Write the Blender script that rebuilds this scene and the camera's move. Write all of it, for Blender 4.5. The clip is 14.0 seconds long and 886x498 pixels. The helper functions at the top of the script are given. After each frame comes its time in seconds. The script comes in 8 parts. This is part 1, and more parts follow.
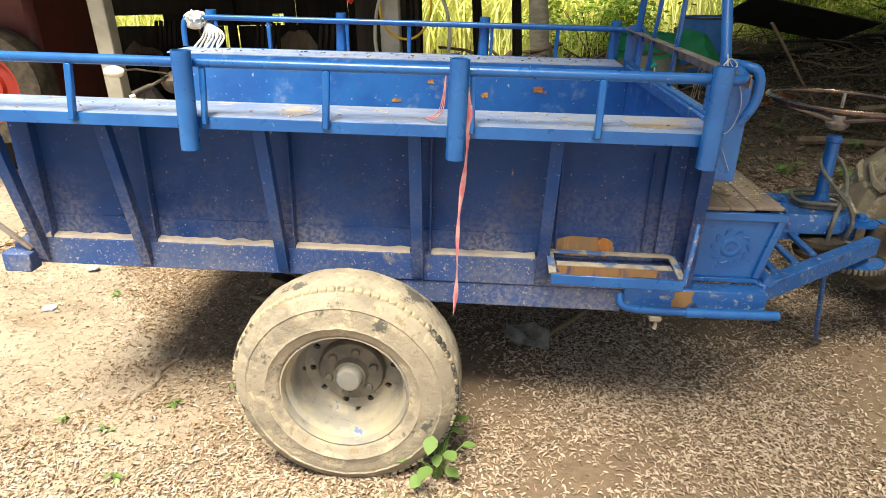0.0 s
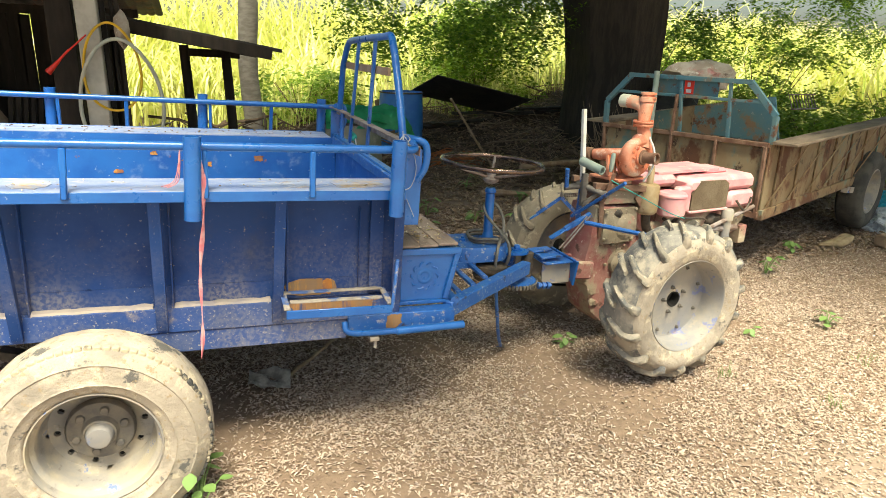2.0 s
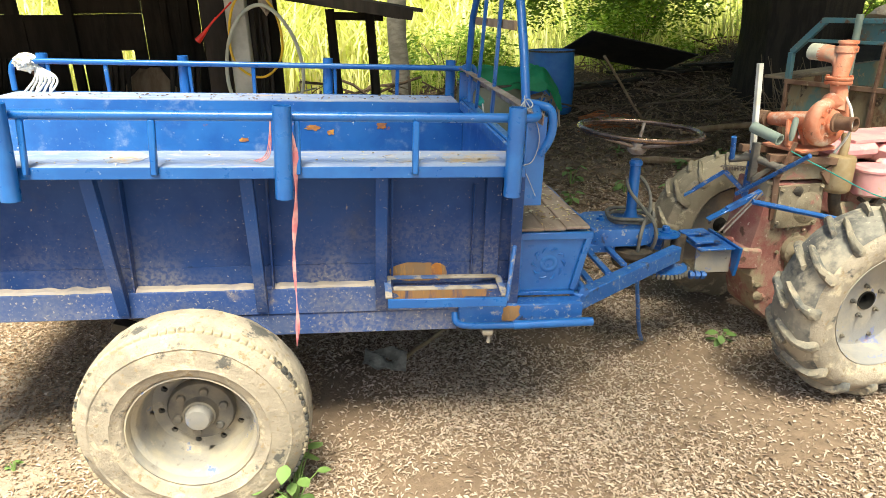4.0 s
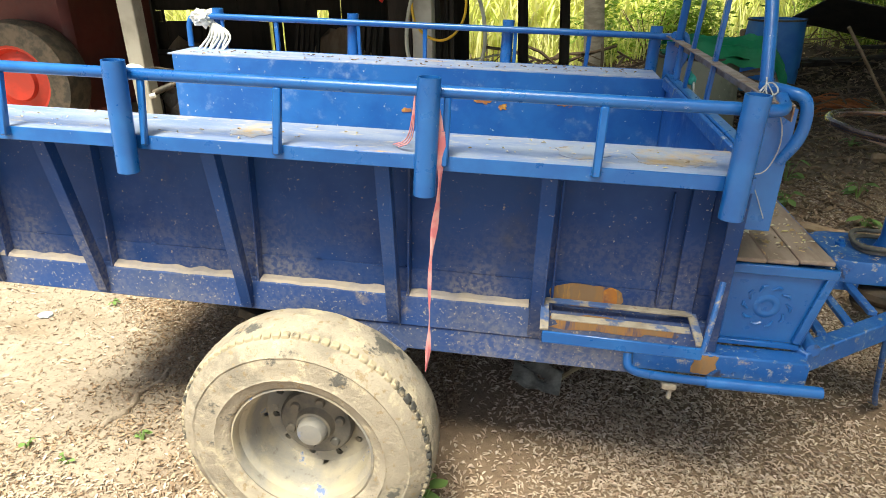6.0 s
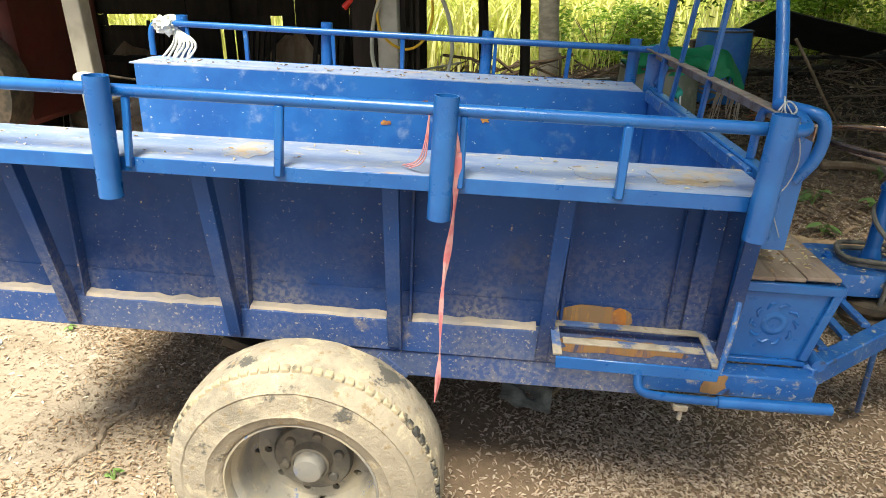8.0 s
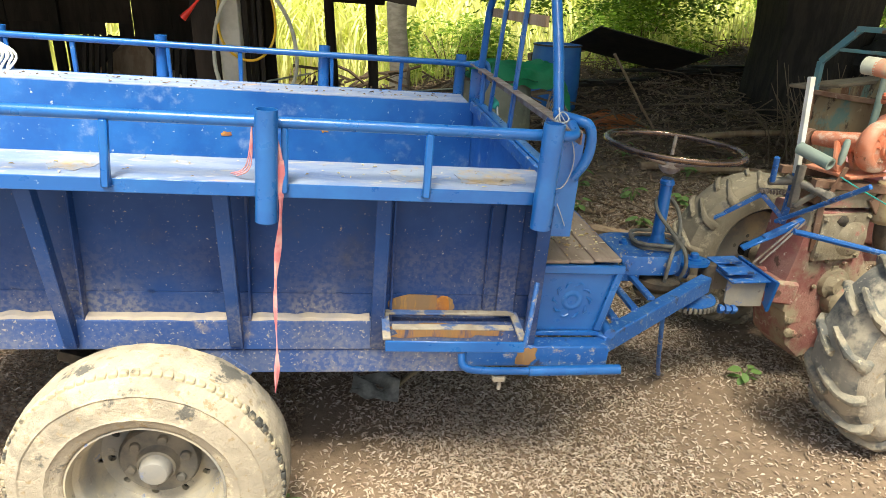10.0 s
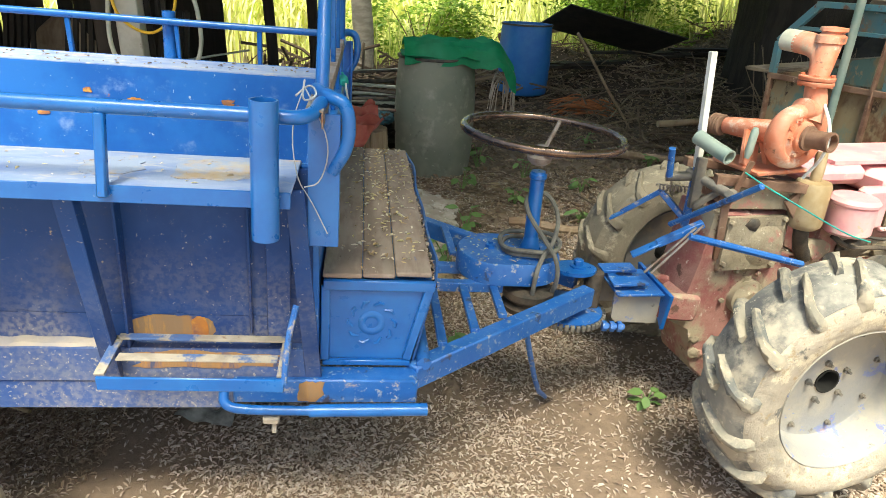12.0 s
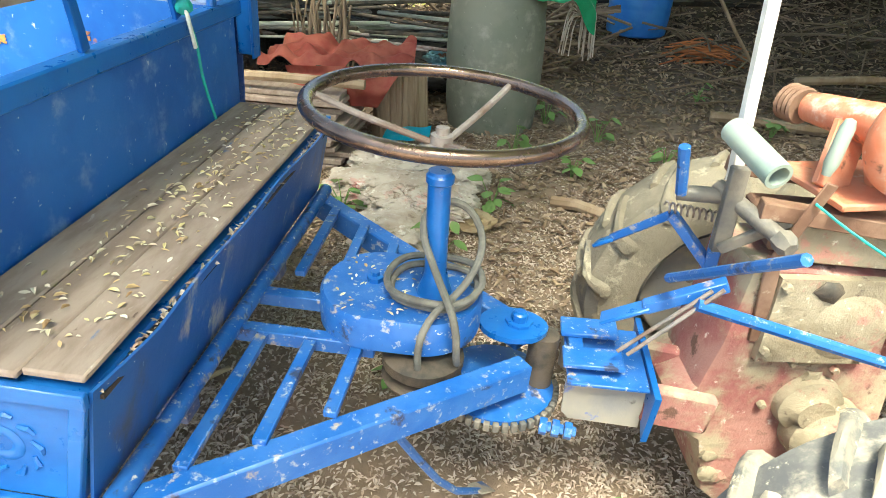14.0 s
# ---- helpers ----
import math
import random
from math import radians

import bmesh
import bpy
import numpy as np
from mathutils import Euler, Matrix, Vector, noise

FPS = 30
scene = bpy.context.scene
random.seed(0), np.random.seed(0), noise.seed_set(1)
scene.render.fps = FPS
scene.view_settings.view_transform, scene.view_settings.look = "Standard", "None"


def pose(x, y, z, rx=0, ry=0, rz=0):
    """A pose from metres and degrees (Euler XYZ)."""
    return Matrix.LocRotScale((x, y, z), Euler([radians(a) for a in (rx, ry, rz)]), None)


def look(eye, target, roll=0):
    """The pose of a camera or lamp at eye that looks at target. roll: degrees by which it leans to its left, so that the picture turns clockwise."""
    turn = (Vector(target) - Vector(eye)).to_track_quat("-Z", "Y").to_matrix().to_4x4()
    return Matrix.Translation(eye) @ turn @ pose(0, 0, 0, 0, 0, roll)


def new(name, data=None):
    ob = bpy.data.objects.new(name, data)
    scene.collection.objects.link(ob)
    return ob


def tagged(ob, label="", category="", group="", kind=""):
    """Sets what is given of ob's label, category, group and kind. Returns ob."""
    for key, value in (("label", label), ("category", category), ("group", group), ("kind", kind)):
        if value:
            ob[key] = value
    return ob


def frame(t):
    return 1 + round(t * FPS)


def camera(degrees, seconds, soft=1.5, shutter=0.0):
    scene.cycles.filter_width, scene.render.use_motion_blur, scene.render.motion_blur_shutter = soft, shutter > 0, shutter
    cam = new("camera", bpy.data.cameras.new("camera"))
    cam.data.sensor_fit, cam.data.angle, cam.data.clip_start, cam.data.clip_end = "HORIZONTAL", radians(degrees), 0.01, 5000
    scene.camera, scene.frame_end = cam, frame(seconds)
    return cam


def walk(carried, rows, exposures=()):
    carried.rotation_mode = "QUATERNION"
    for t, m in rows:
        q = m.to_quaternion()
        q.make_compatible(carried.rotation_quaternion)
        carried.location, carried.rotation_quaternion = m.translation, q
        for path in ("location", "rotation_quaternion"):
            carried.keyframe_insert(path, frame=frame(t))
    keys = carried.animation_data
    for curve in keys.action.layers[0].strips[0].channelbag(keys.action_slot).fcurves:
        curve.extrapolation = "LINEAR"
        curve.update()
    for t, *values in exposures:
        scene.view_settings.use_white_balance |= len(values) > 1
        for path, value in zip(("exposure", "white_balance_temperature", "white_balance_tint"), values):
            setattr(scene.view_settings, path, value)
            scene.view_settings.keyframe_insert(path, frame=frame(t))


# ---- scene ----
cam = camera(68.8, 14.0, soft=0.7)
PATH = [
    (0, (0.338, 0.271, 1.411), (0.211, 2.105, 0.625), -0.9),
    (0.5, (0.343, 0.158, 1.446), (0.288, 2.036, 0.761), -0.6),
    (1, (0.279, -0.013, 1.473), (0.497, 1.86, 0.807), 1.1),
    (1.5, (0.283, -0.118, 1.489), (0.68, 1.747, 0.887), 1.4),
    (2, (0.292, -0.106, 1.488), (0.978, 1.675, 0.891), 2.1),
    (2.5, (0.313, -0.081, 1.487), (1.111, 1.647, 0.873), 2.1),
    (3, (0.358, -0.031, 1.483), (1.109, 1.707, 0.839), 1.1),
    (3.5, (0.435, 0.057, 1.478), (1.073, 1.838, 0.828), 0.6),
    (4, (0.474, 0.154, 1.461), (0.701, 2.009, 0.75), -0.6),
    (4.2, (0.467, 0.211, 1.451), (0.64, 2.059, 0.707), 0.7),
    (6.3, (0.508, 0.598, 1.417), (0.193, 2.396, 0.6), -0.9),
    (6.5, (0.499, 0.615, 1.418), (0.256, 2.411, 0.573), 0.6),
    (7, (0.443, 0.636, 1.423), (0.277, 2.449, 0.596), 0.9),
    (9.3, (0.337, 0.558, 1.453), (0.299, 2.411, 0.701), 1.2),
    (9.5, (0.357, 0.513, 1.464), (0.44, 2.357, 0.696), 1.8),
    (10, (0.455, 0.475, 1.464), (0.718, 2.312, 0.718), 2.3),
    (10.5, (0.567, 0.514, 1.474), (0.868, 2.375, 0.807), 4.2),
    (11, (0.667, 0.56, 1.467), (1.134, 2.373, 0.764), 6.3),
    (11.5, (0.861, 0.651, 1.433), (1.216, 2.47, 0.682), 4.1),
    (12, (1.039, 0.758, 1.406), (1.275, 2.58, 0.616), 2.9),
    (12.5, (1.194, 0.976, 1.364), (1.412, 2.756, 0.479), 5.4),
    (13, (1.383, 1.153, 1.322), (1.393, 2.96, 0.466), 1.2),
    (13.5, (1.581, 1.293, 1.336), (1.453, 3.066, 0.42), 1.2),
    (14, (1.658, 1.506, 1.309), (1.496, 3.246, 0.336), 2.6),
]
EXPOSURES = [(0, 0.5, 7300, 1), (1.5, 0.75, 7250, 0), (3, 0.9, 7100, -2), (4.2, 0.85, 7050, -2), (6.5, 0.55, 6950, -2), (9.5, 0.75, 7000, -1), (11, 1.12, 6900, -2),
             (12.5, 1.3, 6650, -4), (13, 1.85, 6700, -5), (13.5, 2.0, 6650, -6), (14, 2.1, 6620, -6)]
walk(cam, [(t, look(eye, target, roll)) for t, eye, target, roll in PATH],
     EXPOSURES)

# ---- world and sun ----
SUN_EL = 66.0          # height of the hazy sun
world = bpy.data.worlds.new("sky")
scene.world = world
world.use_nodes = True
wn = world.node_tree.nodes
sky = wn.new("ShaderNodeTexSky")
sky.sky_type, sky.sun_disc = "NISHITA", False
sky.sun_elevation, sky.sun_rotation = radians(SUN_EL), radians(-176)
sky.air_density, sky.dust_density, sky.ozone_density = 1.0, 4.0, 1.0
wn["Background"].inputs[1].default_value = 0.125
world.node_tree.links.new(sky.outputs[0], wn["Background"].inputs[0])
sun = new("sun", bpy.data.lights.new("sun", "SUN"))
sun.data.energy, sun.data.angle, sun.data.color = 8.2, radians(25), (1.0, 0.92, 0.80)
sun.matrix_world = look((-0.2, -2.4, 5.4), (0, 0, 0))


# ---- materials ----
def shader(name, base, var=None, scale=6.0, rough=0.6, metal=0.0, bump=0.15, bscale=45.0, spots=(), stretch=(1, 1, 1),
           island=None, through_light=0.0, contrast=(0.38, 0.62), clear=0.0):
    """A node material: two colours over a coarse noise, layers of stains (colour, scale, from, to), and a fine relief."""
    m = bpy.data.materials.new(name)
    m.use_nodes = True
    nt = m.node_tree
    n, ln = nt.nodes, nt.links.new
    bsdf = n["Principled BSDF"]
    tc, oi = n.new("ShaderNodeTexCoord"), n.new("ShaderNodeObjectInfo")
    off = n.new("ShaderNodeVectorMath")
    off.operation = "MULTIPLY_ADD"
    ln(tc.outputs["Object"], off.inputs[0])
    off.inputs[1].default_value = stretch
    mul = n.new("ShaderNodeMath")
    mul.operation = "MULTIPLY"
    mul.inputs[1].default_value = 37.0
    ln(oi.outputs["Random"], mul.inputs[0])
    ln(mul.outputs[0], off.inputs[2])

    def noise_at(sc, detail=5.0, rough_n=0.6):
        t = n.new("ShaderNodeTexNoise")
        t.inputs["Scale"].default_value, t.inputs["Detail"].default_value = sc, detail
        t.inputs["Roughness"].default_value = rough_n
        ln(off.outputs[0], t.inputs["Vector"])
        return t.outputs["Fac"]

    def ramp(src, lo, hi):
        r = n.new("ShaderNodeMapRange")
        r.interpolation_type = "SMOOTHSTEP"
        r.inputs["From Min"].default_value, r.inputs["From Max"].default_value = lo, hi
        ln(src, r.inputs["Value"])
        return r.outputs["Result"]

    def mix(fac, a, b):
        x = n.new("ShaderNodeMix")
        x.data_type = "RGBA"
        ln(fac, x.inputs["Factor"])
        for sock, val in ((x.inputs["A"], a), (x.inputs["B"], b)):
            if isinstance(val, tuple):
                sock.default_value = (*val, 1)
            else:
                ln(val, sock)
        return x.outputs["Result"]

    col = base
    if var:
        col = mix(ramp(noise_at(scale), *contrast), base, var)
    if island:
        g = n.new("ShaderNodeNewGeometry")
        cr = n.new("ShaderNodeValToRGB")
        el = cr.color_ramp.elements
        while len(el) < len(island):
            el.new(0.5)
        for i, c in enumerate(island):
            el[i].position, el[i].color = i / (len(island) - 1), (*c, 1)
        ln(g.outputs["Random Per Island"], cr.inputs["Fac"])
        col = mix(ramp(noise_at(scale), 0.2, 1.2), cr.outputs["Color"], base)
    mask = None
    for c, sc, lo, hi in spots:
        mask = ramp(noise_at(sc, 6.0, 0.65), lo, hi)
        col = mix(mask, col, c)
    if isinstance(col, tuple):
        bsdf.inputs["Base Color"].default_value = (*col, 1)
    else:
        ln(col, bsdf.inputs["Base Color"])
    rr = n.new("ShaderNodeMapRange")
    rr.inputs["To Min"].default_value, rr.inputs["To Max"].default_value = max(rough - 0.13, 0.05), min(rough + 0.15, 1.0)
    ln(noise_at(scale * 3), rr.inputs["Value"])
    ln(rr.outputs[0], bsdf.inputs["Roughness"])
    bsdf.inputs["Metallic"].default_value = metal
    bsdf.inputs["Coat Weight"].default_value = clear
    if bump:
        b = n.new("ShaderNodeBump")
        b.inputs["Strength"].default_value, b.inputs["Distance"].default_value = bump, 0.01
        ln(noise_at(bscale, 8.0, 0.7), b.inputs["Height"])
        ln(b.outputs[0], bsdf.inputs["Normal"])
    if through_light:
        tr, ms = n.new("ShaderNodeBsdfTranslucent"), n.new("ShaderNodeMixShader")
        ms.inputs[0].default_value = through_light
        if isinstance(col, tuple):
            tr.inputs["Color"].default_value = (*col, 1)
        else:
            ln(col, tr.inputs["Color"])
        ln(bsdf.outputs[0], ms.inputs[1])
        ln(tr.outputs[0], ms.inputs[2])
        ln(ms.outputs[0], n["Material Output"].inputs["Surface"])
    return m


DUST, MUD, RUST = (0.36, 0.29, 0.22), (0.42, 0.33, 0.21), (0.17, 0.07, 0.03)
BLUE = shader("blue_enamel", (0.008, 0.090, 0.345), (0.013, 0.116, 0.40), 9, 0.30, 0, 0.06, 70,
              [((0.30, 0.36, 0.48), 34, 0.67, 0.74), (RUST, 21, 0.73, 0.78)])
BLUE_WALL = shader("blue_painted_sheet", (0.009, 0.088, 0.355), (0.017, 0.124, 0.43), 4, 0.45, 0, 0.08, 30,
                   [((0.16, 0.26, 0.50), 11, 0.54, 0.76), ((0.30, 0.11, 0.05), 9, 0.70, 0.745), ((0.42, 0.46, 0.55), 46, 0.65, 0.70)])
# same blue as the walls, darkened to carry the shade below the ledge
BLUE_DUSTY_SHADED = shader("shaded_blue_sheet_with_splashes", (0.007, 0.038, 0.165), (0.014, 0.054, 0.205), 3, 0.55, 0, 0.1, 60,
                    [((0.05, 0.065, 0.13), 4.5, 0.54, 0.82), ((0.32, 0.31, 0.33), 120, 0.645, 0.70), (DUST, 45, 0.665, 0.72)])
BLUE_MUDDY = shader("blue_beam_splashed_with_mud", (0.014, 0.062, 0.25), (0.05, 0.085, 0.22), 4, 0.7, 0, 0.15, 60,
                    [((0.32, 0.30, 0.30), 110, 0.58, 0.66), (DUST, 7, 0.60, 0.78)])
BLUE_WORN = shader("blue_ledge_scuffed_pale", (0.26, 0.31, 0.46), (0.16, 0.23, 0.45), 7, 0.55, 0, 0.1, 50,
                   [((0.42, 0.40, 0.40), 14, 0.52, 0.7), ((0.55, 0.34, 0.14), 3.2, 0.62, 0.74), ((0.08, 0.07, 0.06), 50, 0.68, 0.74)], (1, 2.5, 1))
BLUE_SCRAPED = shader("blue_bar_scraped_to_grey", (0.010, 0.094, 0.36), (0.03, 0.126, 0.40), 11, 0.42, 0, 0.12, 60,
                      [((0.27, 0.31, 0.40), 48, 0.57, 0.67), (DUST, 24, 0.58, 0.72), ((0.03, 0.04, 0.09), 18, 0.58, 0.68), ((0.45, 0.46, 0.48), 70, 0.63, 0.69)])
DUST_LINE = shader("dried_dust_on_ledge", (0.40, 0.34, 0.29), (0.30, 0.27, 0.27), 14, 0.95, 0, 0.3, 80)
RUST_BARE = shader("orange_rust_patch", (0.42, 0.16, 0.03), (0.16, 0.08, 0.08), 9, 0.8, 0, 0.2, 60, [((0.55, 0.26, 0.05), 22, 0.5, 0.68), ((0.04, 0.06, 0.2), 13, 0.62, 0.66)])
RUST_DULL = shader("brown_rust_film", (0.24, 0.15, 0.085), (0.33, 0.17, 0.06), 16, 0.8, 0, 0.2, 60, [((0.06, 0.07, 0.15), 16, 0.51, 0.65), ((0.42, 0.22, 0.06), 26, 0.56, 0.68)], (1, 1, 0.22))
LEDGE_STAIN = shader("ochre_stain_on_ledge", (0.37, 0.345, 0.34), (0.40, 0.29, 0.18), 8, 0.7, 0, 0.15, 60, [((0.26, 0.31, 0.45), 13, 0.36, 0.56), ((0.20, 0.13, 0.09), 40, 0.60, 0.70)])
PALE_STEEL = shader("scuffed_cream_steel", (0.36, 0.315, 0.265), (0.25, 0.215, 0.18), 15, 0.75, 0, 0.2, 70, [((0.05, 0.10, 0.26), 11, 0.50, 0.60), (RUST, 12, 0.58, 0.68)])
OLD_IRON = shader("rusty_angle_iron", (0.17, 0.12, 0.098), (0.28, 0.245, 0.235), 13, 0.6, 0.3, 0.2, 60, [(RUST, 8, 0.55, 0.68)])
RUBBER_MUD = shader("tyre_rubber_caked_with_dry_mud", (0.395, 0.34, 0.278), (0.32, 0.277, 0.228), 7, 0.95, 0, 0.9, 32,
                    [((0.50, 0.43, 0.33), 17, 0.52, 0.62), ((0.25, 0.22, 0.185), 6, 0.52, 0.64), ((0.11, 0.105, 0.10), 8, 0.60, 0.65), ((0.30, 0.23, 0.15), 45, 0.57, 0.66)])
RUBBER_LUG = shader("lugged_rubber_half_muddy", (0.085, 0.085, 0.09), (0.14, 0.135, 0.13), 9, 0.8, 0, 0.3, 60,
                    [((0.25, 0.235, 0.21), 6, 0.42, 0.58), ((0.40, 0.35, 0.28), 7, 0.48, 0.62), ((0.52, 0.46, 0.37), 40, 0.60, 0.70)])
LUG_MUD = shader("lug_edges_caked_with_mud", (0.33, 0.285, 0.225), (0.23, 0.21, 0.175), 12, 0.95, 0, 0.6, 45,
                 [((0.12, 0.12, 0.12), 11, 0.46, 0.60), ((0.58, 0.50, 0.37), 40, 0.58, 0.68)])
TREAD = shader("worn_tread_with_mud", (0.45, 0.38, 0.275), (0.38, 0.32, 0.23), 9, 0.95, 0, 0.3, 60, [((0.05, 0.05, 0.05), 4.5, 0.50, 0.58)])
RUBBER = shader("black_tyre_rubber", (0.035, 0.034, 0.033), (0.075, 0.07, 0.06), 8, 0.85, 0, 0.25, 60, [(DUST, 10, 0.62, 0.8)])
RIM_MUD = shader("muddy_steel_rim", (0.38, 0.33, 0.255), (0.25, 0.24, 0.235), 6, 0.7, 0.1, 0.3, 50, [((0.46, 0.40, 0.31), 13, 0.55, 0.66), ((0.13, 0.18, 0.34), 13, 0.60, 0.66), ((0.20, 0.18, 0.16), 24, 0.60, 0.70)])
RIM_GREY = shader("dusty_grey_rim_disc", (0.235, 0.23, 0.235), (0.32, 0.29, 0.25), 6, 0.65, 0.1, 0.2, 60, [((0.46, 0.38, 0.27), 5, 0.54, 0.70), ((0.11, 0.17, 0.40), 9, 0.60, 0.66), ((0.40, 0.24, 0.11), 9, 0.62, 0.74), ((0.15, 0.14, 0.13), 30, 0.62, 0.72)])
HUB_GREY = shader("greasy_grey_hub", (0.12, 0.115, 0.11), (0.21, 0.185, 0.155), 12, 0.6, 0.3, 0.25, 70)
# black that stands in for the shade inside holes
DARK_HOLE = shader("painted_recess_shade", (0.012, 0.011, 0.010), None, 8, 0.9)
PLANK = shader("weathered_grey_planks", (0.215, 0.158, 0.128), (0.285, 0.222, 0.188), 7, 0.85, 0, 0.2, 40,
               [((0.19, 0.13, 0.10), 5, 0.52, 0.74), ((0.10, 0.13, 0.24), 6, 0.64, 0.72), ((0.42, 0.37, 0.32), 19, 0.62, 0.74), ((0.10, 0.065, 0.05), 26, 0.64, 0.72)], (3.5, 1, 3.5))
SEAT_SHEET = shader("blue_sheet_rubbed_and_grimy", (0.010, 0.075, 0.28), (0.014, 0.10, 0.35), 3, 0.45, 0, 0.1, 50,
                    [((0.05, 0.05, 0.065), 4, 0.56, 0.70), ((0.33, 0.31, 0.29), 7, 0.58, 0.68), ((0.30, 0.33, 0.38), 40, 0.64, 0.70)], (1, 1, 0.5))
MUD_TYRE = shader("rubber_buried_in_clay", (0.235, 0.20, 0.15), (0.17, 0.145, 0.11), 8, 0.95, 0, 0.8, 30, [((0.38, 0.33, 0.25), 14, 0.54, 0.64), ((0.12, 0.11, 0.10), 7, 0.58, 0.66)])
WHEEL_BRONZE = shader("worn_bronze_brown_rim", (0.20, 0.14, 0.115), (0.13, 0.09, 0.075), 14, 0.24, 0.85, 0.05, 60)
HOSE_GREY = shader("grey_rubber_hose", (0.17, 0.16, 0.14), (0.10, 0.095, 0.085), 18, 0.75, 0, 0.15, 80)
PINK_RIBBON = shader("pink_plastic_ribbon", (0.72, 0.22, 0.26), (0.80, 0.45, 0.46), 22, 0.6, 0, 0.2, 60, (), (1, 1, 1), None, 0.25)
WHITE_CORD = shader("white_nylon_cord", (0.72, 0.72, 0.70), (0.5, 0.5, 0.48), 30, 0.8, 0, 0.2, 90)
GREY_CORD = shader("thin_grey_cord", (0.36, 0.37, 0.40), (0.28, 0.29, 0.32), 30, 0.8)
TEAL_CORD = shader("teal_nylon_cord", (0.02, 0.36, 0.30), (0.03, 0.25, 0.24), 30, 0.7)
PINK = shader("faded_pink_enamel", (0.58, 0.235, 0.265), (0.66, 0.34, 0.35), 6, 0.55, 0, 0.1, 50, [((0.62, 0.50, 0.45), 9, 0.58, 0.72), (MUD, 12, 0.64, 0.72), (RUST, 26, 0.70, 0.75)])
PINK_MUD = shader("red_casting_under_mud", (0.27, 0.095, 0.088), (0.34, 0.17, 0.145), 9, 0.8, 0, 0.6, 40, [((0.35, 0.29, 0.205), 5, 0.44, 0.58), ((0.12, 0.06, 0.045), 18, 0.58, 0.68), ((0.55, 0.42, 0.36), 34, 0.60, 0.70)])
MUD_CAST = shader("mud_coated_casting", (0.32, 0.265, 0.19), (0.24, 0.195, 0.135), 11, 0.92, 0, 0.7, 38, [((0.34, 0.16, 0.13), 12, 0.56, 0.66), ((0.10, 0.075, 0.06), 24, 0.60, 0.70), ((0.54, 0.47, 0.36), 46, 0.60, 0.70)])
ORANGE = shader("faded_orange_casting", (0.52, 0.15, 0.075), (0.56, 0.25, 0.165), 7, 0.55, 0, 0.35, 40, [((0.62, 0.47, 0.39), 13, 0.55, 0.68), ((0.40, 0.33, 0.25), 7, 0.58, 0.70), ((0.17, 0.08, 0.05), 22, 0.60, 0.68)])
RUSTY = shader("brown_rusted_steel", (0.15, 0.078, 0.052), (0.24, 0.145, 0.10), 12, 0.75, 0.2, 0.25, 60, [((0.40, 0.32, 0.24), 20, 0.62, 0.74)])
BRASS = shader("discoloured_brass_can", (0.34, 0.245, 0.13), (0.43, 0.34, 0.22), 9, 0.45, 0.3, 0.1, 50, [((0.22, 0.10, 0.05), 10, 0.6, 0.72)])
MESH_DARK = shader("olive_radiator_mesh", (0.13, 0.095, 0.06), (0.17, 0.13, 0.085), 12, 0.8, 0.2, 0.6, 220)
PVC = shader("grey_green_plastic_pipe", (0.20, 0.27, 0.245), (0.27, 0.32, 0.285), 10, 0.5, 0, 0.05, 50, [(DUST, 16, 0.62, 0.74)])
WHITE_TUBE = shader("white_painted_tube", (0.74, 0.73, 0.70), (0.60, 0.58, 0.53), 9, 0.5, 0, 0.08, 60)
GREASY = shader("greasy_black_iron", (0.045, 0.04, 0.035), (0.11, 0.085, 0.065), 14, 0.6, 0.3, 0.3, 60)
TURQ = shader("faded_turquoise_paint_with_rust", (0.06, 0.165, 0.22), (0.10, 0.175, 0.185), 4, 0.7, 0, 0.15, 40, [((0.21, 0.13, 0.075), 4, 0.55, 0.64), ((0.12, 0.05, 0.025), 9, 0.57, 0.65), ((0.26, 0.28, 0.27), 30, 0.62, 0.70)])
RUST_PANEL = shader("rusted_panel_with_faded_paint", (0.215, 0.14, 0.075), (0.25, 0.20, 0.12), 3, 0.8, 0, 0.2, 40, [((0.11, 0.045, 0.022), 4, 0.50, 0.62), ((0.12, 0.19, 0.17), 3.0, 0.55, 0.63), ((0.06, 0.035, 0.022), 11, 0.57, 0.65), ((0.32, 0.24, 0.15), 26, 0.62, 0.70)], (1, 1, 0.6))
GREEN_TARP = shader("green_woven_tarpaulin", (0.015, 0.28, 0.115), (0.03, 0.36, 0.17), 6, 0.5, 0, 0.2, 60)
BARREL_GREEN = shader("dusty_dark_green_drum", (0.155, 0.165, 0.128), (0.20, 0.20, 0.158), 4, 0.65, 0, 0.1, 40, [((0.29, 0.28, 0.235), 7, 0.54, 0.72), ((0.12, 0.125, 0.10), 11, 0.60, 0.70), ((0.36, 0.34, 0.29), 30, 0.64, 0.72)])
BARREL_BLUE = shader("blue_plastic_drum", (0.016, 0.13, 0.44), (0.03, 0.17, 0.47), 5, 0.45, 0, 0.06, 40, [(DUST, 10, 0.68, 0.8)])
CONCRETE = shader("pale_concrete_post", (0.50, 0.475, 0.42), (0.40, 0.37, 0.32), 6, 0.9, 0, 0.2, 50, [((0.22, 0.19, 0.15), 10, 0.66, 0.75)])
# near-black, with the gloom of the shed's inside put into the timber colour
DARK_WOOD = shader("shade_dark_timber", (0.016, 0.012, 0.009), (0.034, 0.024, 0.018), 9, 0.9, 0, 0.35, 50, (), (1, 1, 0.2))
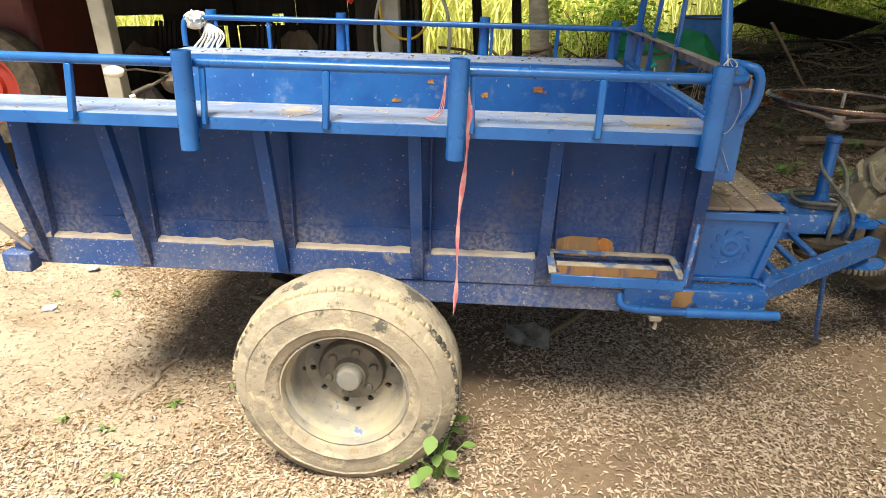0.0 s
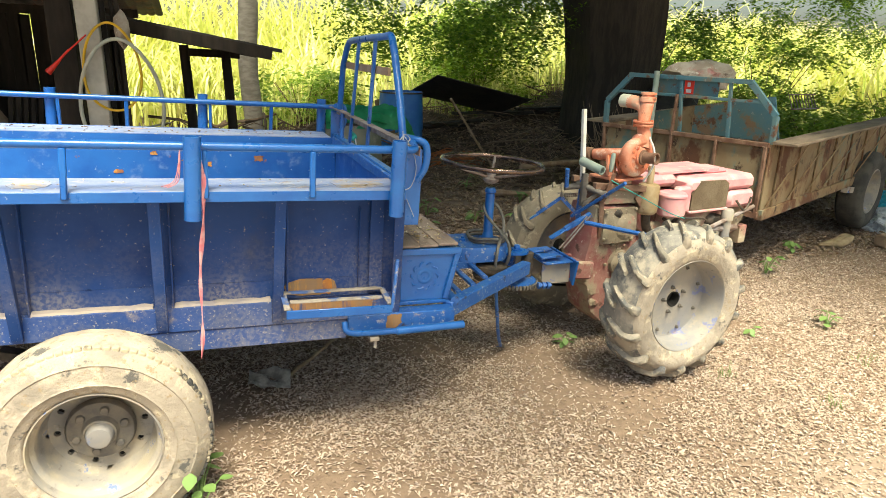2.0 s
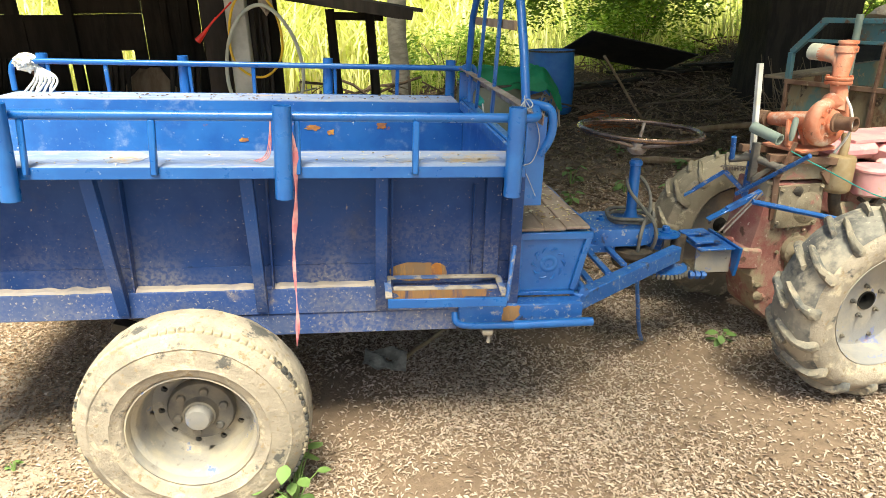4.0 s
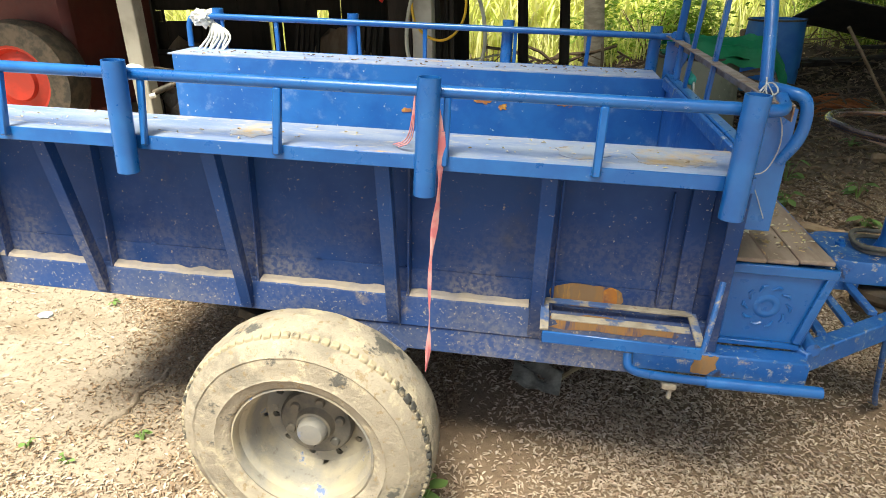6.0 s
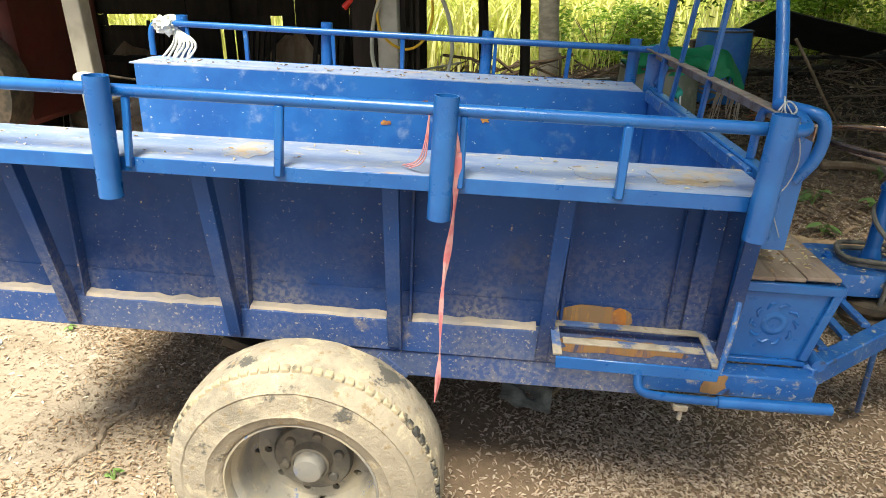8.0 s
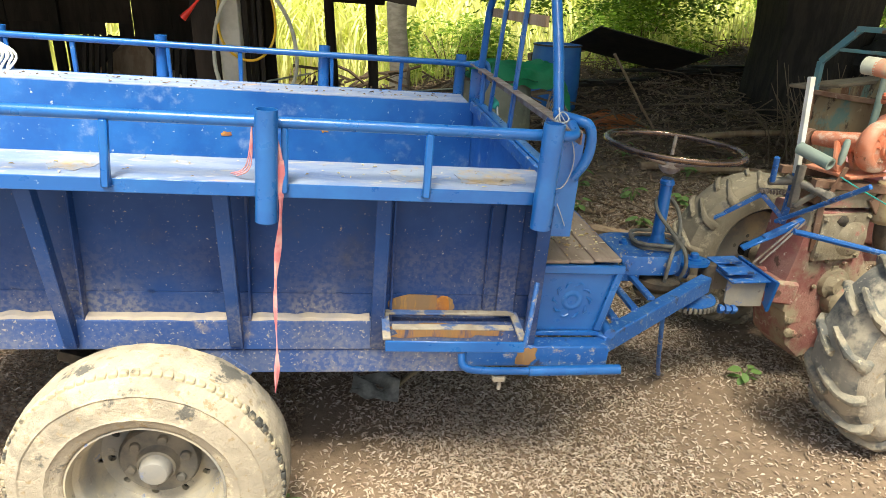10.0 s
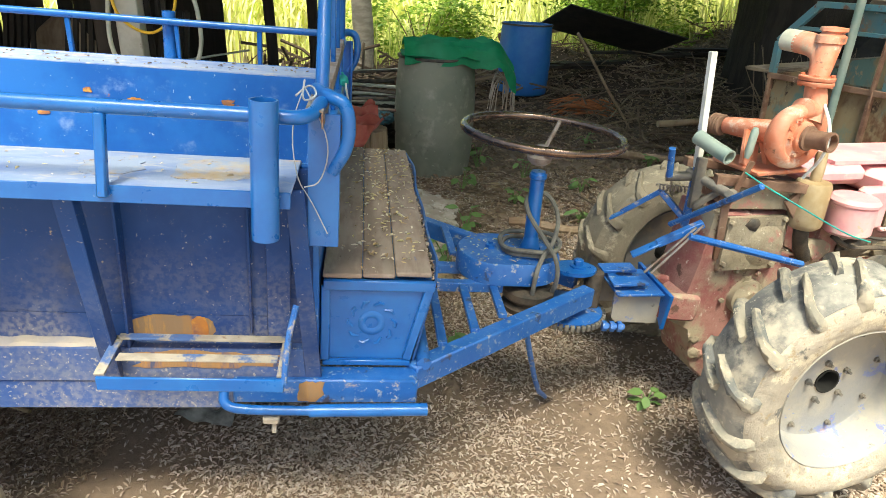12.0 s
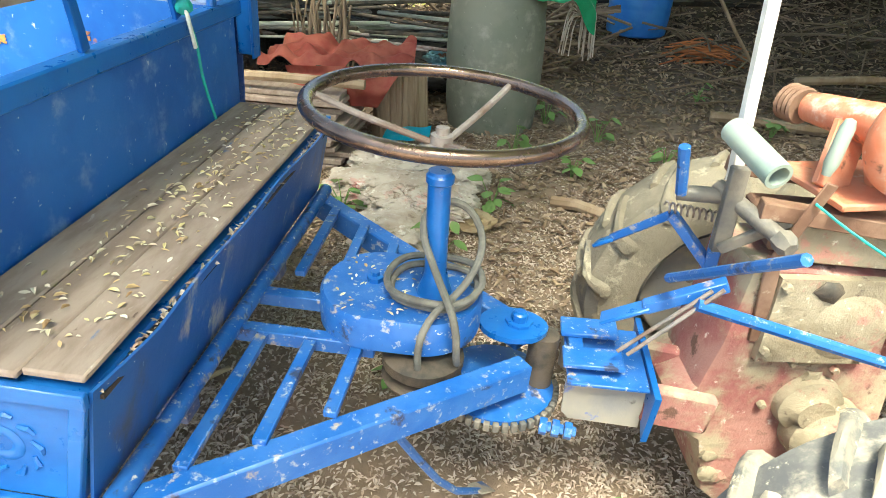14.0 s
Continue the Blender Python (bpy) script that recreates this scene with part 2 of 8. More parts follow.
BROWN_WOOD = shader("brown_split_timber", (0.24, 0.16, 0.10), (0.34, 0.25, 0.17), 10, 0.9, 0, 0.4, 40, (), (1, 1, 0.15))
PALM_BARK = shader("grey_palm_bark", (0.25, 0.225, 0.19), (0.17, 0.15, 0.125), 7, 0.95, 0, 0.4, 30, (), (1, 1, 3))
OLD_LEDGE = shader("grey_brown_weathered_timber", (0.155, 0.115, 0.082), (0.23, 0.18, 0.135), 9, 0.9, 0, 0.4, 40, [((0.07, 0.05, 0.038), 6, 0.55, 0.68)], (0.3, 1, 1))
TIN = shader("old_corrugated_tin", (0.05, 0.042, 0.037), (0.09, 0.07, 0.058), 5, 0.6, 0.4, 0.15, 40, [(RUST, 4, 0.55, 0.68)])
BLACK_SHEET = shader("black_weathered_sheet", (0.018, 0.017, 0.016), (0.035, 0.03, 0.026), 6, 0.7, 0, 0.2, 30)
RED_MACHINE = shader("red_machine_paint", (0.50, 0.035, 0.02), (0.34, 0.03, 0.02), 5, 0.55, 0, 0.1, 40, [((0.15, 0.06, 0.04), 9, 0.62, 0.74)])
MAROON = shader("dark_red_machine_paint", (0.07, 0.012, 0.010), (0.10, 0.016, 0.012), 5, 0.6, 0, 0.1, 40)
RED_PLASTIC = shader("red_plastic", (0.75, 0.035, 0.02), (0.62, 0.03, 0.02), 12, 0.4)
RED_CLOTH = shader("faded_red_tarpaulin", (0.36, 0.075, 0.06), (0.45, 0.14, 0.105), 6, 0.8, 0, 0.2, 40, [((0.34, 0.08, 0.06), 14, 0.58, 0.72)])
SACK = shader("dirty_white_sacking", (0.50, 0.44, 0.38), (0.36, 0.29, 0.235), 6, 0.9, 0, 0.6, 34, [((0.50, 0.24, 0.22), 4, 0.60, 0.70), ((0.20, 0.15, 0.11), 9, 0.58, 0.68), ((0.62, 0.58, 0.52), 22, 0.58, 0.68)])
CLEAR_BAG = shader("dusty_clear_plastic", (0.62, 0.60, 0.55), (0.40, 0.38, 0.34), 14, 0.25, 0, 0.2, 40)
BLUE_BAG = shader("light_blue_plastic_bag", (0.02, 0.42, 0.62), (0.06, 0.52, 0.70), 9, 0.4, 0, 0.2, 40, (), (1, 1, 1), None, 0.3)
WHITE_BAG = shader("white_plastic_bag", (0.66, 0.68, 0.72), (0.5, 0.55, 0.62), 9, 0.4, 0, 0.2, 40, (), (1, 1, 1), None, 0.3)
BRICK = shader("brown_clay_block", (0.30, 0.21, 0.15), (0.38, 0.28, 0.20), 14, 0.95, 0, 0.4, 50)
HUSK = shader("dry_husk", (0.36, 0.28, 0.17), (0.27, 0.19, 0.11), 14, 0.95, 0, 0.4, 50, (), (1, 1, 3))
YELLOW_HOSE = shader("yellow_garden_hose", (0.75, 0.47, 0.03), (0.68, 0.40, 0.03), 10, 0.45)
PALE_HOSE = shader("pale_grey_hose", (0.50, 0.50, 0.42), (0.40, 0.40, 0.34), 10, 0.5)
BARK = shader("dark_ridged_bark", (0.020, 0.015, 0.012), (0.038, 0.028, 0.021), 6, 0.95, 0, 0.8, 22, (), (2.5, 2.5, 0.5))
STICKS = shader("dry_brown_sticks", (0.17, 0.115, 0.075), None, 9, 0.95, 0, 0.3, 60, (), (1, 1, 1),
                ((0.08, 0.052, 0.036), (0.19, 0.13, 0.085), (0.125, 0.088, 0.064), (0.28, 0.21, 0.145)))
LITTER = shader("dry_leaf_litter", (0.38, 0.28, 0.19), None, 40, 0.85, 0, 0, 60, (), (1, 1, 1),
                ((0.26, 0.18, 0.14), (0.45, 0.36, 0.295), (0.57, 0.48, 0.41), (0.36, 0.255, 0.195), (0.67, 0.59, 0.52), (0.50, 0.405, 0.335), (0.17, 0.11, 0.085), (0.61, 0.515, 0.44)))
PETALS = shader("fallen_cream_leaflets", (0.55, 0.43, 0.22), None, 40, 0.8, 0, 0, 60, (), (1, 1, 1),
                ((0.66, 0.60, 0.50), (0.54, 0.38, 0.20), (0.34, 0.21, 0.12), (0.78, 0.74, 0.66), (0.62, 0.52, 0.22), (0.72, 0.68, 0.62)))
DEAD_LEAVES = shader("brown_dead_leaves", (0.24, 0.165, 0.11), None, 40, 0.85, 0, 0, 60, (), (1, 1, 1), ((0.14, 0.09, 0.06), (0.27, 0.185, 0.125), (0.36, 0.265, 0.18), (0.20, 0.13, 0.09), (0.45, 0.35, 0.25), (0.30, 0.20, 0.13)))
CRUMBS = shader("crumbs_of_dry_earth", (0.33, 0.26, 0.19), None, 40, 0.95, 0, 0, 60, (), (1, 1, 1), ((0.24, 0.18, 0.13), (0.40, 0.33, 0.25), (0.50, 0.43, 0.34), (0.17, 0.12, 0.085)))
LEAF = shader("green_tree_leaflets", (0.10, 0.19, 0.025), None, 3, 0.5, 0, 0, 60, (), (1, 1, 1),
              ((0.06, 0.14, 0.018), (0.16, 0.29, 0.03), (0.30, 0.43, 0.05), (0.09, 0.19, 0.022), (0.24, 0.38, 0.04)), 0.68)
# brighter copy of LEAF for the bushes, with sunlight put into its colours
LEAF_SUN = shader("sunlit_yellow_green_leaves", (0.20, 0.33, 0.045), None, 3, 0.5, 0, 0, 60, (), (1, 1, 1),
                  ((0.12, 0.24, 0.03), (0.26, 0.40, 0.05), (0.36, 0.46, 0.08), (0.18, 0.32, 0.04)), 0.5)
WEED = shader("fresh_green_weed_leaves", (0.15, 0.26, 0.075), None, 9, 0.5, 0, 0.1, 60, (), (1, 1, 1),
              ((0.12, 0.22, 0.065), (0.17, 0.29, 0.085), (0.23, 0.33, 0.12)), 0.25)
CANE = shader("yellow_green_cane_blades", (0.64, 0.67, 0.17), None, 2, 0.6, 0, 0, 60, (), (1, 1, 1),
              ((0.50, 0.62, 0.14), (0.70, 0.71, 0.26), (0.74, 0.68, 0.36), (0.60, 0.68, 0.18), (0.76, 0.72, 0.48)), 0.3)
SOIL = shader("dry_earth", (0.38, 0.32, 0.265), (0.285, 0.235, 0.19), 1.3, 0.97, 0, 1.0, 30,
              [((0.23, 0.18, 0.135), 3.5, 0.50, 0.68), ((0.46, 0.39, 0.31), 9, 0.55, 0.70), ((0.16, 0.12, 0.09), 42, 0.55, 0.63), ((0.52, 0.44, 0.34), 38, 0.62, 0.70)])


def leafy_soil_with_shade(m):
    """Brown leaf mould over the pale earth, thinner in front and off the trodden drive behind the trailer; tree shade
    is painted in farther back.
    """
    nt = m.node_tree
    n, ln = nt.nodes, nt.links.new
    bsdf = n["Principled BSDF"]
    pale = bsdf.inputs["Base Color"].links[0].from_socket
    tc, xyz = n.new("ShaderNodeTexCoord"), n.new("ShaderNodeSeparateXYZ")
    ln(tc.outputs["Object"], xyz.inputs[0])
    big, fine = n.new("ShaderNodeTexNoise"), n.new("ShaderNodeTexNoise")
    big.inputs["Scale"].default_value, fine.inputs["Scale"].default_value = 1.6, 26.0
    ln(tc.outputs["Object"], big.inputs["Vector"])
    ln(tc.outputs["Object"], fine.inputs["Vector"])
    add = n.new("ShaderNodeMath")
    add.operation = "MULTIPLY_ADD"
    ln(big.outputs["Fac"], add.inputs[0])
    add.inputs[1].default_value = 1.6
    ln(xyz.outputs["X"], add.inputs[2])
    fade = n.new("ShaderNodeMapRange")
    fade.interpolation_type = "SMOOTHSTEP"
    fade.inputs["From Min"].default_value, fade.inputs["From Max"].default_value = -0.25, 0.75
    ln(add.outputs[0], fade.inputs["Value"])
    # darkens the mould beyond y = 5: the tree's shade put into the colour
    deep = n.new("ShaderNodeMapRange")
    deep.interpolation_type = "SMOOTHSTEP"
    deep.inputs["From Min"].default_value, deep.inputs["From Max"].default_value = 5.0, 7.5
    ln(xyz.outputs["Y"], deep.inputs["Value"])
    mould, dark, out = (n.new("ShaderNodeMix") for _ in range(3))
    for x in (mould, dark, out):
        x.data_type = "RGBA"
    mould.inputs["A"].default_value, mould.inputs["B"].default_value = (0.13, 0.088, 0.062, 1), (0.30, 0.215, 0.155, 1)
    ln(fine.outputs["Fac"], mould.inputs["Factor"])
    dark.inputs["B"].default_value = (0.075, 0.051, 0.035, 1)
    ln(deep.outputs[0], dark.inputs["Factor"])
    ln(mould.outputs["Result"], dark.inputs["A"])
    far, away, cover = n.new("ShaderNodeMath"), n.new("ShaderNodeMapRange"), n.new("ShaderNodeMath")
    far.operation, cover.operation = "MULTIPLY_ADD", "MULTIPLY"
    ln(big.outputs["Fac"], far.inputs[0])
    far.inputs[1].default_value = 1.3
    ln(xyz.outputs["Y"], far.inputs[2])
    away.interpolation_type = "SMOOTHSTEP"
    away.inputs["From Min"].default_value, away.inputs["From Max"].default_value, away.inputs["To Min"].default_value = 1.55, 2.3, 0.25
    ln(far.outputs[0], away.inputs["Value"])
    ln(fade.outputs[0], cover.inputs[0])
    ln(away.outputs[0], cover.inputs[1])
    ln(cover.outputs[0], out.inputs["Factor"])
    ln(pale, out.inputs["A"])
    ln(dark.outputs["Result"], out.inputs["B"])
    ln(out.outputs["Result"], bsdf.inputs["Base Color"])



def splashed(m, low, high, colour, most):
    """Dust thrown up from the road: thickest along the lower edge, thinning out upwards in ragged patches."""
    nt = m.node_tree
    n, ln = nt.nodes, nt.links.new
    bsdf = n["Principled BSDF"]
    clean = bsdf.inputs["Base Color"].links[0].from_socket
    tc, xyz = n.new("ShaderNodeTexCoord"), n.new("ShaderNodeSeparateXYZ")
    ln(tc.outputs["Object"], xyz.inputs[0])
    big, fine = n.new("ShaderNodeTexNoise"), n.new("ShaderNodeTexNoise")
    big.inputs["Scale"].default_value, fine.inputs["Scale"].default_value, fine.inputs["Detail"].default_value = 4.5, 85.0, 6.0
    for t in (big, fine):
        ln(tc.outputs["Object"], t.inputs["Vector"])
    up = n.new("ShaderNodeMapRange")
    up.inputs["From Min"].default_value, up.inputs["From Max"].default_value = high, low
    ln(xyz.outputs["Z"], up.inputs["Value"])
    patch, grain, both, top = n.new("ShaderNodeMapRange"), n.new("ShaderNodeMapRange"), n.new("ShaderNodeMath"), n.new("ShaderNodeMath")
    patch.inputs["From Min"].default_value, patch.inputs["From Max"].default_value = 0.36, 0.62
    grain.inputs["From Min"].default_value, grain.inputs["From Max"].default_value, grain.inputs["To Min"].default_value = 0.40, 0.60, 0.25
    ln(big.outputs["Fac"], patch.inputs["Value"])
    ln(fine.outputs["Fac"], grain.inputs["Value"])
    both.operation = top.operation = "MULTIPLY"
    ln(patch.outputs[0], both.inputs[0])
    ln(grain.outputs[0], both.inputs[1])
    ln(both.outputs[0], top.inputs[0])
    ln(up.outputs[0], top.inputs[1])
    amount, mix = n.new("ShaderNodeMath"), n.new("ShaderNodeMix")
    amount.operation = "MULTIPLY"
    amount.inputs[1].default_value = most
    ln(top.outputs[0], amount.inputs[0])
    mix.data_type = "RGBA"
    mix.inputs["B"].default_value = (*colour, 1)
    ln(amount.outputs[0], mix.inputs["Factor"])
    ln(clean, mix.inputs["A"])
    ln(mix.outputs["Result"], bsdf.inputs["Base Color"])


leafy_soil_with_shade(SOIL)
BLUE_DUSTY_SHADED.node_tree.nodes["Principled BSDF"].inputs["Specular IOR Level"].default_value = 0.25      # matt with dust
# road dust, strengthened low down to imitate the ledge's shade fading downwards
splashed(BLUE_DUSTY_SHADED, 0.60, 0.90, (0.25, 0.235, 0.25), 0.85)
splashed(BLUE_MUDDY, 0.45, 0.75, (0.30, 0.275, 0.26), 0.6)


# ---- builders ----
BASES = {}


def root(name, base, label, category, group="", turn=Matrix()):
    """An Empty at the base of a thing. Its parts are written in the frame `turn` of the place."""
    e = new(name)
    e.matrix_world = turn @ Matrix.Translation(base)
    BASES[e.name] = Vector(base)
    e.empty_display_size = 0.1
    return tagged(e, label, category, group)


def finish(name, bm, material, smooth):
    me = bpy.data.meshes.new(name)
    bmesh.ops.recalc_face_normals(bm, faces=bm.faces)
    bm.to_mesh(me)
    bm.free()
    me.materials.append(material)
    if smooth:
        me.polygons.foreach_set("use_smooth", [True] * len(me.polygons))
        me.set_sharp_from_angle(angle=radians(38))
    return me


def part(name, bm, material, parent, label="", smooth=True):
    """Links a bmesh as one mesh object under a thing or a part."""
    ob = new(name, finish(name, bm, material, smooth))
    ob.parent = parent
    if parent.name in BASES:
        ob.matrix_parent_inverse = Matrix.Translation(-BASES[parent.name])
    return tagged(ob, label)


def thing(name, bm, material, label, category, group="", kind="", smooth=True):
    return tagged(new(name, finish(name, bm, material, smooth)), label, category, group, kind)


def cuboid(bm, lo, hi, bev=0.003, m=Matrix()):
    c = [(a + b) / 2 for a, b in zip(lo, hi)]
    s = [max(abs(b - a), 1e-4) for a, b in zip(lo, hi)]
    r = bmesh.ops.create_cube(bm, size=1, matrix=m @ Matrix.Translation(c) @ Matrix.Diagonal((*s, 1)))
    if bev and min(s) > 2.2 * bev:
        es = {e for v in r["verts"] for e in v.link_edges}
        bmesh.ops.bevel(bm, geom=list(es), offset=bev, segments=1, affect="EDGES")
    return bm


def bar(bm, a, b, w, h, up=(0, 0, 1), bev=0.002):
    """A straight bar from a to b, w wide and h high along up."""
    a, b = Vector(a), Vector(b)
    d = b - a
    x = d.normalized()
    y = Vector(up).cross(x)
    if y.length < 1e-4:
        y = Vector((0, 1, 0)).cross(x)
    y.normalize()
    z = x.cross(y)
    m = Matrix((x, y, z)).transposed().to_4x4()
    m.translation = (a + b) / 2
    return cuboid(bm, (-d.length / 2, -w / 2, -h / 2), (d.length / 2, w / 2, h / 2), bev, m)


def rounded(pts, times=2):
    pts = [Vector(p) for p in pts]
    for _ in range(times):
        out = [pts[0]]
        for a, b in zip(pts, pts[1:]):
            out += [a.lerp(b, 0.25), a.lerp(b, 0.75)]
        pts = out + [pts[-1]]
    return pts


def tube(bm, pts, r, n=10, closed=False, cap=True):
    """A round bar along points; r is one radius or a list of them."""
    pts = [Vector(p) for p in pts]
    k = len(pts)
    rs = list(r) if isinstance(r, (list, tuple)) else [r]
    rs = [float(np.interp(i / (k - 1), np.linspace(0, 1, len(rs)), rs)) for i in range(k)]
    side, rings = None, []
    for i, p in enumerate(pts):
        if closed:
            d = pts[(i + 1) % k] - pts[i - 1]
        else:
            d = pts[min(i + 1, k - 1)] - pts[max(i - 1, 0)]
        d.normalize()
        if side is None:
            side = d.orthogonal().normalized()
        side = (side - d * side.dot(d)).normalized()
        other = d.cross(side)
        rings.append([bm.verts.new(p + (side * math.cos(2 * math.pi * j / n) + other * math.sin(2 * math.pi * j / n)) * rs[i]) for j in range(n)])
    for i in range(k if closed else k - 1):
        a, b = rings[i], rings[(i + 1) % k]
        shift = 0
        if closed and i == k - 1:
            shift = min(range(n), key=lambda s: (a[0].co - b[s].co).length)
        for j in range(n):
            bm.faces.new((a[j], a[(j + 1) % n], b[(j + 1 + shift) % n], b[(j + shift) % n]))
    if cap and not closed:
        bm.faces.new(rings[0][::-1])
        bm.faces.new(rings[-1])
    return bm


def lathe(bm, prof, m, n=32, wobble=0.0):
    """A turned form: (radius, height) pairs about the local z of m."""
    rings = []
    for r, h in prof:
        if r < 1e-5:
            rings.append([bm.verts.new(m @ Vector((0, 0, h)))] * n)
        else:
            rings.append([bm.verts.new(m @ Vector(((r + wobble * noise.noise((j * 0.7, h * 9, r))) * math.cos(2 * math.pi * j / n),
                                                   (r + wobble * noise.noise((j * 0.7, h * 9, r))) * math.sin(2 * math.pi * j / n), h))) for j in range(n)])
    for a, b in zip(rings, rings[1:]):
        for j in range(n):
            q = [a[j], a[(j + 1) % n], b[(j + 1) % n], b[j]]
            q = [v for i, v in enumerate(q) if v not in q[:i]]
            if len(q) > 2:
                bm.faces.new(q)
    return bm


def socket(bm, a, b, r, wall=0.003, n=20):
    """An open pipe from a to b with a wall."""
    a, b = Vector(a), Vector(b)
    h = (b - a).length
    m = (b - a).to_track_quat("Z", "Y").to_matrix().to_4x4()
    m.translation = a
    return lathe(bm, [(r - wall, 0), (r, 0), (r, h), (r - wall, h), (r - wall, 0)], m, n)


def slab(bm, outline, thick):
    """A flat plate: its outline, and the vector of its thickness."""
    t = Vector(thick)
    a = [bm.verts.new(Vector(p)) for p in outline]
    b = [bm.verts.new(Vector(p) + t) for p in outline]
    k = len(a)
    bm.faces.new(a[::-1])
    bm.faces.new(b)
    for i in range(k):
        bm.faces.new((a[i], a[(i + 1) % k], b[(i + 1) % k], b[i]))
    return bm


def facing(centre, direction):
    m = Vector(direction).to_track_quat("Z", "Y").to_matrix().to_4x4()
    m.translation = centre
    return m


def quilt(bm, corners, nu, nv, lump=0.03, scale=6.0, thick=0.0, seed=0.0):
    """A wavy cloth between four corners, with thickness."""
    a, b, c, d = [Vector(p) for p in corners]
    nrm = (b - a).cross(d - a).normalized()
    rows = []
    for i in range(nu + 1):
        row = []
        for j in range(nv + 1):
            u, v = i / nu, j / nv
            p = a.lerp(b, u).lerp(d.lerp(c, u), v)
            p = p + nrm * lump * noise.noise(Vector((p.x * scale + seed, p.y * scale, p.z * scale)))
            row.append(bm.verts.new(p))
        rows.append(row)
    faces = []
    for i in range(nu):
        for j in range(nv):
            faces.append(bm.faces.new((rows[i][j], rows[i + 1][j], rows[i + 1][j + 1], rows[i][j + 1])))
    if thick:
        bmesh.ops.solidify(bm, geom=faces, thickness=thick)
    return bm


def lump(bm, centre, size, amount=0.25, scale=4.0, sub=3, seed=0.0):
    """A rough rounded mass."""
    r = bmesh.ops.create_icosphere(bm, subdivisions=sub, radius=1)
    for v in r["verts"]:
        k = 1 + amount * noise.fractal(v.co * scale + Vector((seed, seed, 0)), 1.0, 2.0, 3)
        v.co = Vector((v.co.x * size[0] * k + centre[0], v.co.y * size[1] * k + centre[1], v.co.z * size[2] * k + centre[2]))
    return bm


def crumple(bm, centre, size, seed):
    """A heap of soft cloth: a low mound broken into folds and fine creases."""
    r = bmesh.ops.create_icosphere(bm, subdivisions=6, radius=1)
    for v in r["verts"]:
        p = v.co * 2.3 + Vector((seed, seed * 0.7, 0))
        k = 1 + 0.42 * noise.noise(p) + 0.20 * (0.5 - abs(noise.noise(p * 2.4))) + 0.11 * (0.5 - abs(noise.noise(p * 5.5))) + 0.05 * noise.noise(p * 12)
        v.co = Vector((v.co.x * size[0] * k + centre[0], v.co.y * size[1] * k + centre[1], v.co.z * size[2] * (0.55 + 0.45 * k) + centre[2]))
    return bm


def flakes(name, material, label, category, spots, size, tilt, parent=None, curl=0.3):
    """Very many little pieces lying about: places (n x 3), one bent leaf each."""
    k = len(spots)
    rng = np.random.default_rng(len(spots) + 7)
    ang, ln = rng.uniform(0, 2 * np.pi, k), rng.uniform(size[0], size[1], k)
    wd = ln * rng.uniform(0.22, 0.42, k)
    ux = np.stack([np.cos(ang), np.sin(ang), rng.normal(0, tilt, k)], 1)
    uy = np.stack([-np.sin(ang), np.cos(ang), rng.normal(0, tilt, k)], 1)
    rise = ln * rng.uniform(0, curl, k)
    p = np.asarray(spots)
    vs = np.empty((k, 6, 3))
    for i, (a, b, c) in enumerate(((-0.5, 0, 0), (-0.1, -0.5, 1), (0.25, -0.4, 1), (0.5, 0, 0), (0.25, 0.4, 1), (-0.1, 0.5, 1))):
        vs[:, i] = p + ux * (a * ln)[:, None] + uy * (b * wd)[:, None]
        vs[:, i, 2] += c * rise
    me = bpy.data.meshes.new(name)
    base = np.arange(k)[:, None] * 6
    quads = np.concatenate([base + np.array([[0, 1, 2, 3]]), base + np.array([[0, 3, 4, 5]])], 0)
    me.from_pydata(vs.reshape(-1, 3).tolist(), [], quads.tolist())
    me.materials.append(material)
    ob = new(name, me)
    if parent:
        ob.parent = parent
        return tagged(ob, label, kind="stuff")
    return tagged(ob, label, category, kind="stuff")


def stain(bm, centre, u, v, seed=0.0, rough=0.3, n=26):
    """A very thin film with a ragged outline: half axes u and v; it lies on the side that u x v faces."""
    c, u, v = Vector(centre), Vector(u), Vector(v)
    pts = []
    for i in range(n):
        a = 2 * math.pi * i / n
        ca, sa = math.cos(a), math.sin(a)
        k = (abs(ca) ** 3 + abs(sa) ** 3) ** (-1 / 3) * (1 + rough * noise.noise((ca * 2.1 + seed, sa * 2.1, seed * 3)) + 0.12 * noise.noise((ca * 9 + seed, sa * 9, 0)))
        pts.append(c + u * ca * k + v * sa * k)
    return slab(bm, pts, u.cross(v).normalized() * 0.0015)


# ---- ground ----
def height(x, y):
    """The lie of the land: flat yard, faint ruts behind the trailer, a bank of rubbish under the tree."""
    z = 0.012 * noise.noise((x * 1.7, y * 1.7, 0.0)) + 0.006 * noise.noise((x * 7, y * 7, 3.0))
    if x < -0.6 and y > 2.0:
        z += 0.012 * math.sin((x * 0.5 + y) * 26) * min(1, (-0.6 - x)) * math.exp(-((y - 2.7) / 0.6) ** 2)
    z += 0.004 * math.exp(-((x + 0.05) / 0.25) ** 2 - ((y - 1.74) / 0.10) ** 2)
    bank = 0.75 * math.exp(-((x - 6.0) / 3.2) ** 2 - ((y - 9.6) / 1.9) ** 2)
    bank += 0.30 * math.exp(-((x - 2.2) / 1.2) ** 2 - ((y - 9.6) / 1.0) ** 2)
    z += bank * (1 + 0.35 * noise.noise((x * 1.3, y * 1.3, 8.0)))
    return z


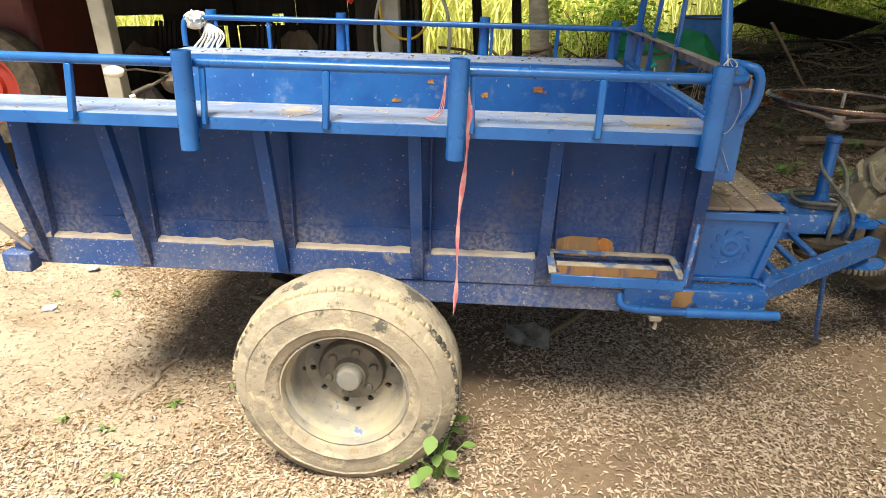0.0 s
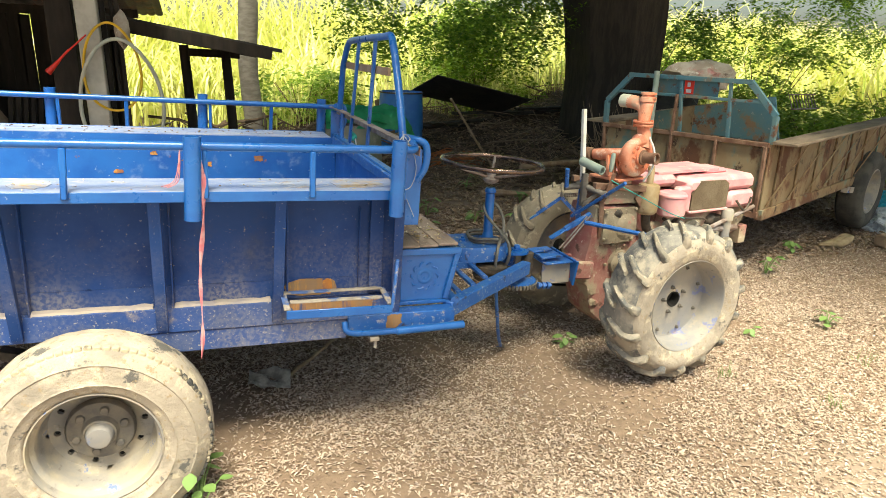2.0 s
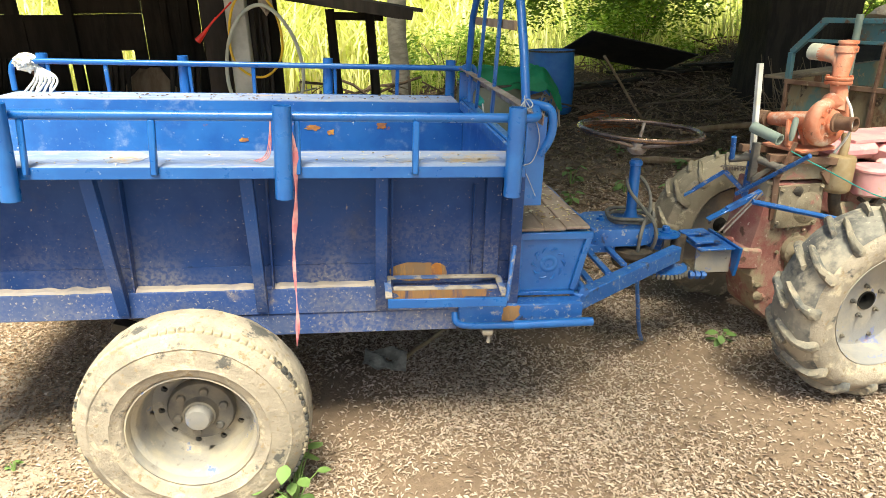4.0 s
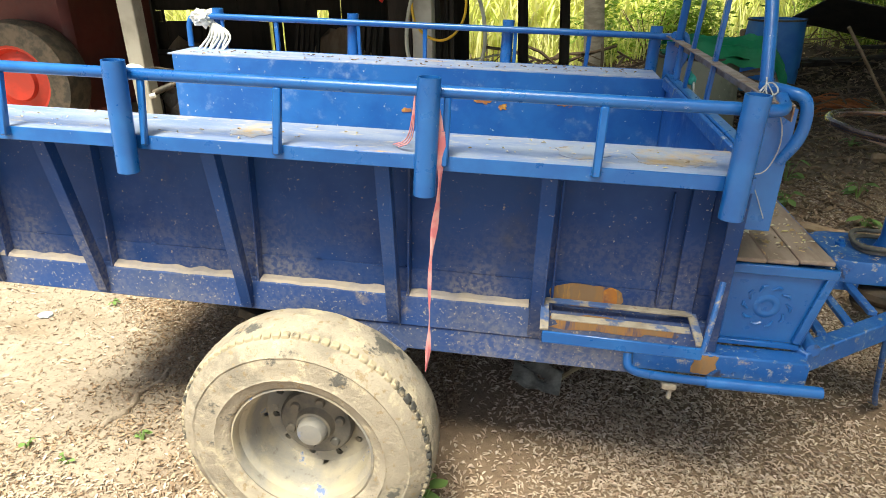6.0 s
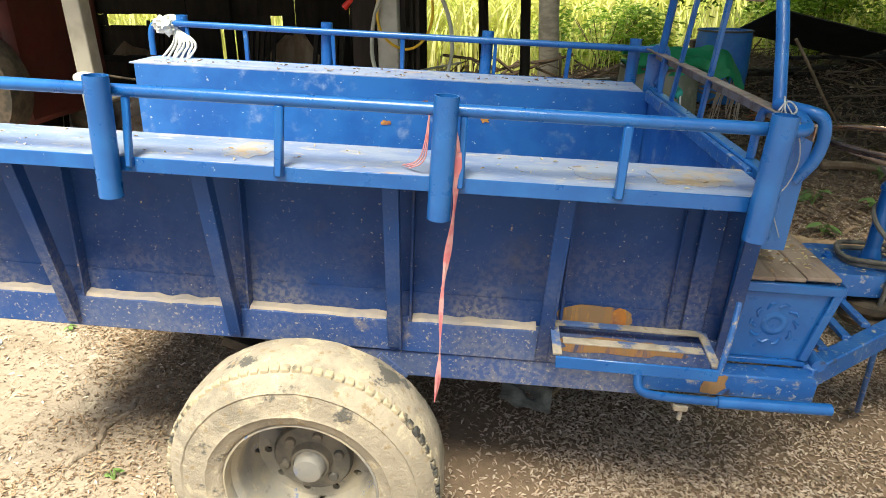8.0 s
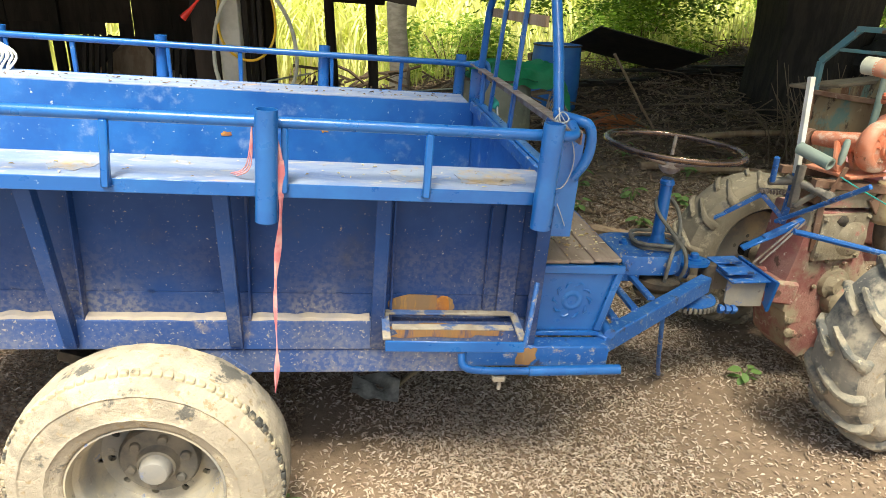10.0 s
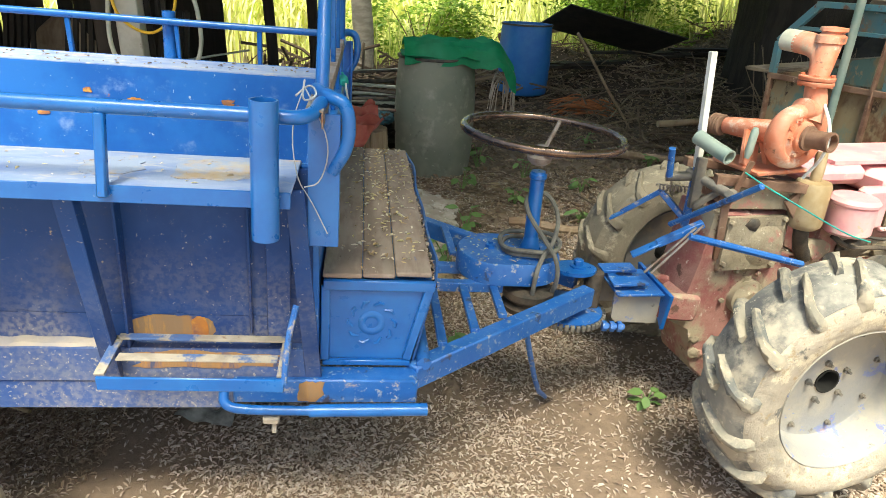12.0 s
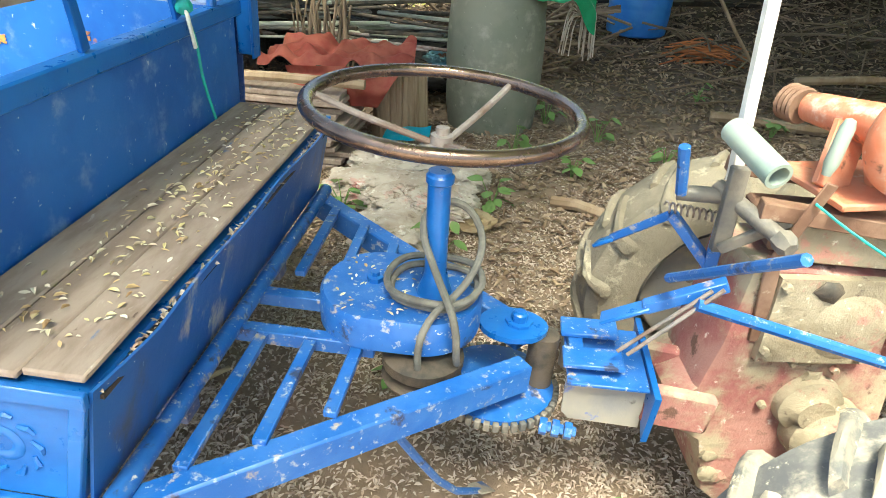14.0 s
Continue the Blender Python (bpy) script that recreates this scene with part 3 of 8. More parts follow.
def spread(lo, hi, near_lo, near_hi, step):
    mid = np.arange(near_lo, near_hi + step, step)
    left = near_lo - np.geomspace(step, near_lo - lo, 26)[::-1]
    right = near_hi + np.geomspace(step, hi - near_hi, 26)
    return np.concatenate([left, mid, right])


gx, gy = spread(-400, 400, -3.5, 8.0, 0.055), spread(-400, 600, 0.2, 11.0, 0.06)
verts = [(float(x), float(y), height(x, y) if -30 < x < 40 and -20 < y < 40 else 0.0) for y in gy for x in gx]
nx = len(gx)
faces = [(j * nx + i, j * nx + i + 1, (j + 1) * nx + i + 1, (j + 1) * nx + i) for j in range(len(gy) - 1) for i in range(nx - 1)]
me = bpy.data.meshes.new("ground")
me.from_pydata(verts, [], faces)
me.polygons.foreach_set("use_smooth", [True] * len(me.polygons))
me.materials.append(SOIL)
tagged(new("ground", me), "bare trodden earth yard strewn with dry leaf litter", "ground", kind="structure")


# ---- the blue farm trailer ----
# written in its own tilted frame: x ahead to the tractor, y away from the near side, z up
TILT_T = pose(-0.034, 0, 0, 0, 2.1, 0)
trailer = root("farm_trailer", (0.0, 2.575, 0.0), "blue painted steel farm trailer hitched to a two-wheel tractor", "farm trailer", turn=TILT_T)
MID = 2.575
NEAR, FAR = 2.03, 3.12          # side sheets
BACK, FRONT = -1.03, 0.93


def mirrored(y, side):
    return y if side < 0 else 2 * MID - y


for side in (-1, 1):
    f = lambda y: mirrored(y, side)
    sheet_mat = BLUE_DUSTY_SHADED if side < 0 else BLUE_WALL
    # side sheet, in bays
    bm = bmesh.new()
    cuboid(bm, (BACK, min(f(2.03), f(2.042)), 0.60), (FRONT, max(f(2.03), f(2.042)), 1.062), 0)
    sheet = part("side_sheet", bm, BLUE_DUSTY_SHADED, trailer, "dusty blue sheet with dried splashes and painted-in shade")
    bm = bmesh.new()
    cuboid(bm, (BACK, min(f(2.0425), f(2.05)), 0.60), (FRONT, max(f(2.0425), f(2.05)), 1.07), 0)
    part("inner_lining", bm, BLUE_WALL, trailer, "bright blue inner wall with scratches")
    # ledge: top plate with a turned down outer lip
    bm = bmesh.new()
    cuboid(bm, (BACK - 0.02, min(f(1.842), f(2.05)), 1.069), (0.905, max(f(1.842), f(2.05)), 1.075), 0.001)
    ledge = part("ledge_top", bm, BLUE_WORN, trailer, "scuffed pale blue ledge plate")
    bm = bmesh.new()
    cuboid(bm, (BACK - 0.02, min(f(1.838), f(1.842)), 1.046), (0.905, max(f(1.838), f(1.842)), 1.0765), 0.001)
    part("ledge_lip", bm, BLUE, trailer)
    # slanting ribs and the uprights behind them
    for x in (-0.985, -0.665, -0.246, 0.155, 0.515):
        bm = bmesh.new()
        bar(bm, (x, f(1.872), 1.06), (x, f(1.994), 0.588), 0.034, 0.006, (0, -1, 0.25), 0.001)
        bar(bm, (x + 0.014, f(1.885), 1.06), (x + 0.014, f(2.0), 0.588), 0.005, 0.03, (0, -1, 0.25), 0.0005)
        part("rib", bm, BLUE_DUSTY_SHADED, trailer)
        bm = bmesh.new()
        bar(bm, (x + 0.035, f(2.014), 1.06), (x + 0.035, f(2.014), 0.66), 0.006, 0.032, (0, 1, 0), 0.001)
        part("upright", bm, BLUE_DUSTY_SHADED, trailer)
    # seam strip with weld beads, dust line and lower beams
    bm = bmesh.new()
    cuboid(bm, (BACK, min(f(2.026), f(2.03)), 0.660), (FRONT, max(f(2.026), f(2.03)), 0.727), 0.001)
    part("lower_strip", bm, BLUE_DUSTY_SHADED, trailer)
    for i in range(17):
        bm = bmesh.new()
        x = BACK + 0.06 + i * 0.117 + 0.02 * math.sin(i * 3)
        lump(bm, (x, f(2.025), 0.729), (0.011, 0.004, 0.003), 0.3, 3, 1, i)
        part("weld_bead", bm, BLUE_DUSTY_SHADED, trailer)
    bm = bmesh.new()
    cuboid(bm, (BACK, min(f(1.998), f(2.03)), 0.575), (FRONT, max(f(1.998), f(2.03)), 0.660), 0.003)
    beam = part("side_beam", bm, BLUE_MUDDY, trailer, "blue side beam splashed with mud")
    for a, b in ((-0.975, -0.69), (-0.63, -0.27), (-0.215, 0.13), (0.185, 0.495)):
        bm = bmesh.new()
        rows = []
        for i in range(41):
            x = a + (b - a) * i / 40
            hgt = 0.006 + 0.005 * noise.noise((x * 25, side, 0))
            out = 2.0 + 0.006 * noise.noise((x * 18, side, 4))
            rows.append([bm.verts.new(p) for p in ((x, f(out), 0.6605), (x, f(out + 0.005), 0.6605 + hgt), (x, f(2.0255), 0.6615 + hgt * 1.4), (x, f(2.0255), 0.6605))])
        for p, q in zip(rows, rows[1:]):
            for j in range(4):
                bm.faces.new((p[j], p[(j + 1) % 4], q[(j + 1) % 4], q[j]))
        bm.faces.new(rows[0])
        bm.faces.new(rows[-1][::-1])
        part("dust_ridge", bm, DUST_LINE, trailer, "pale dried dust along the beam")
    bm = bmesh.new()
    cuboid(bm, (-0.16, min(f(2.004), f(2.034)), 0.500), (0.76, max(f(2.004), f(2.034)), 0.5735), 0.003)
    part("lower_beam", bm, BLUE_MUDDY, trailer)
    bm = bmesh.new()
    bar(bm, (0.105, f(1.992), 0.552), (0.175, f(1.992), 0.492), 0.05, 0.008, (0, 1, 0), 0.001)
    part("axle_gusset", bm, BLUE_MUDDY, trailer)
    # guard rail: long bent tube, posts, stake sockets
    bm = bmesh.new()
    tube(bm, rounded([(BACK - 0.02, f(1.852), 1.08), (BACK - 0.02, f(1.852), 1.205), (BACK + 0.06, f(1.852), 1.207)], 3)
         + [Vector((-0.3, f(1.850), 1.206)), Vector((0.4, f(1.852), 1.205))]
         + rounded([(0.86, f(1.85), 1.205), (0.935, f(1.852), 1.203), (0.950, f(1.945), 1.214)], 3), 0.0125, 12)
    part("guard_rail", bm, BLUE, trailer, "bright blue guard rail tube")
    for x in ((-0.700, -0.059, 0.602) if side < 0 else (-0.66, -0.02, 0.64)):
        bm = bmesh.new()
        bar(bm, (x, f(1.8295), 1.058), (x + 0.003, f(1.848), 1.196), 0.017, 0.017, (0, 1, 0), 0.003)
        lump(bm, (x, f(1.836), 1.060), (0.012, 0.006, 0.005), 0.4, 4, 1, x)
        part("rail_post", bm, BLUE, trailer)
    for x in ((-0.394, 0.267, 0.867) if side < 0 else (-0.93, -0.33, 0.32, 0.90)):
        bm = bmesh.new()
        tip = 0.006 if x < 0.5 else 0.002
        socket(bm, (x - tip, f(1.815), 1.0), (x, f(1.815), 1.238), 0.0235)
        part("stake_socket", bm, BLUE, trailer, "short open blue pipe welded upright")
        if x < 0.6:
            bm = bmesh.new()
            bar(bm, (x + 0.032, f(1.8305), 1.058), (x + 0.032, f(1.85), 1.196), 0.014, 0.014, (0, 1, 0), 0.003)
            part("rail_post", bm, BLUE, trailer)

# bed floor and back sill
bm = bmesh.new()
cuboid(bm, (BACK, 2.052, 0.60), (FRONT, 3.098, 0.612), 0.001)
part("bed_floor", bm, BLUE_DUSTY_SHADED, trailer)
bm = bmesh.new()
cuboid(bm, (BACK - 0.05, 2.0, 0.575), (BACK - 0.002, 3.15, 0.64), 0.004)
part("rear_sill", bm, BLUE_MUDDY, trailer)
bm = bmesh.new()
cuboid(bm, (-1.085, 1.945, 0.565), (-1.0, 1.997, 0.625), 0.004)
part("corner_bracket", bm, BLUE_MUDDY, trailer, "dusty blue corner bracket")
bm = bmesh.new()
bar(bm, (-1.005, 1.975, 0.63), (-1.19, 1.93, 0.84), 0.014, 0.014)
part("tailgate_stay", bm, OLD_IRON, trailer)
for y in (2.33, 2.82):
    bm = bmesh.new()
    bar(bm, (BACK, y, 0.54), (1.16, y, 0.54), 0.05, 0.08)
    part("chassis_rail", bm, BLUE_MUDDY, trailer)

# front wall with a turned edge, corner plates, head frame
bm = bmesh.new()
cuboid(bm, (0.932, 2.0, 0.57), (0.944, 3.15, 1.045), 0.001)
front_wall = part("front_wall", bm, BLUE_WALL, trailer, "bright blue front wall")
bm = bmesh.new()
cuboid(bm, (0.928, 1.99, 1.046), (0.962, 3.16, 1.084), 0.004)
part("front_rail", bm, BLUE, trailer)
bm = bmesh.new()
cuboid(bm, (0.913, 2.052, 1.04), (0.927, 3.098, 1.080), 0.004)
part("front_ledge", bm, BLUE_SCRAPED, trailer)
for side in (-1, 1):
    f = lambda y: mirrored(y, side)
    bm = bmesh.new()
    cuboid(bm, (0.926, min(f(1.938), f(1.945)), 0.935), (0.985, max(f(1.938), f(1.945)), 1.195), 0.001)
    cuboid(bm, (0.978, min(f(1.946), f(1.985)), 0.935), (0.985, max(f(1.946), f(1.985)), 1.195), 0.001)
    part("corner_plate", bm, BLUE, trailer, "flat blue corner plate")
    bm = bmesh.new()
    bar(bm, (0.905, f(1.90), 1.06), (0.935, f(2.0), 0.59), 0.034, 0.007, (0, -1, 0.2), 0.001)
    part("corner_rib", bm, BLUE_DUSTY_SHADED, trailer)
    bm = bmesh.new()
    tube(bm, rounded([(0.935, f(2.02), 1.224), (0.962, f(1.945), 1.226), (0.998, f(1.934), 1.216), (1.002, f(1.934), 1.140), (0.970, f(1.945), 1.085)], 3), 0.0125, 12)
    part("grab_loop", bm, BLUE, trailer, "bent blue tube grab loop")
    bm = bmesh.new()
    tube(bm, rounded([(0.945, f(2.12), 1.085), (0.945, f(2.12), 1.19), (0.955, f(2.10), 1.205), (0.95, f(2.0), 1.205)], 3), 0.010, 10)
    part("grab_loop", bm, BLUE, trailer)
bm = bmesh.new()
cuboid(bm, (0.925, 1.88, 1.208), (0.957, 3.25, 1.2125), 0.001)
cuboid(bm, (0.9535, 1.88, 1.18), (0.957, 3.25, 1.2075), 0.001)
part("angle_iron", bm, OLD_IRON, trailer, "bare rusty angle iron")
bm = bmesh.new()
tube(bm, [Vector((0.945, 2.03, 1.205)), Vector((0.945, 2.10, 1.352)), Vector((0.945, 2.175, 1.478))]
     + rounded([(0.945, 2.225, 1.545), (0.945, 2.245, 1.556), (0.945, 2.31, 1.552)], 1) + [Vector((0.945, 2.575, 1.545))]
     + rounded([(0.945, 2.84, 1.535), (0.945, 2.93, 1.53), (0.945, 3.03, 1.43)], 2) + [Vector((0.945, 3.09, 1.21))], 0.0135, 12)
head = part("head_frame", bm, BLUE, trailer, "bent blue tube head frame")
for y0, y1, b in ((2.53, 2.455, 1.085), (2.855, 2.725, 1.085)):
    bm = bmesh.new()
    bar(bm, (0.945, y0, b), (0.945, y1, 1.537), 0.022, 0.012, (1, 0, 0), 0.002)
    part("head_bar", bm, BLUE, trailer)
bm = bmesh.new()
bar(bm, (0.962, 2.30, 1.427), (0.962, 3.14, 1.424), 0.012, 0.030)
part("cross_lath", bm, BROWN_WOOD, trailer, "grey wooden lath tied across the frame")
for y in (3.02,):
    bm = bmesh.new()
    tube(bm, [(0.945, y, 1.085), (0.945, y, 1.21)], 0.010, 10)
    part("front_post", bm, BLUE, trailer)

# folding step
bm = bmesh.new()
bar(bm, (0.53, 1.868, 0.662), (0.885, 1.868, 0.658), 0.006, 0.030)
step = part("step_frame", bm, BLUE, trailer, "blue folding step")
bm = bmesh.new()
for a, b in (((0.534, 1.875, 0.677), (0.534, 1.998, 0.690)), ((0.880, 1.875, 0.674), (0.880, 1.998, 0.688)),
             ((0.535, 1.992, 0.692), (0.88, 1.992, 0.690))):
    bar(bm, a, b, 0.020, 0.006, (0, 0, 1), 0.001)
part("step_bar", bm, PALE_STEEL, step, "cream worn steel edge")
bm = bmesh.new()
bar(bm, (0.55, 1.930, 0.682), (0.866, 1.930, 0.680), 0.026, 0.004, (0, 0, 1), 0.001)
part("step_bar", bm, PALE_STEEL, step, "cream worn steel edge")
bm = bmesh.new()
stain(bm, (0.632, 2.0257, 0.696), (0.090, 0, 0), (0, 0, 0.031), 1.0, 0.12)
part("rust_patch", bm, RUST_DULL, trailer, "brown rust film on the sheet")
bm = bmesh.new()
stain(bm, (0.691, 2.0240, 0.696), (0.017, 0, 0), (0, 0, 0.029), 3.0, 0.2)
part("rust_patch", bm, RUST_BARE, trailer, "bright orange rust streak on the sheet")
for x, w, sd in ((0.77, 0.085, 5.0), (0.58, 0.05, 8.0), (-0.16, 0.05, 2.0)):
    bm = bmesh.new()
    stain(bm, (x, 1.955, 1.0752), (w, 0, 0), (0, 0.060, 0), sd, 0.3)
    part("ledge_stain", bm, LEDGE_STAIN, trailer, "cream and ochre stain on the ledge" if w == 0.085 else "")
for x, z, w, h, sd in ((-0.05, 0.90, 0.03, 0.012, 1.0), (0.255, 0.955, 0.045, 0.015, 2.0), (0.33, 0.935, 0.022, 0.016, 4.0), (0.56, 0.965, 0.03, 0.018, 6.0), (0.10, 0.985, 0.02, 0.012, 7.0)):
    bm = bmesh.new()
    stain(bm, (x, 3.0995, z), (w * 0.7, 0, 0), (0, 0, h * 0.7), sd, 0.7)
    part("rust_patch", bm, RUST_BARE, trailer, "small rust spot on the inner wall")
bm = bmesh.new()
stain(bm, (0.71, 1.9975, 0.634), (0.155, 0, 0), (0, 0, 0.020), 5.0, 0.5)
part("rust_patch", bm, RUST_DULL, trailer, "brown rust film on the beam")
bm = bmesh.new()
tube(bm, rounded([(0.885, 1.870, 0.662), (0.893, 1.872, 0.76), (0.907, 1.905, 0.822)], 1), 0.0065, 8)
part("step_handle", bm, BLUE_SCRAPED, trailer)
bm = bmesh.new()
bar(bm, (0.80, 2.02, 0.69), (0.80, 2.02, 0.98), 0.006, 0.01, (0, 1, 0))
bar(bm, (0.86, 2.015, 0.67), (0.86, 2.015, 1.05), 0.05, 0.008, (0, 1, 0))
part("hinge_bar", bm, BLUE_DUSTY_SHADED, trailer)
bm = bmesh.new()
tube(bm, rounded([(0.745, 1.975, 0.575), (0.745, 1.955, 0.545), (0.79, 1.948, 0.537), (0.98, 1.945, 0.538)], 2), 0.011, 10)
tube(bm, [(0.93, 1.945, 0.538), (1.19, 1.945, 0.542)], 0.0145, 12)
part("foot_tube", bm, BLUE, trailer, "scraped blue foot tube")
bm = bmesh.new()
cuboid(bm, (0.83, 1.935, 0.508), (0.865, 1.975, 0.524), 0.003)
tube(bm, [(0.853, 1.95, 0.51), (0.853, 1.95, 0.478)], 0.006, 8)
part("tube_clamp", bm, PALE_STEEL, trailer)
bm = bmesh.new()
cuboid(bm, (0.76, 1.985, 0.528), (1.17, 2.045, 0.590), 0.004)
part("front_sill", bm, BLUE_SCRAPED, trailer, "scraped blue front sill")
bm = bmesh.new()
stain(bm, (0.93, 1.9848, 0.560), (0.028, 0, 0), (0, 0, 0.026), 9.0, 0.5)
part("rust_patch", bm, RUST_DULL, trailer, "brown rust film on the sill")

# seat box across the front with a pressed emblem and plank top
bm = bmesh.new()
B0 = [(0.950, 0.608), (1.150, 0.608), (1.195, 0.805), (0.952, 0.805)]
lo = [bm.verts.new((x, 2.045, z)) for x, z in B0]
hi = [bm.verts.new((x, 3.125, z)) for x, z in B0]
bm.faces.new(lo)
bm.faces.new(hi)
for i in range(4):
    bm.faces.new((lo[i], lo[(i + 1) % 4], hi[(i + 1) % 4], hi[i]))
bmesh.ops.bevel(bm, geom=list(bm.edges), offset=0.004, segments=1, affect="EDGES")
seat_box = part("seat_box", bm, BLUE, trailer, "blue sheet steel seat box")
for y in (2.039, 3.131):
    s = -1 if y < MID else 1
    bm = bmesh.new()
    bar(bm, (0.957, y, 0.612), (0.957, y, 0.80), 0.020, 0.010, (0, 1, 0))
    bar(bm, (1.143, y, 0.614), (1.186, y, 0.80), 0.020, 0.010, (0, 1, 0))
    bar(bm, (0.952, y, 0.803), (1.197, y, 0.803), 0.012, 0.024)
    bar(bm, (0.952, y, 0.605), (1.152, y, 0.605), 0.012, 0.014)
    part("box_edging", bm, BLUE, seat_box)
bm = bmesh.new()
em = facing((1.06, 2.0435, 0.705), (0, -1, 0))
lathe(bm, [(0.014, -0.001), (0.019, 0.002), (0.026, 0.002), (0.031, -0.001)], em, 24)
emblem = part("emblem", bm, BLUE, seat_box, "pressed cog-shaped emblem")
for i in range(10):
    bm = bmesh.new()
    a = 2 * math.pi * i / 10
    c = em @ Vector((0.048 * math.cos(a), 0.048 * math.sin(a), -0.0012))
    t = em.to_3x3() @ Vector((-math.sin(a + 0.5), math.cos(a + 0.5), 0))
    tube(bm, [c - t * 0.012, c + (em.to_3x3() @ Vector((math.cos(a), math.sin(a), 0))) * 0.006, c + t * 0.012], [0.003, 0.005, 0.003], 6)
    part("emblem_tooth", bm, BLUE, seat_box)
for i, (a, b, z) in enumerate(((0.950, 1.035, 0.8175), (1.037, 1.108, 0.8165), (1.110, 1.190, 0.8185))):
    bm = bmesh.new()
    cuboid(bm, (a, 2.040 + 0.006 * i, z - 0.001), (b, 3.130 - 0.008 * i, z + 0.011), 0.003)
    part("plank", bm, PLANK, seat_box, "weathered grey plank" if i == 0 else "")
bm = bmesh.new()
rows = []
for i in range(33):
    y = 2.047 + 1.076 * i / 32
    bow = 0.003 * math.sin(i * 0.55) + 0.003 * math.sin(i * 0.21 + 1) - 0.012 * (1 - min(1, i / 4, (32 - i) / 4))
    rows.append([bm.verts.new(p) for p in ((1.206 + bow, y, 0.812), (1.211 + bow, y, 0.812), (1.163, y, 0.606), (1.158, y, 0.606))])
for p, q in zip(rows, rows[1:]):
    for j in range(4):
        bm.faces.new((p[j], p[(j + 1) % 4], q[(j + 1) % 4], q[j]))
bm.faces.new(rows[0])
bm.faces.new(rows[-1][::-1])
part("front_sheet", bm, SEAT_SHEET, seat_box, "rubbed and grimy blue front sheet")
# dark strip laid into the gap in place of its shade
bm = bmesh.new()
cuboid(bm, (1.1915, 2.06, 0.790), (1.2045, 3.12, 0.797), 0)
part("gap_filler", bm, DARK_WOOD, seat_box, "dark strip standing in for the shade behind the front sheet")

# drawbar: two raked beams, tread bars and centre bars
for side in (-1, 1):
    f = lambda y: mirrored(y, side)
    bm = bmesh.new()
    bar(bm, (1.155, f(2.035), 0.570), (1.750, f(2.515), 0.548), 0.045, 0.062, (0, 0, 1), 0.004)
    part("drawbar_beam", bm, BLUE_SCRAPED, trailer, "raked blue drawbar beam scraped to grey")
bm = bmesh.new()
tube(bm, [(1.185, 2.03, 0.605), (1.185, 3.12, 0.605)], 0.017, 12)
part("cross_tube", bm, BLUE_SCRAPED, trailer)
for y in (2.60, 2.475):
    bm = bmesh.new()
    bar(bm, (1.19, y, 0.592), (1.46, y, 0.592), 0.03, 0.03)
    part("centre_bar", bm, BLUE_SCRAPED, trailer)
for x, y in ((1.245, 2.13), (1.338, 2.20), (1.428, 2.28)):
    for side in (-1, 1):
        f = lambda v: mirrored(v, side)
        bm = bmesh.new()
        bar(bm, (x, f(2.46), 0.597), (x - 0.004, f(y), 0.597), 0.024, 0.014)
        part("tread_bar", bm, BLUE_SCRAPED, trailer)
# steering gear: rounded cover, column and wheel
bm = bmesh.new()
ring = []
for i in range(40):
    a = 2 * math.pi * i / 40
    cx = 1.485 + (0.052 if math.cos(a) > 0 else -0.040)
    ring.append((cx + 0.115 * math.cos(a), MID + 0.002 + 0.128 * math.sin(a)))
rows = []
for z, k in ((0.606, 1.0), (0.666, 1.0), (0.674, 0.965)):
    rows.append([bm.verts.new((1.50 + (x - 1.50) * k, MID + (y - MID) * k, z)) for x, y in ring])
for a, b in zip(rows, rows[1:]):
    for j in range(40):
        bm.faces.new((a[j], a[(j + 1) % 40], b[(j + 1) % 40], b[j]))
bm.faces.new(rows[0][::-1])
bm.faces.new(rows[-1])
cover = part("gear_cover", bm, BLUE_SCRAPED, trailer, "rounded blue steering gear cover")
bm = bmesh.new()
lathe(bm, [(0.0, 0), (0.017, 0), (0.017, 0.010), (0.009, 0.012), (0.009, 0.020), (0, 0.020)], Matrix.Translation((1.435, 2.585, 0.674)), 6)
part("nut", bm, BLUE, cover)
bm = bmesh.new()
tube(bm, [(1.556, 2.57, 0.674), (1.549, 2.57, 0.93)], 0.0215, 16)
lathe(bm, [(0.034, 0), (0.034, 0.008), (0.026, 0.03), (0.0215, 0.05)], Matrix.Translation((1.556, 2.57, 0.674)), 16)
lathe(bm, [(0.0215, 0), (0.026, 0.004), (0.026, 0.016), (0.0215, 0.02)], Matrix.Translation((1.550, 2.57, 0.905)), 16)
column = part("steering_column", bm, BLUE, trailer)
SWC = Vector((1.548, 2.572, 1.045))
SWM = pose(*SWC, 0, 1.0, 0)
bm = bmesh.new()
R = 0.232
tube(bm, [SWM @ Vector((R * math.cos(2 * math.pi * i / 56), R * math.sin(2 * math.pi * i / 56), 0)) for i in range(56)], 0.0125, 12, True)
wheel = part("steering_wheel", bm, WHEEL_BRONZE, trailer, "bronze brown three-spoke steering wheel")
for a in (62, 182, 302):
    bm = bmesh.new()
    d = Vector((math.cos(radians(a)), math.sin(radians(a)), 0))
    tube(bm, rounded([SWM @ (d * R), SWM @ (d * 0.15 + Vector((0, 0, -0.03))), SWM @ (d * 0.02 + Vector((0, 0, -0.065)))], 2), 0.0065, 8)
    part("spoke", bm, OLD_IRON, wheel)
bm = bmesh.new()
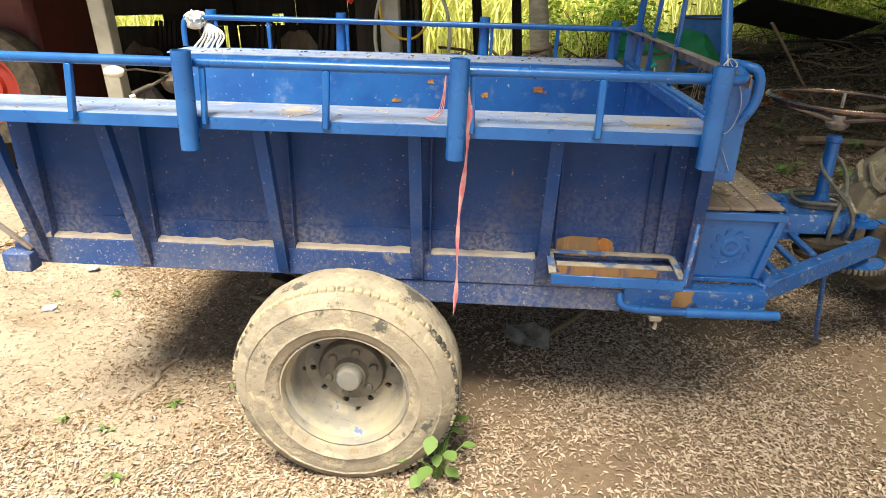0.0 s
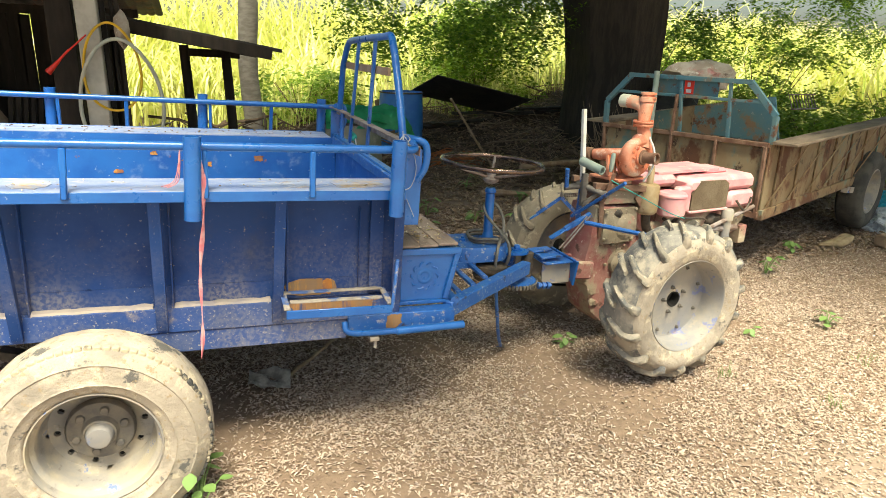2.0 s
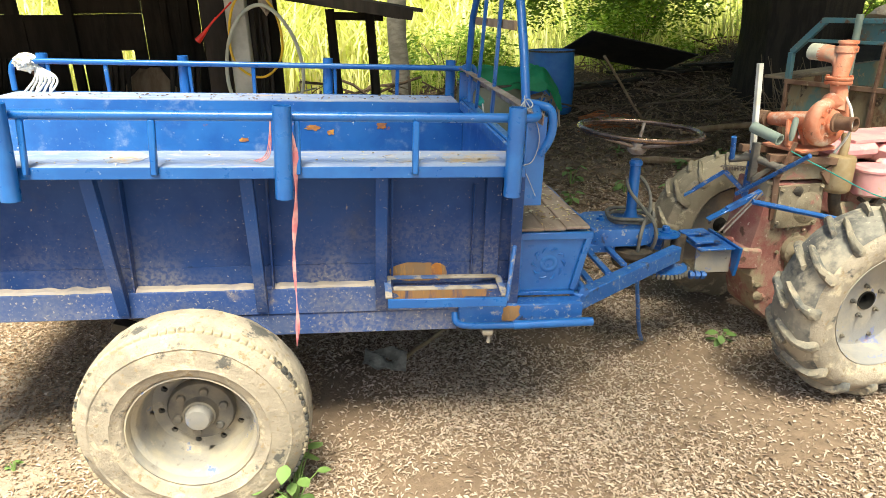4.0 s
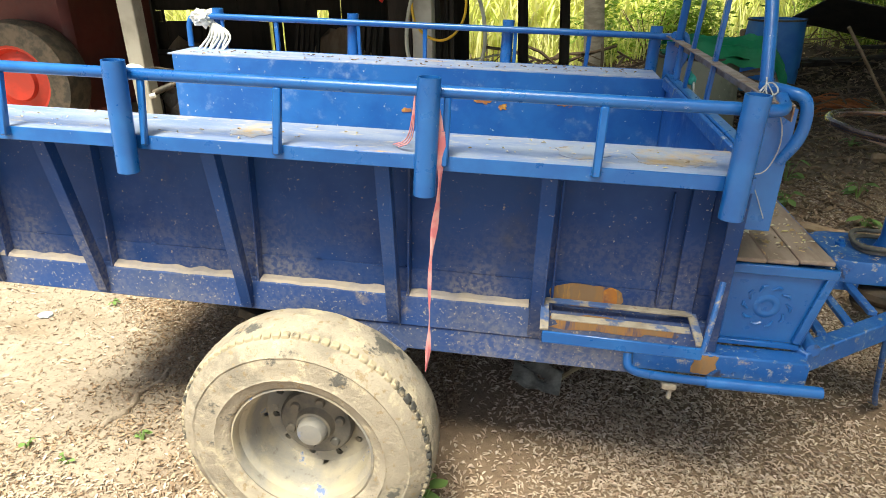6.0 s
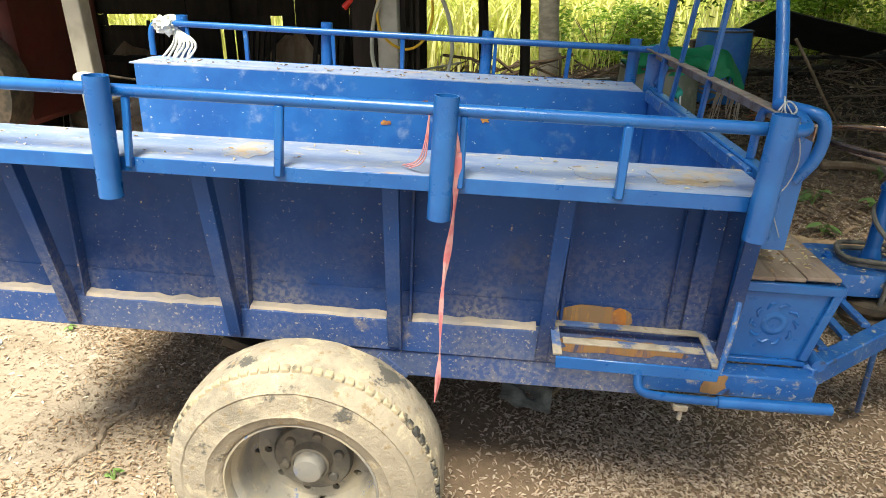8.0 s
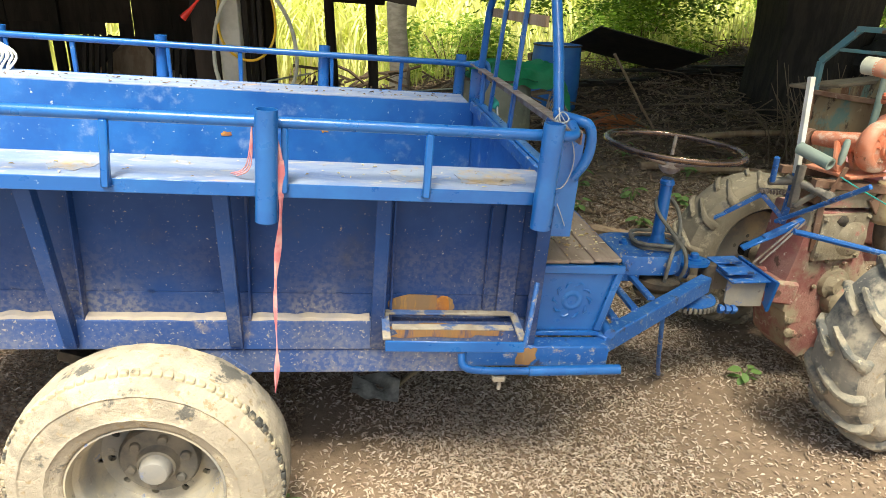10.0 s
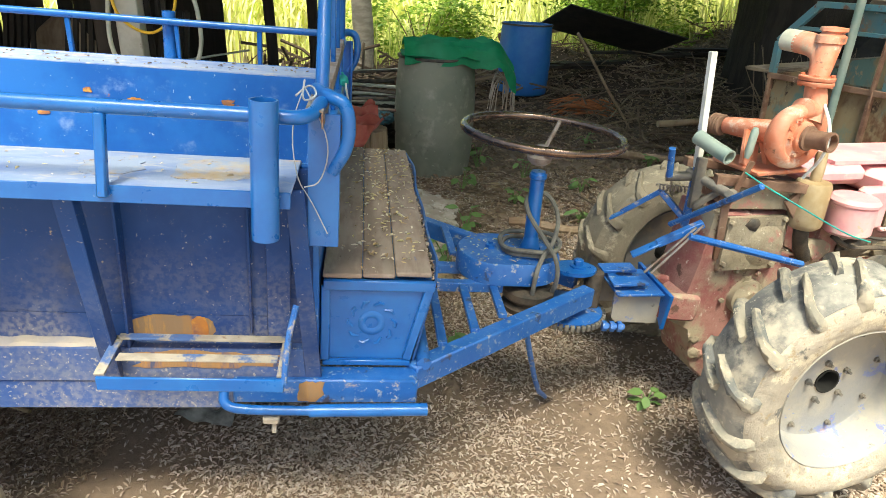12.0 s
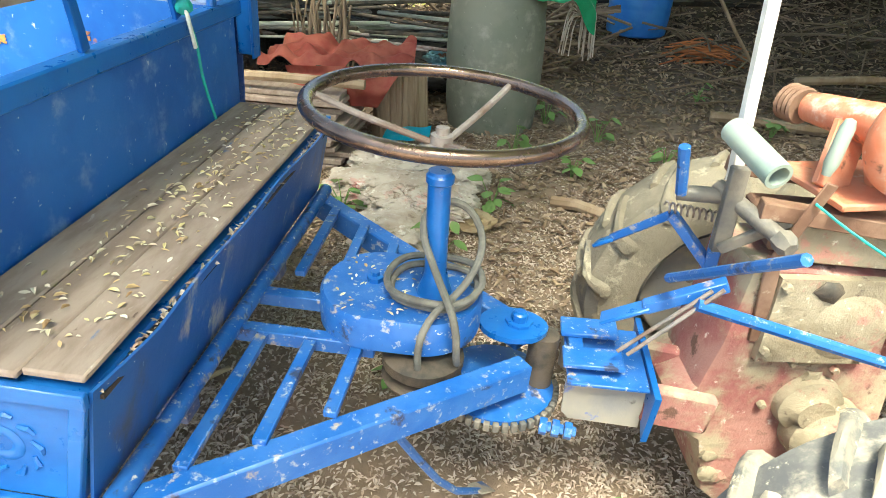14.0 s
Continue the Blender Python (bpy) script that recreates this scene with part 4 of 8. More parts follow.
lathe(bm, [(0, -0.095), (0.022, -0.095), (0.036, -0.082), (0.038, -0.072), (0.02, -0.066), (0.02, -0.05), (0.012, -0.048), (0.012, -0.036), (0, -0.034)], SWM, 12)
part("wheel_boss", bm, OLD_IRON, wheel)
# hitch ahead of the gear: plate, pin, clevis, chain wheel under it
bm = bmesh.new()
rows = []
for z in (0.602, 0.614):
    rows.append([bm.verts.new((1.715 + (0.075 if abs(a - 180) > 90 else 0.05) * math.cos(radians(a)) * (1.3 if abs(a - 180) < 90 else 1), 2.585 + 0.055 * math.sin(radians(a)), z)) for a in range(0, 360, 18)])
k = len(rows[0])
for j in range(k):
    bm.faces.new((rows[0][j], rows[0][(j + 1) % k], rows[1][(j + 1) % k], rows[1][j]))
bm.faces.new(rows[0][::-1])
bm.faces.new(rows[1])
plate = part("hitch_plate", bm, BLUE, trailer)
bm = bmesh.new()
lathe(bm, [(0, 0), (0.028, 0), (0.028, 0.006), (0.017, 0.007), (0.017, 0.022), (0.013, 0.026), (0, 0.027)], Matrix.Translation((1.73, 2.59, 0.614)), 8)
part("hitch_pin", bm, BLUE, plate)
bm = bmesh.new()
tube(bm, [(1.785, 2.575, 0.46), (1.785, 2.575, 0.604)], 0.030, 14)
part("pivot_barrel", bm, GREASY, trailer, "greasy pivot barrel")
bm = bmesh.new()
lathe(bm, [(0.0, 0), (0.12, 0), (0.12, 0.012), (0.05, 0.022), (0, 0.022)], Matrix.Translation((1.70, 2.56, 0.470)), 24)
gear = part("chain_wheel", bm, BLUE_SCRAPED, trailer, "chain wheel with blue overspray")
bm = bmesh.new()
for i in range(44):
    a = 2 * math.pi * i / 44
    bar(bm, (1.70 + 0.126 * math.cos(a), 2.56 + 0.126 * math.sin(a), 0.472), (1.70 + 0.126 * math.cos(a + 0.10), 2.56 + 0.126 * math.sin(a + 0.10), 0.472), 0.012, 0.020, (0, 0, 1), 0.002)
part("chain", bm, HUB_GREY, gear, "rusty roller chain")
bm = bmesh.new()
for i in range(3):
    lathe(bm, [(0, 0), (0.017, 0), (0.017, 0.014), (0.010, 0.015), (0.010, 0.022), (0, 0.022)], facing((1.79 + 0.024 * i, 2.455 - 0.002 * i, 0.474), (1, -0.1, 0)), 6)
part("chain_bolt", bm, BLUE_SCRAPED, gear)
bm = bmesh.new()
lathe(bm, [(0.0, 0), (0.07, 0), (0.08, 0.02), (0.06, 0.03), (0.08, 0.05), (0.08, 0.07), (0.05, 0.08), (0, 0.08)], Matrix.Translation((1.55, 2.50, 0.508)), 20)
part("belt_pulley", bm, GREASY, trailer, "black grooved pulley")
bm = bmesh.new()
tube(bm, rounded([(1.50, 2.36, 0.535), (1.525, 2.365, 0.50), (1.535, 2.375, 0.46), (1.63, 2.50, 0.20), (1.70, 2.60, 0.10)], 1), 0.0085, 8)
prop = part("prop_rod", bm, BLUE_SCRAPED, trailer, "thin blue prop rod")
bm = bmesh.new()
bar(bm, (1.69, 2.59, 0.115), (1.725, 2.645, 0.068), 0.045, 0.005)
part("prop_foot", bm, PALE_STEEL, prop)

# road wheels
WX = Vector((-0.031, 0, 0.319))


def holed_disc(bm, m, inner, outer, n, pitch, hole):
    """A ring-shaped plate from inner to outer (radius, height), pierced by n round holes with short walls."""
    for i in range(n):
        mid = 2 * math.pi * i / n + 0.1
        edge = [(inner, mid + math.pi / n * k / 3) for k in range(-3, 4)] + [(outer, mid + math.pi / n * k / 3) for k in range(3, -4, -1)]
        rim_, lip, well = [], [], []
        c = Vector((pitch * math.cos(mid), pitch * math.sin(mid), 0))
        for (r, h), a in edge:
            p = Vector((r * math.cos(a), r * math.sin(a), h))
            d = Vector((p.x - c.x, p.y - c.y, 0)).normalized()
            t = (pitch - inner[0]) / (outer[0] - inner[0])
            hz = inner[1] + (outer[1] - inner[1]) * t
            rim_.append(bm.verts.new(m @ p))
            lip.append(bm.verts.new(m @ (c + d * hole + Vector((0, 0, hz)))))
            well.append(bm.verts.new(m @ (c + d * hole * 0.97 + Vector((0, 0, hz - 0.016)))))
        k = len(edge)
        for j in range(k):
            bm.faces.new((rim_[j], rim_[(j + 1) % k], lip[(j + 1) % k], lip[j]))
            bm.faces.new((lip[j], lip[(j + 1) % k], well[(j + 1) % k], well[j]))
    bmesh.ops.remove_doubles(bm, verts=bm.verts, dist=0.0004)


def road_wheel(face, outward):
    """A muddy lorry wheel; face: the outer sidewall's y, outward: -1 to the near side."""
    m = facing((WX.x, face, WX.z), (0, outward, 0)) @ Matrix.Diagonal((0.888, 0.888, 0.888, 1))
    bm = bmesh.new()
    lathe(bm, [(0.205, -0.19), (0.212, -0.016), (0.208, -0.008), (0.203, -0.006), (0.199, -0.014), (0.197, -0.036), (0.186, -0.046), (0.183, -0.058), (0.181, -0.112),
               (0.176, -0.142), (0.165, -0.160)], m, 64, 0.001)
    holed_disc(bm, m, (0.112, -0.170), (0.165, -0.160), 10, 0.1395, 0.0115)
    lathe(bm, [(0.112, -0.170), (0.09, -0.164), (0.0, -0.164)], m, 40)
    rim = part("wheel", bm, RIM_MUD, trailer, "muddy steel rim with round vent holes")
    bm = bmesh.new()
    prof = [(0.205, -0.18), (0.24, -0.196), (0.30, -0.195), (0.330, -0.182), (0.345, -0.160), (0.348, -0.10), (0.345, -0.045), (0.333, -0.020), (0.322, -0.008),
            (0.305, 0.004), (0.300, 0.0085), (0.296, 0.006), (0.272, 0.012), (0.250, 0.011), (0.246, 0.0145), (0.241, 0.010), (0.228, 0.003), (0.219, 0.0), (0.212, -0.004), (0.206, -0.016)]
    prof = [(r + max(0.0, r - 0.24) * 0.235, h) for r, h in prof]
    lathe(bm, prof, m, 96, 0.003)
    tyre = part("tyre", bm, RUBBER_MUD, rim, "tyre caked with dry tan mud")
    bm = bmesh.new()
    for i in range(84):
        a = 2 * math.pi * i / 84
        r = m @ Matrix.Rotation(a, 4, "Z")
        w = 0.0112 + 0.0012 * noise.noise((i * 1.7, 0, 0))
        cuboid(bm, (0.351, -w, -0.052), (0.3665 + 0.0015 * noise.noise((i * 0.6, 3, 0)), w, -0.020), 0.003, r)
    tagged(part("tread_rib", bm, TREAD, rim), kind="stuff")
    bm = bmesh.new()
    lathe(bm, [(0.112, -0.160), (0.113, -0.140), (0.106, -0.130), (0.060, -0.126), (0.054, -0.118), (0.053, -0.104), (0.047, -0.100)], m, 32)
    hub = part("hub", bm, HUB_GREY, rim, "grey greasy hub")
    bm = bmesh.new()
    lathe(bm, [(0.046, -0.104), (0.043, -0.092), (0.041, -0.079), (0.036, -0.073), (0.020, -0.070), (0, -0.069)], m, 24)
    part("hub_cap", bm, RIM_GREY, hub, "paler dusty hub cap")
    for i in range(6):
        bm = bmesh.new()
        lathe(bm, [(0, 0), (0.015, 0), (0.015, 0.007), (0.012, 0.011), (0, 0.012)], m @ Matrix.Rotation(i * math.pi / 3 + 0.3, 4, "Z") @ Matrix.Translation((0.080, 0, -0.129)), 10)
        part("wheel_nut", bm, HUB_GREY, rim)
    # added black backing ring, so that the vent holes look deep and shaded
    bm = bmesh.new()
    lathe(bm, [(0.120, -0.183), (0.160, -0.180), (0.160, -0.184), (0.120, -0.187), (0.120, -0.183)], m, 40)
    part("brake_drum", bm, DARK_HOLE, rim, "black ring added behind the vent holes as their shade")
    return rim


road_wheel(1.765, -1)
road_wheel(2 * MID - 1.765, 1)
bm = bmesh.new()
bar(bm, (WX.x, 1.96, WX.z), (WX.x, 3.19, WX.z), 0.06, 0.06)
for y in (2.12, 3.03):
    bar(bm, (WX.x - 0.30, y, 0.50), (WX.x, y, 0.40), 0.05, 0.03)
    bar(bm, (WX.x + 0.30, y, 0.50), (WX.x, y, 0.40), 0.05, 0.03)
part("axle", bm, GREASY, trailer)


# ---- the two-wheel tractor with its engine and water pump ----
tractor = root("two_wheel_tractor", (2.30, 2.56, 0.0), "muddy pink two-wheel tractor carrying an orange water pump", "tractor")


def lug_wheel(y, outward, turn, seed, tall, clay):
    """A lugged drive wheel standing on the ground."""
    c = Vector((2.332 - 0.09 * (y - 2.05), y, 0.398))
    m = facing(c, (-0.09 * outward, outward, 0)) @ Matrix.Rotation(turn, 4, "Z")
    bm = bmesh.new()
    lathe(bm, [(0.214, -0.19), (0.222, -0.004), (0.218, 0.003), (0.212, -0.003), (0.207, -0.030), (0.199, -0.040), (0.195, -0.090), (0.189, -0.104), (0.178, -0.108), (0.06, -0.100), (0.038, -0.100)], m, 56, 0.001)
    rim = part("wheel", bm, RIM_GREY, tractor, "dusty grey steel wheel disc")
    bm = bmesh.new()
    lathe(bm, [(0.226, -0.20), (0.27, -0.205), (0.315, -0.195), (0.345, -0.170), (0.355, -0.10), (0.345, -0.030), (0.325, -0.006), (0.300, 0.012), (0.270, 0.016), (0.262, 0.013), (0.242, 0.012), (0.230, 0.006), (0.217, -0.002)], m, 96, 0.003)
    part("tyre", bm, MUD_TYRE if clay else RUBBER_MUD, rim, "tractor tyre with mud on the sidewall")
    bm = bmesh.new()
    lathe(bm, [(0.318, -0.196), (0.348, -0.172), (0.358, -0.10), (0.348, -0.028), (0.322, -0.001)], m, 80, 0.002)
    part("crown", bm, MUD_TYRE if clay else RUBBER_LUG, rim, "crown buried in dried clay" if clay else "dark rubber crown between the lugs")
    lugs = []
    for k in range(4):
        # one lug: sweeps from the crown to a flared, ragged foot on the shoulder
        bm = bmesh.new()
        prof = [(0.352, -0.112, 0.386, -0.112, 0.0, 0.013), (0.352, -0.085, 0.389, -0.084, 0.045, 0.014), (0.350, -0.06, 0.388, -0.057, 0.095, 0.015), (0.345, -0.038, 0.383, -0.032, 0.14, 0.016),
                (0.338, -0.020, 0.374, -0.010, 0.175, 0.018), (0.328, -0.004, 0.358, 0.010, 0.195, 0.021), (0.314, 0.008, 0.332, 0.021, 0.20, 0.020), (0.302, 0.012, 0.310, 0.018, 0.20, 0.014)]
        rows = []
        for b0, bz, t0, tz, a, w in prof:
            row = []
            t0, tz, w = b0 + (t0 - b0) * tall, bz + (tz - bz) * tall, w * 0.70
            for r0, z0, sd in ((b0 - 0.006, bz, -1.5), ((b0 + t0) / 2, (bz + tz) / 2, -1.12), (t0, tz, -0.8), (t0 + 0.002, tz, 0.1), (t0 - 0.002, tz, 0.85), ((b0 + t0) / 2, (bz + tz) / 2, 1.15), (b0 - 0.006, bz, 1.5)):
                v = Vector((r0, sd * w, z0))
                v += Vector((0.5, 0.8, 0.6)) * 0.0085 * noise.noise((r0 * 60 + k * 7, sd * 1.3 + seed, z0 * 45))
                row.append(bm.verts.new(Matrix.Rotation(a, 4, "Z") @ v))
            rows.append(row)
        for p, q in zip(rows, rows[1:]):
            for j in range(6):
                bm.faces.new((p[j], p[j + 1], q[j + 1], q[j]))
        bm.faces.new(rows[0])
        bm.faces.new(rows[-1][::-1])
        lugs.append(finish("lug", bm, MUD_TYRE if clay else LUG_MUD, True))
    for i in range(15):
        for flip in (0, 1):
            r = m @ Matrix.Rotation(2 * math.pi * (i + 0.5 * flip) / 15, 4, "Z")
            if flip:
                r = r @ Matrix.Translation((0, 0, -0.195)) @ Matrix.Rotation(math.pi, 4, "X")
            o = new("lug", lugs[(i * 3 + flip) % 4])
            o.parent = rim
            o.matrix_basis = r
    # cup of the hub hole, coloured black for its shade
    bm = bmesh.new()
    lathe(bm, [(0.036, -0.098), (0.038, -0.096), (0.034, -0.0965), (0.032, -0.14), (0, -0.14)], m, 20)
    part("centre_hole", bm, DARK_HOLE, rim)
    for i in range(5):
        bm = bmesh.new()
        lathe(bm, [(0, 0), (0.010, 0), (0.010, 0.008), (0.005, 0.009), (0.005, 0.02), (0, 0.02)], m @ Matrix.Rotation(i * math.pi * 2 / 5 + 0.2, 4, "Z") @ Matrix.Translation((0.062, 0, -0.101)), 6)
        part("wheel_nut", bm, HUB_GREY, rim)
    for i in range(8):
        bm = bmesh.new()
        lathe(bm, [(0, 0), (0.009, 0), (0.009, 0.006), (0.004, 0.007), (0.004, 0.013), (0, 0.013)], m @ Matrix.Rotation(i * math.pi / 4, 4, "Z") @ Matrix.Translation((0.160, 0, -0.106)), 6)
        part("rim_bolt", bm, HUB_GREY, rim)
    return rim


lug_wheel(2.05, -1, 0.35, 1.0, 0.70, False)
lug_wheel(3.16, 1, 0.1, 5.0, 0.45, True)

CASE = Matrix.Translation((2.25, 2.56, 0)) @ Matrix.Rotation(radians(7), 4, "Z") @ Matrix.Translation((-2.25, -2.56, 0))
# gear case: stepped casting with covers, bosses and bolts
bm = bmesh.new()
rows = []
for y, k in ((2.55, 0.97), (2.565, 1.0), (2.72, 1.0), (2.735, 0.97)):
    c = Vector((2.22, 0, 0.46))
    shape = ((2.02, 0.45), (2.02, 0.385), (2.10, 0.34), (2.14, 0.19), (2.22, 0.12), (2.37, 0.16), (2.47, 0.32), (2.45, 0.50), (2.40, 0.58), (2.39, 0.745), (2.105, 0.76), (2.09, 0.60), (2.065, 0.48))
    rows.append([bm.verts.new((c.x + (x - c.x) * k, y, c.z + (z - c.z) * k)) for x, z in shape])
for a, b in zip(rows, rows[1:]):
    n = len(a)
    for j in range(n):
        bm.faces.new((a[j], a[(j + 1) % n], b[(j + 1) % n], b[j]))
bm.faces.new(rows[0][::-1])
bm.faces.new(rows[-1])
bm.transform(CASE)
case = part("gear_case", bm, PINK_MUD, tractor, "red gear case half buried in dried mud")
bm = bmesh.new()
lathe(bm, [(0, 0.045), (0.035, 0.045), (0.045, 0.03), (0.062, 0.022), (0.066, 0.0)], facing((2.29, 2.55, 0.455), (0, -1, 0)), 28)
bm.transform(CASE)
part("bearing_cap", bm, MUD_CAST, case)
bm = bmesh.new()
lathe(bm, [(0, 0.03), (0.05, 0.03), (0.07, 0.02), (0.075, 0.0)], facing((2.30, 2.55, 0.645), (0, -1, 0)), 28)
cuboid(bm, (2.15, 2.530, 0.565), (2.36, 2.548, 0.745), 0.012)
bm.transform(CASE)
part("side_cover", bm, MUD_CAST, case, "mud coated side cover")
for y, d in ((2.55, -1), (2.735, 1)):
    bm = bmesh.new()
    lathe(bm, [(0, 0.28), (0.045, 0.28), (0.05, 0.06), (0.075, 0.04), (0.08, 0.0)], facing((2.335, y, 0.392), (0, d, 0)), 28)
    bm.transform(CASE)
    part("half_axle", bm, MUD_CAST, case)
for k in range(16):
    # clods of dried mud on the casting
    bm = bmesh.new()
    x, z = 2.13 + 0.27 * ((k * 0.618) % 1), 0.20 + 0.52 * ((k * 0.377 + 0.2) % 1)
    lump(bm, (x, 2.545, z), (0.018 + 0.014 * ((k * 0.71) % 1), 0.010, 0.014 + 0.010 * ((k * 0.43) % 1)), 0.5, 3, 2, k * 1.7)
    bm.transform(CASE)
    part("mud_clod", bm, MUD_CAST, case)
for x, z in ((2.13, 0.74), (2.32, 0.745), (2.13, 0.60), (2.31, 0.59), (2.20, 0.565), (2.285, 0.55), (2.17, 0.46), (2.30, 0.45)):
    bm = bmesh.new()
    lathe(bm, [(0, 0.012), (0.006, 0.012), (0.009, 0.009), (0.009, 0)], facing((x + 0.03, 2.530 if z > 0.57 else 2.546, z - 0.01), (0, -1, 0)), 6)
    bm.transform(CASE)
    part("case_bolt", bm, MUD_CAST, case)
bm = bmesh.new()
lump(bm, (2.24, 2.535, 0.72), (0.026, 0.016, 0.022), 0.5, 5, 2, 3.0)
bm.transform(CASE)
part("grease_lump", bm, GREASY, case)
# rear hitch channel with a triangular end plate
bm = bmesh.new()
cuboid(bm, (1.815, 2.470, 0.500), (1.968, 2.66, 0.508), 0.002)
hitch = part("hitch_channel", bm, BLUE_SCRAPED, tractor, "blue hitch channel, muddy along the bottom")
for y in (2.495, 2.640):
    bm = bmesh.new()
    slab(bm, [(1.815, y, 0.499), (1.815, y, 0.415), (1.83, y, 0.398), (1.968, y, 0.392), (1.968, y, 0.499)], (0, 0.008, 0))
    part("channel_side", bm, RIM_GREY, hitch, "muddy grey channel side")
bm = bmesh.new()
slab(bm, [(1.970, 2.44, 0.515), (1.970, 2.465, 0.385), (1.970, 2.505, 0.42), (1.970, 2.66, 0.41), (1.970, 2.70, 0.515)], (0.012, 0, 0))
part("end_plate", bm, BLUE, hitch)
bm = bmesh.new()
for y in (2.50, 2.60):
    bar(bm, (1.805, y + 0.02, 0.530), (1.92, y + 0.02, 0.532), 0.06, 0.010)
cuboid(bm, (1.82, 2.52, 0.506), (1.85, 2.62, 0.524), 0.002)
part("hitch_jaw", bm, BLUE_SCRAPED, hitch)
bm = bmesh.new()
for y in (2.50, 2.64):
    bm = bmesh.new()
    bar(bm, (1.97, y, 0.455), (2.10, y, 0.44), 0.03, 0.09, (0, 0, 1), 0.008)
    part("hitch_casting", bm, PINK_MUD, case)
# control linkage: pedals, rods, levers
link = [
    ("pedal", (1.865, 2.535, 0.615), (1.945, 2.52, 0.665), 0.040, 0.008, BLUE),
    ("pedal", (1.87, 2.76, 0.655), (1.905, 2.74, 0.685), 0.035, 0.008, BLUE),
]
for name, a, b, w, h, mt in link:
    bm = bmesh.new()
    bar(bm, a, b, w, h)
    part(name, bm, mt, tractor)
rods = [
    ((1.935, 2.52, 0.66), (2.06, 2.50, 0.735), 0.016), ((1.90, 2.74, 0.685), (1.985, 2.66, 0.785), 0.013), ((1.985, 2.66, 0.785), (2.065, 2.62, 0.70), 0.014),
    ((1.965, 2.52, 0.725), (2.017, 2.20, 0.95), 0.0085), ((2.009, 2.476, 0.703), (2.40, 2.47, 0.610), 0.0115), ((1.978, 2.61, 0.85), (1.959, 2.585, 0.945), 0.0105),
    ((1.90, 2.50, 0.57), (2.03, 2.48, 0.73), 0.004), ((1.915, 2.485, 0.575), (2.045, 2.47, 0.74), 0.004), ((2.065, 2.62, 0.68), (2.06, 2.60, 0.90), 0.014),
]
for a, b, r in rods:
    bm = bmesh.new()
    if r > 0.012:
        bar(bm, a, b, r * 1.7, r * 1.3)
    else:
        tube(bm, [a, b], r, 8)
    part("control_rod", bm, BLUE_SCRAPED if r > 0.005 else OLD_IRON, tractor, "scraped blue control rod" if r > 0.005 else "thin wire rod")
bm = bmesh.new()
tube(bm, [(1.97 + 0.0015 * i, 2.66 - 0.0005 * i + 0.010 * math.cos(i * 0.9), 0.80 + 0.010 * math.sin(i * 0.9)) for i in range(60)], 0.0022, 5)
part("coil_spring", bm, OLD_IRON, tractor)
bm = bmesh.new()
tube(bm, [(1.975, 2.625, 0.845), (2.06, 2.60, 0.855)], 0.015, 10)
tube(bm, [(2.04, 2.62, 0.865), (2.12, 2.50, 0.83)], 0.015, 10)
lathe(bm, [(0, 0.03), (0.012, 0.03), (0.02, 0.02), (0.02, 0)], facing((2.12, 2.50, 0.83), (0.3, -1, -0.2)), 6)
bar(bm, (2.055, 2.575, 0.76), (2.055, 2.575, 0.92), 0.03, 0.02, (0, 1, 0))
bar(bm, (2.05, 2.56, 0.77), (2.14, 2.53, 0.85), 0.02, 0.012, (0, 1, 0))
part("lever_pivot", bm, HUB_GREY, tractor, "greasy iron lever pivots")
bm = bmesh.new()
bar(bm, (2.125, 2.505, 0.79), (2.165, 2.49, 0.935), 0.020, 0.005, (0, 1, 0))
bar(bm, (2.15, 2.535, 0.60), (2.13, 2.52, 0.79), 0.026, 0.008, (0, 1, 0))
part("flat_lever", bm, RUSTY, tractor)
bm = bmesh.new()
lathe(bm, [(0, 0.095), (0.008, 0.092), (0.012, 0.08), (0.012, 0.02), (0.007, 0)], facing((2.175, 2.54, 0.93), (0.12, 0.05, 1)), 14)
part("lever_grip", bm, PVC, tractor, "grey-green plastic lever grip")
bm = bmesh.new()
socket(bm, (2.025, 2.57, 0.985), (2.066, 2.45, 0.955), 0.022, 0.006)
part("tool_pipe", bm, PVC, tractor, "short grey-green plastic pipe")
bm = bmesh.new()
bar(bm, (2.055, 2.595, 0.885), (2.050, 2.63, 1.225), 0.020, 0.020)
part("white_rod", bm, WHITE_TUBE, tractor, "white square rod standing upright")
# bearer plate over the gear case
bm = bmesh.new()
bar(bm, (2.09, 2.54, 0.865), (2.45, 2.53, 0.835), 0.03, 0.03)
bar(bm, (2.09, 2.74, 0.865), (2.45, 2.74, 0.835), 0.03, 0.03)
bar(bm, (2.37, 2.535, 0.825), (2.43, 2.54, 0.75), 0.10, 0.012, (0, 1, 0))
cuboid(bm, (2.13, 2.56, 0.775), (2.40, 2.72, 0.82), 0.006)
part("bearer", bm, RUSTY, tractor, "rusty bearer plates")
bm = bmesh.new()
cuboid(bm, (2.15, 2.545, 0.765), (2.38, 2.556, 0.835), 0.003)
part("bearer_plate", bm, MUD_CAST, tractor)

# water pump
P = Vector((2.303, 2.525, 1.005))
PUMP = Matrix.Translation((2.300, 2.530, 1.005)) @ Matrix.Rotation(radians(16), 4, "Z") @ Matrix.Diagonal((0.82, 0.86, 0.80, 1)) @ Matrix.Translation(-P)
FLANGE = Matrix.Translation((2.346, 2.558, 1.157)) @ Matrix.Rotation(radians(16), 4, "Z") @ Matrix.Diagonal((0.86, 0.86, 0.95, 1)) @ Matrix.Translation((-2.357, -2.547, -1.147))
LEAN = Matrix.Identity(4)
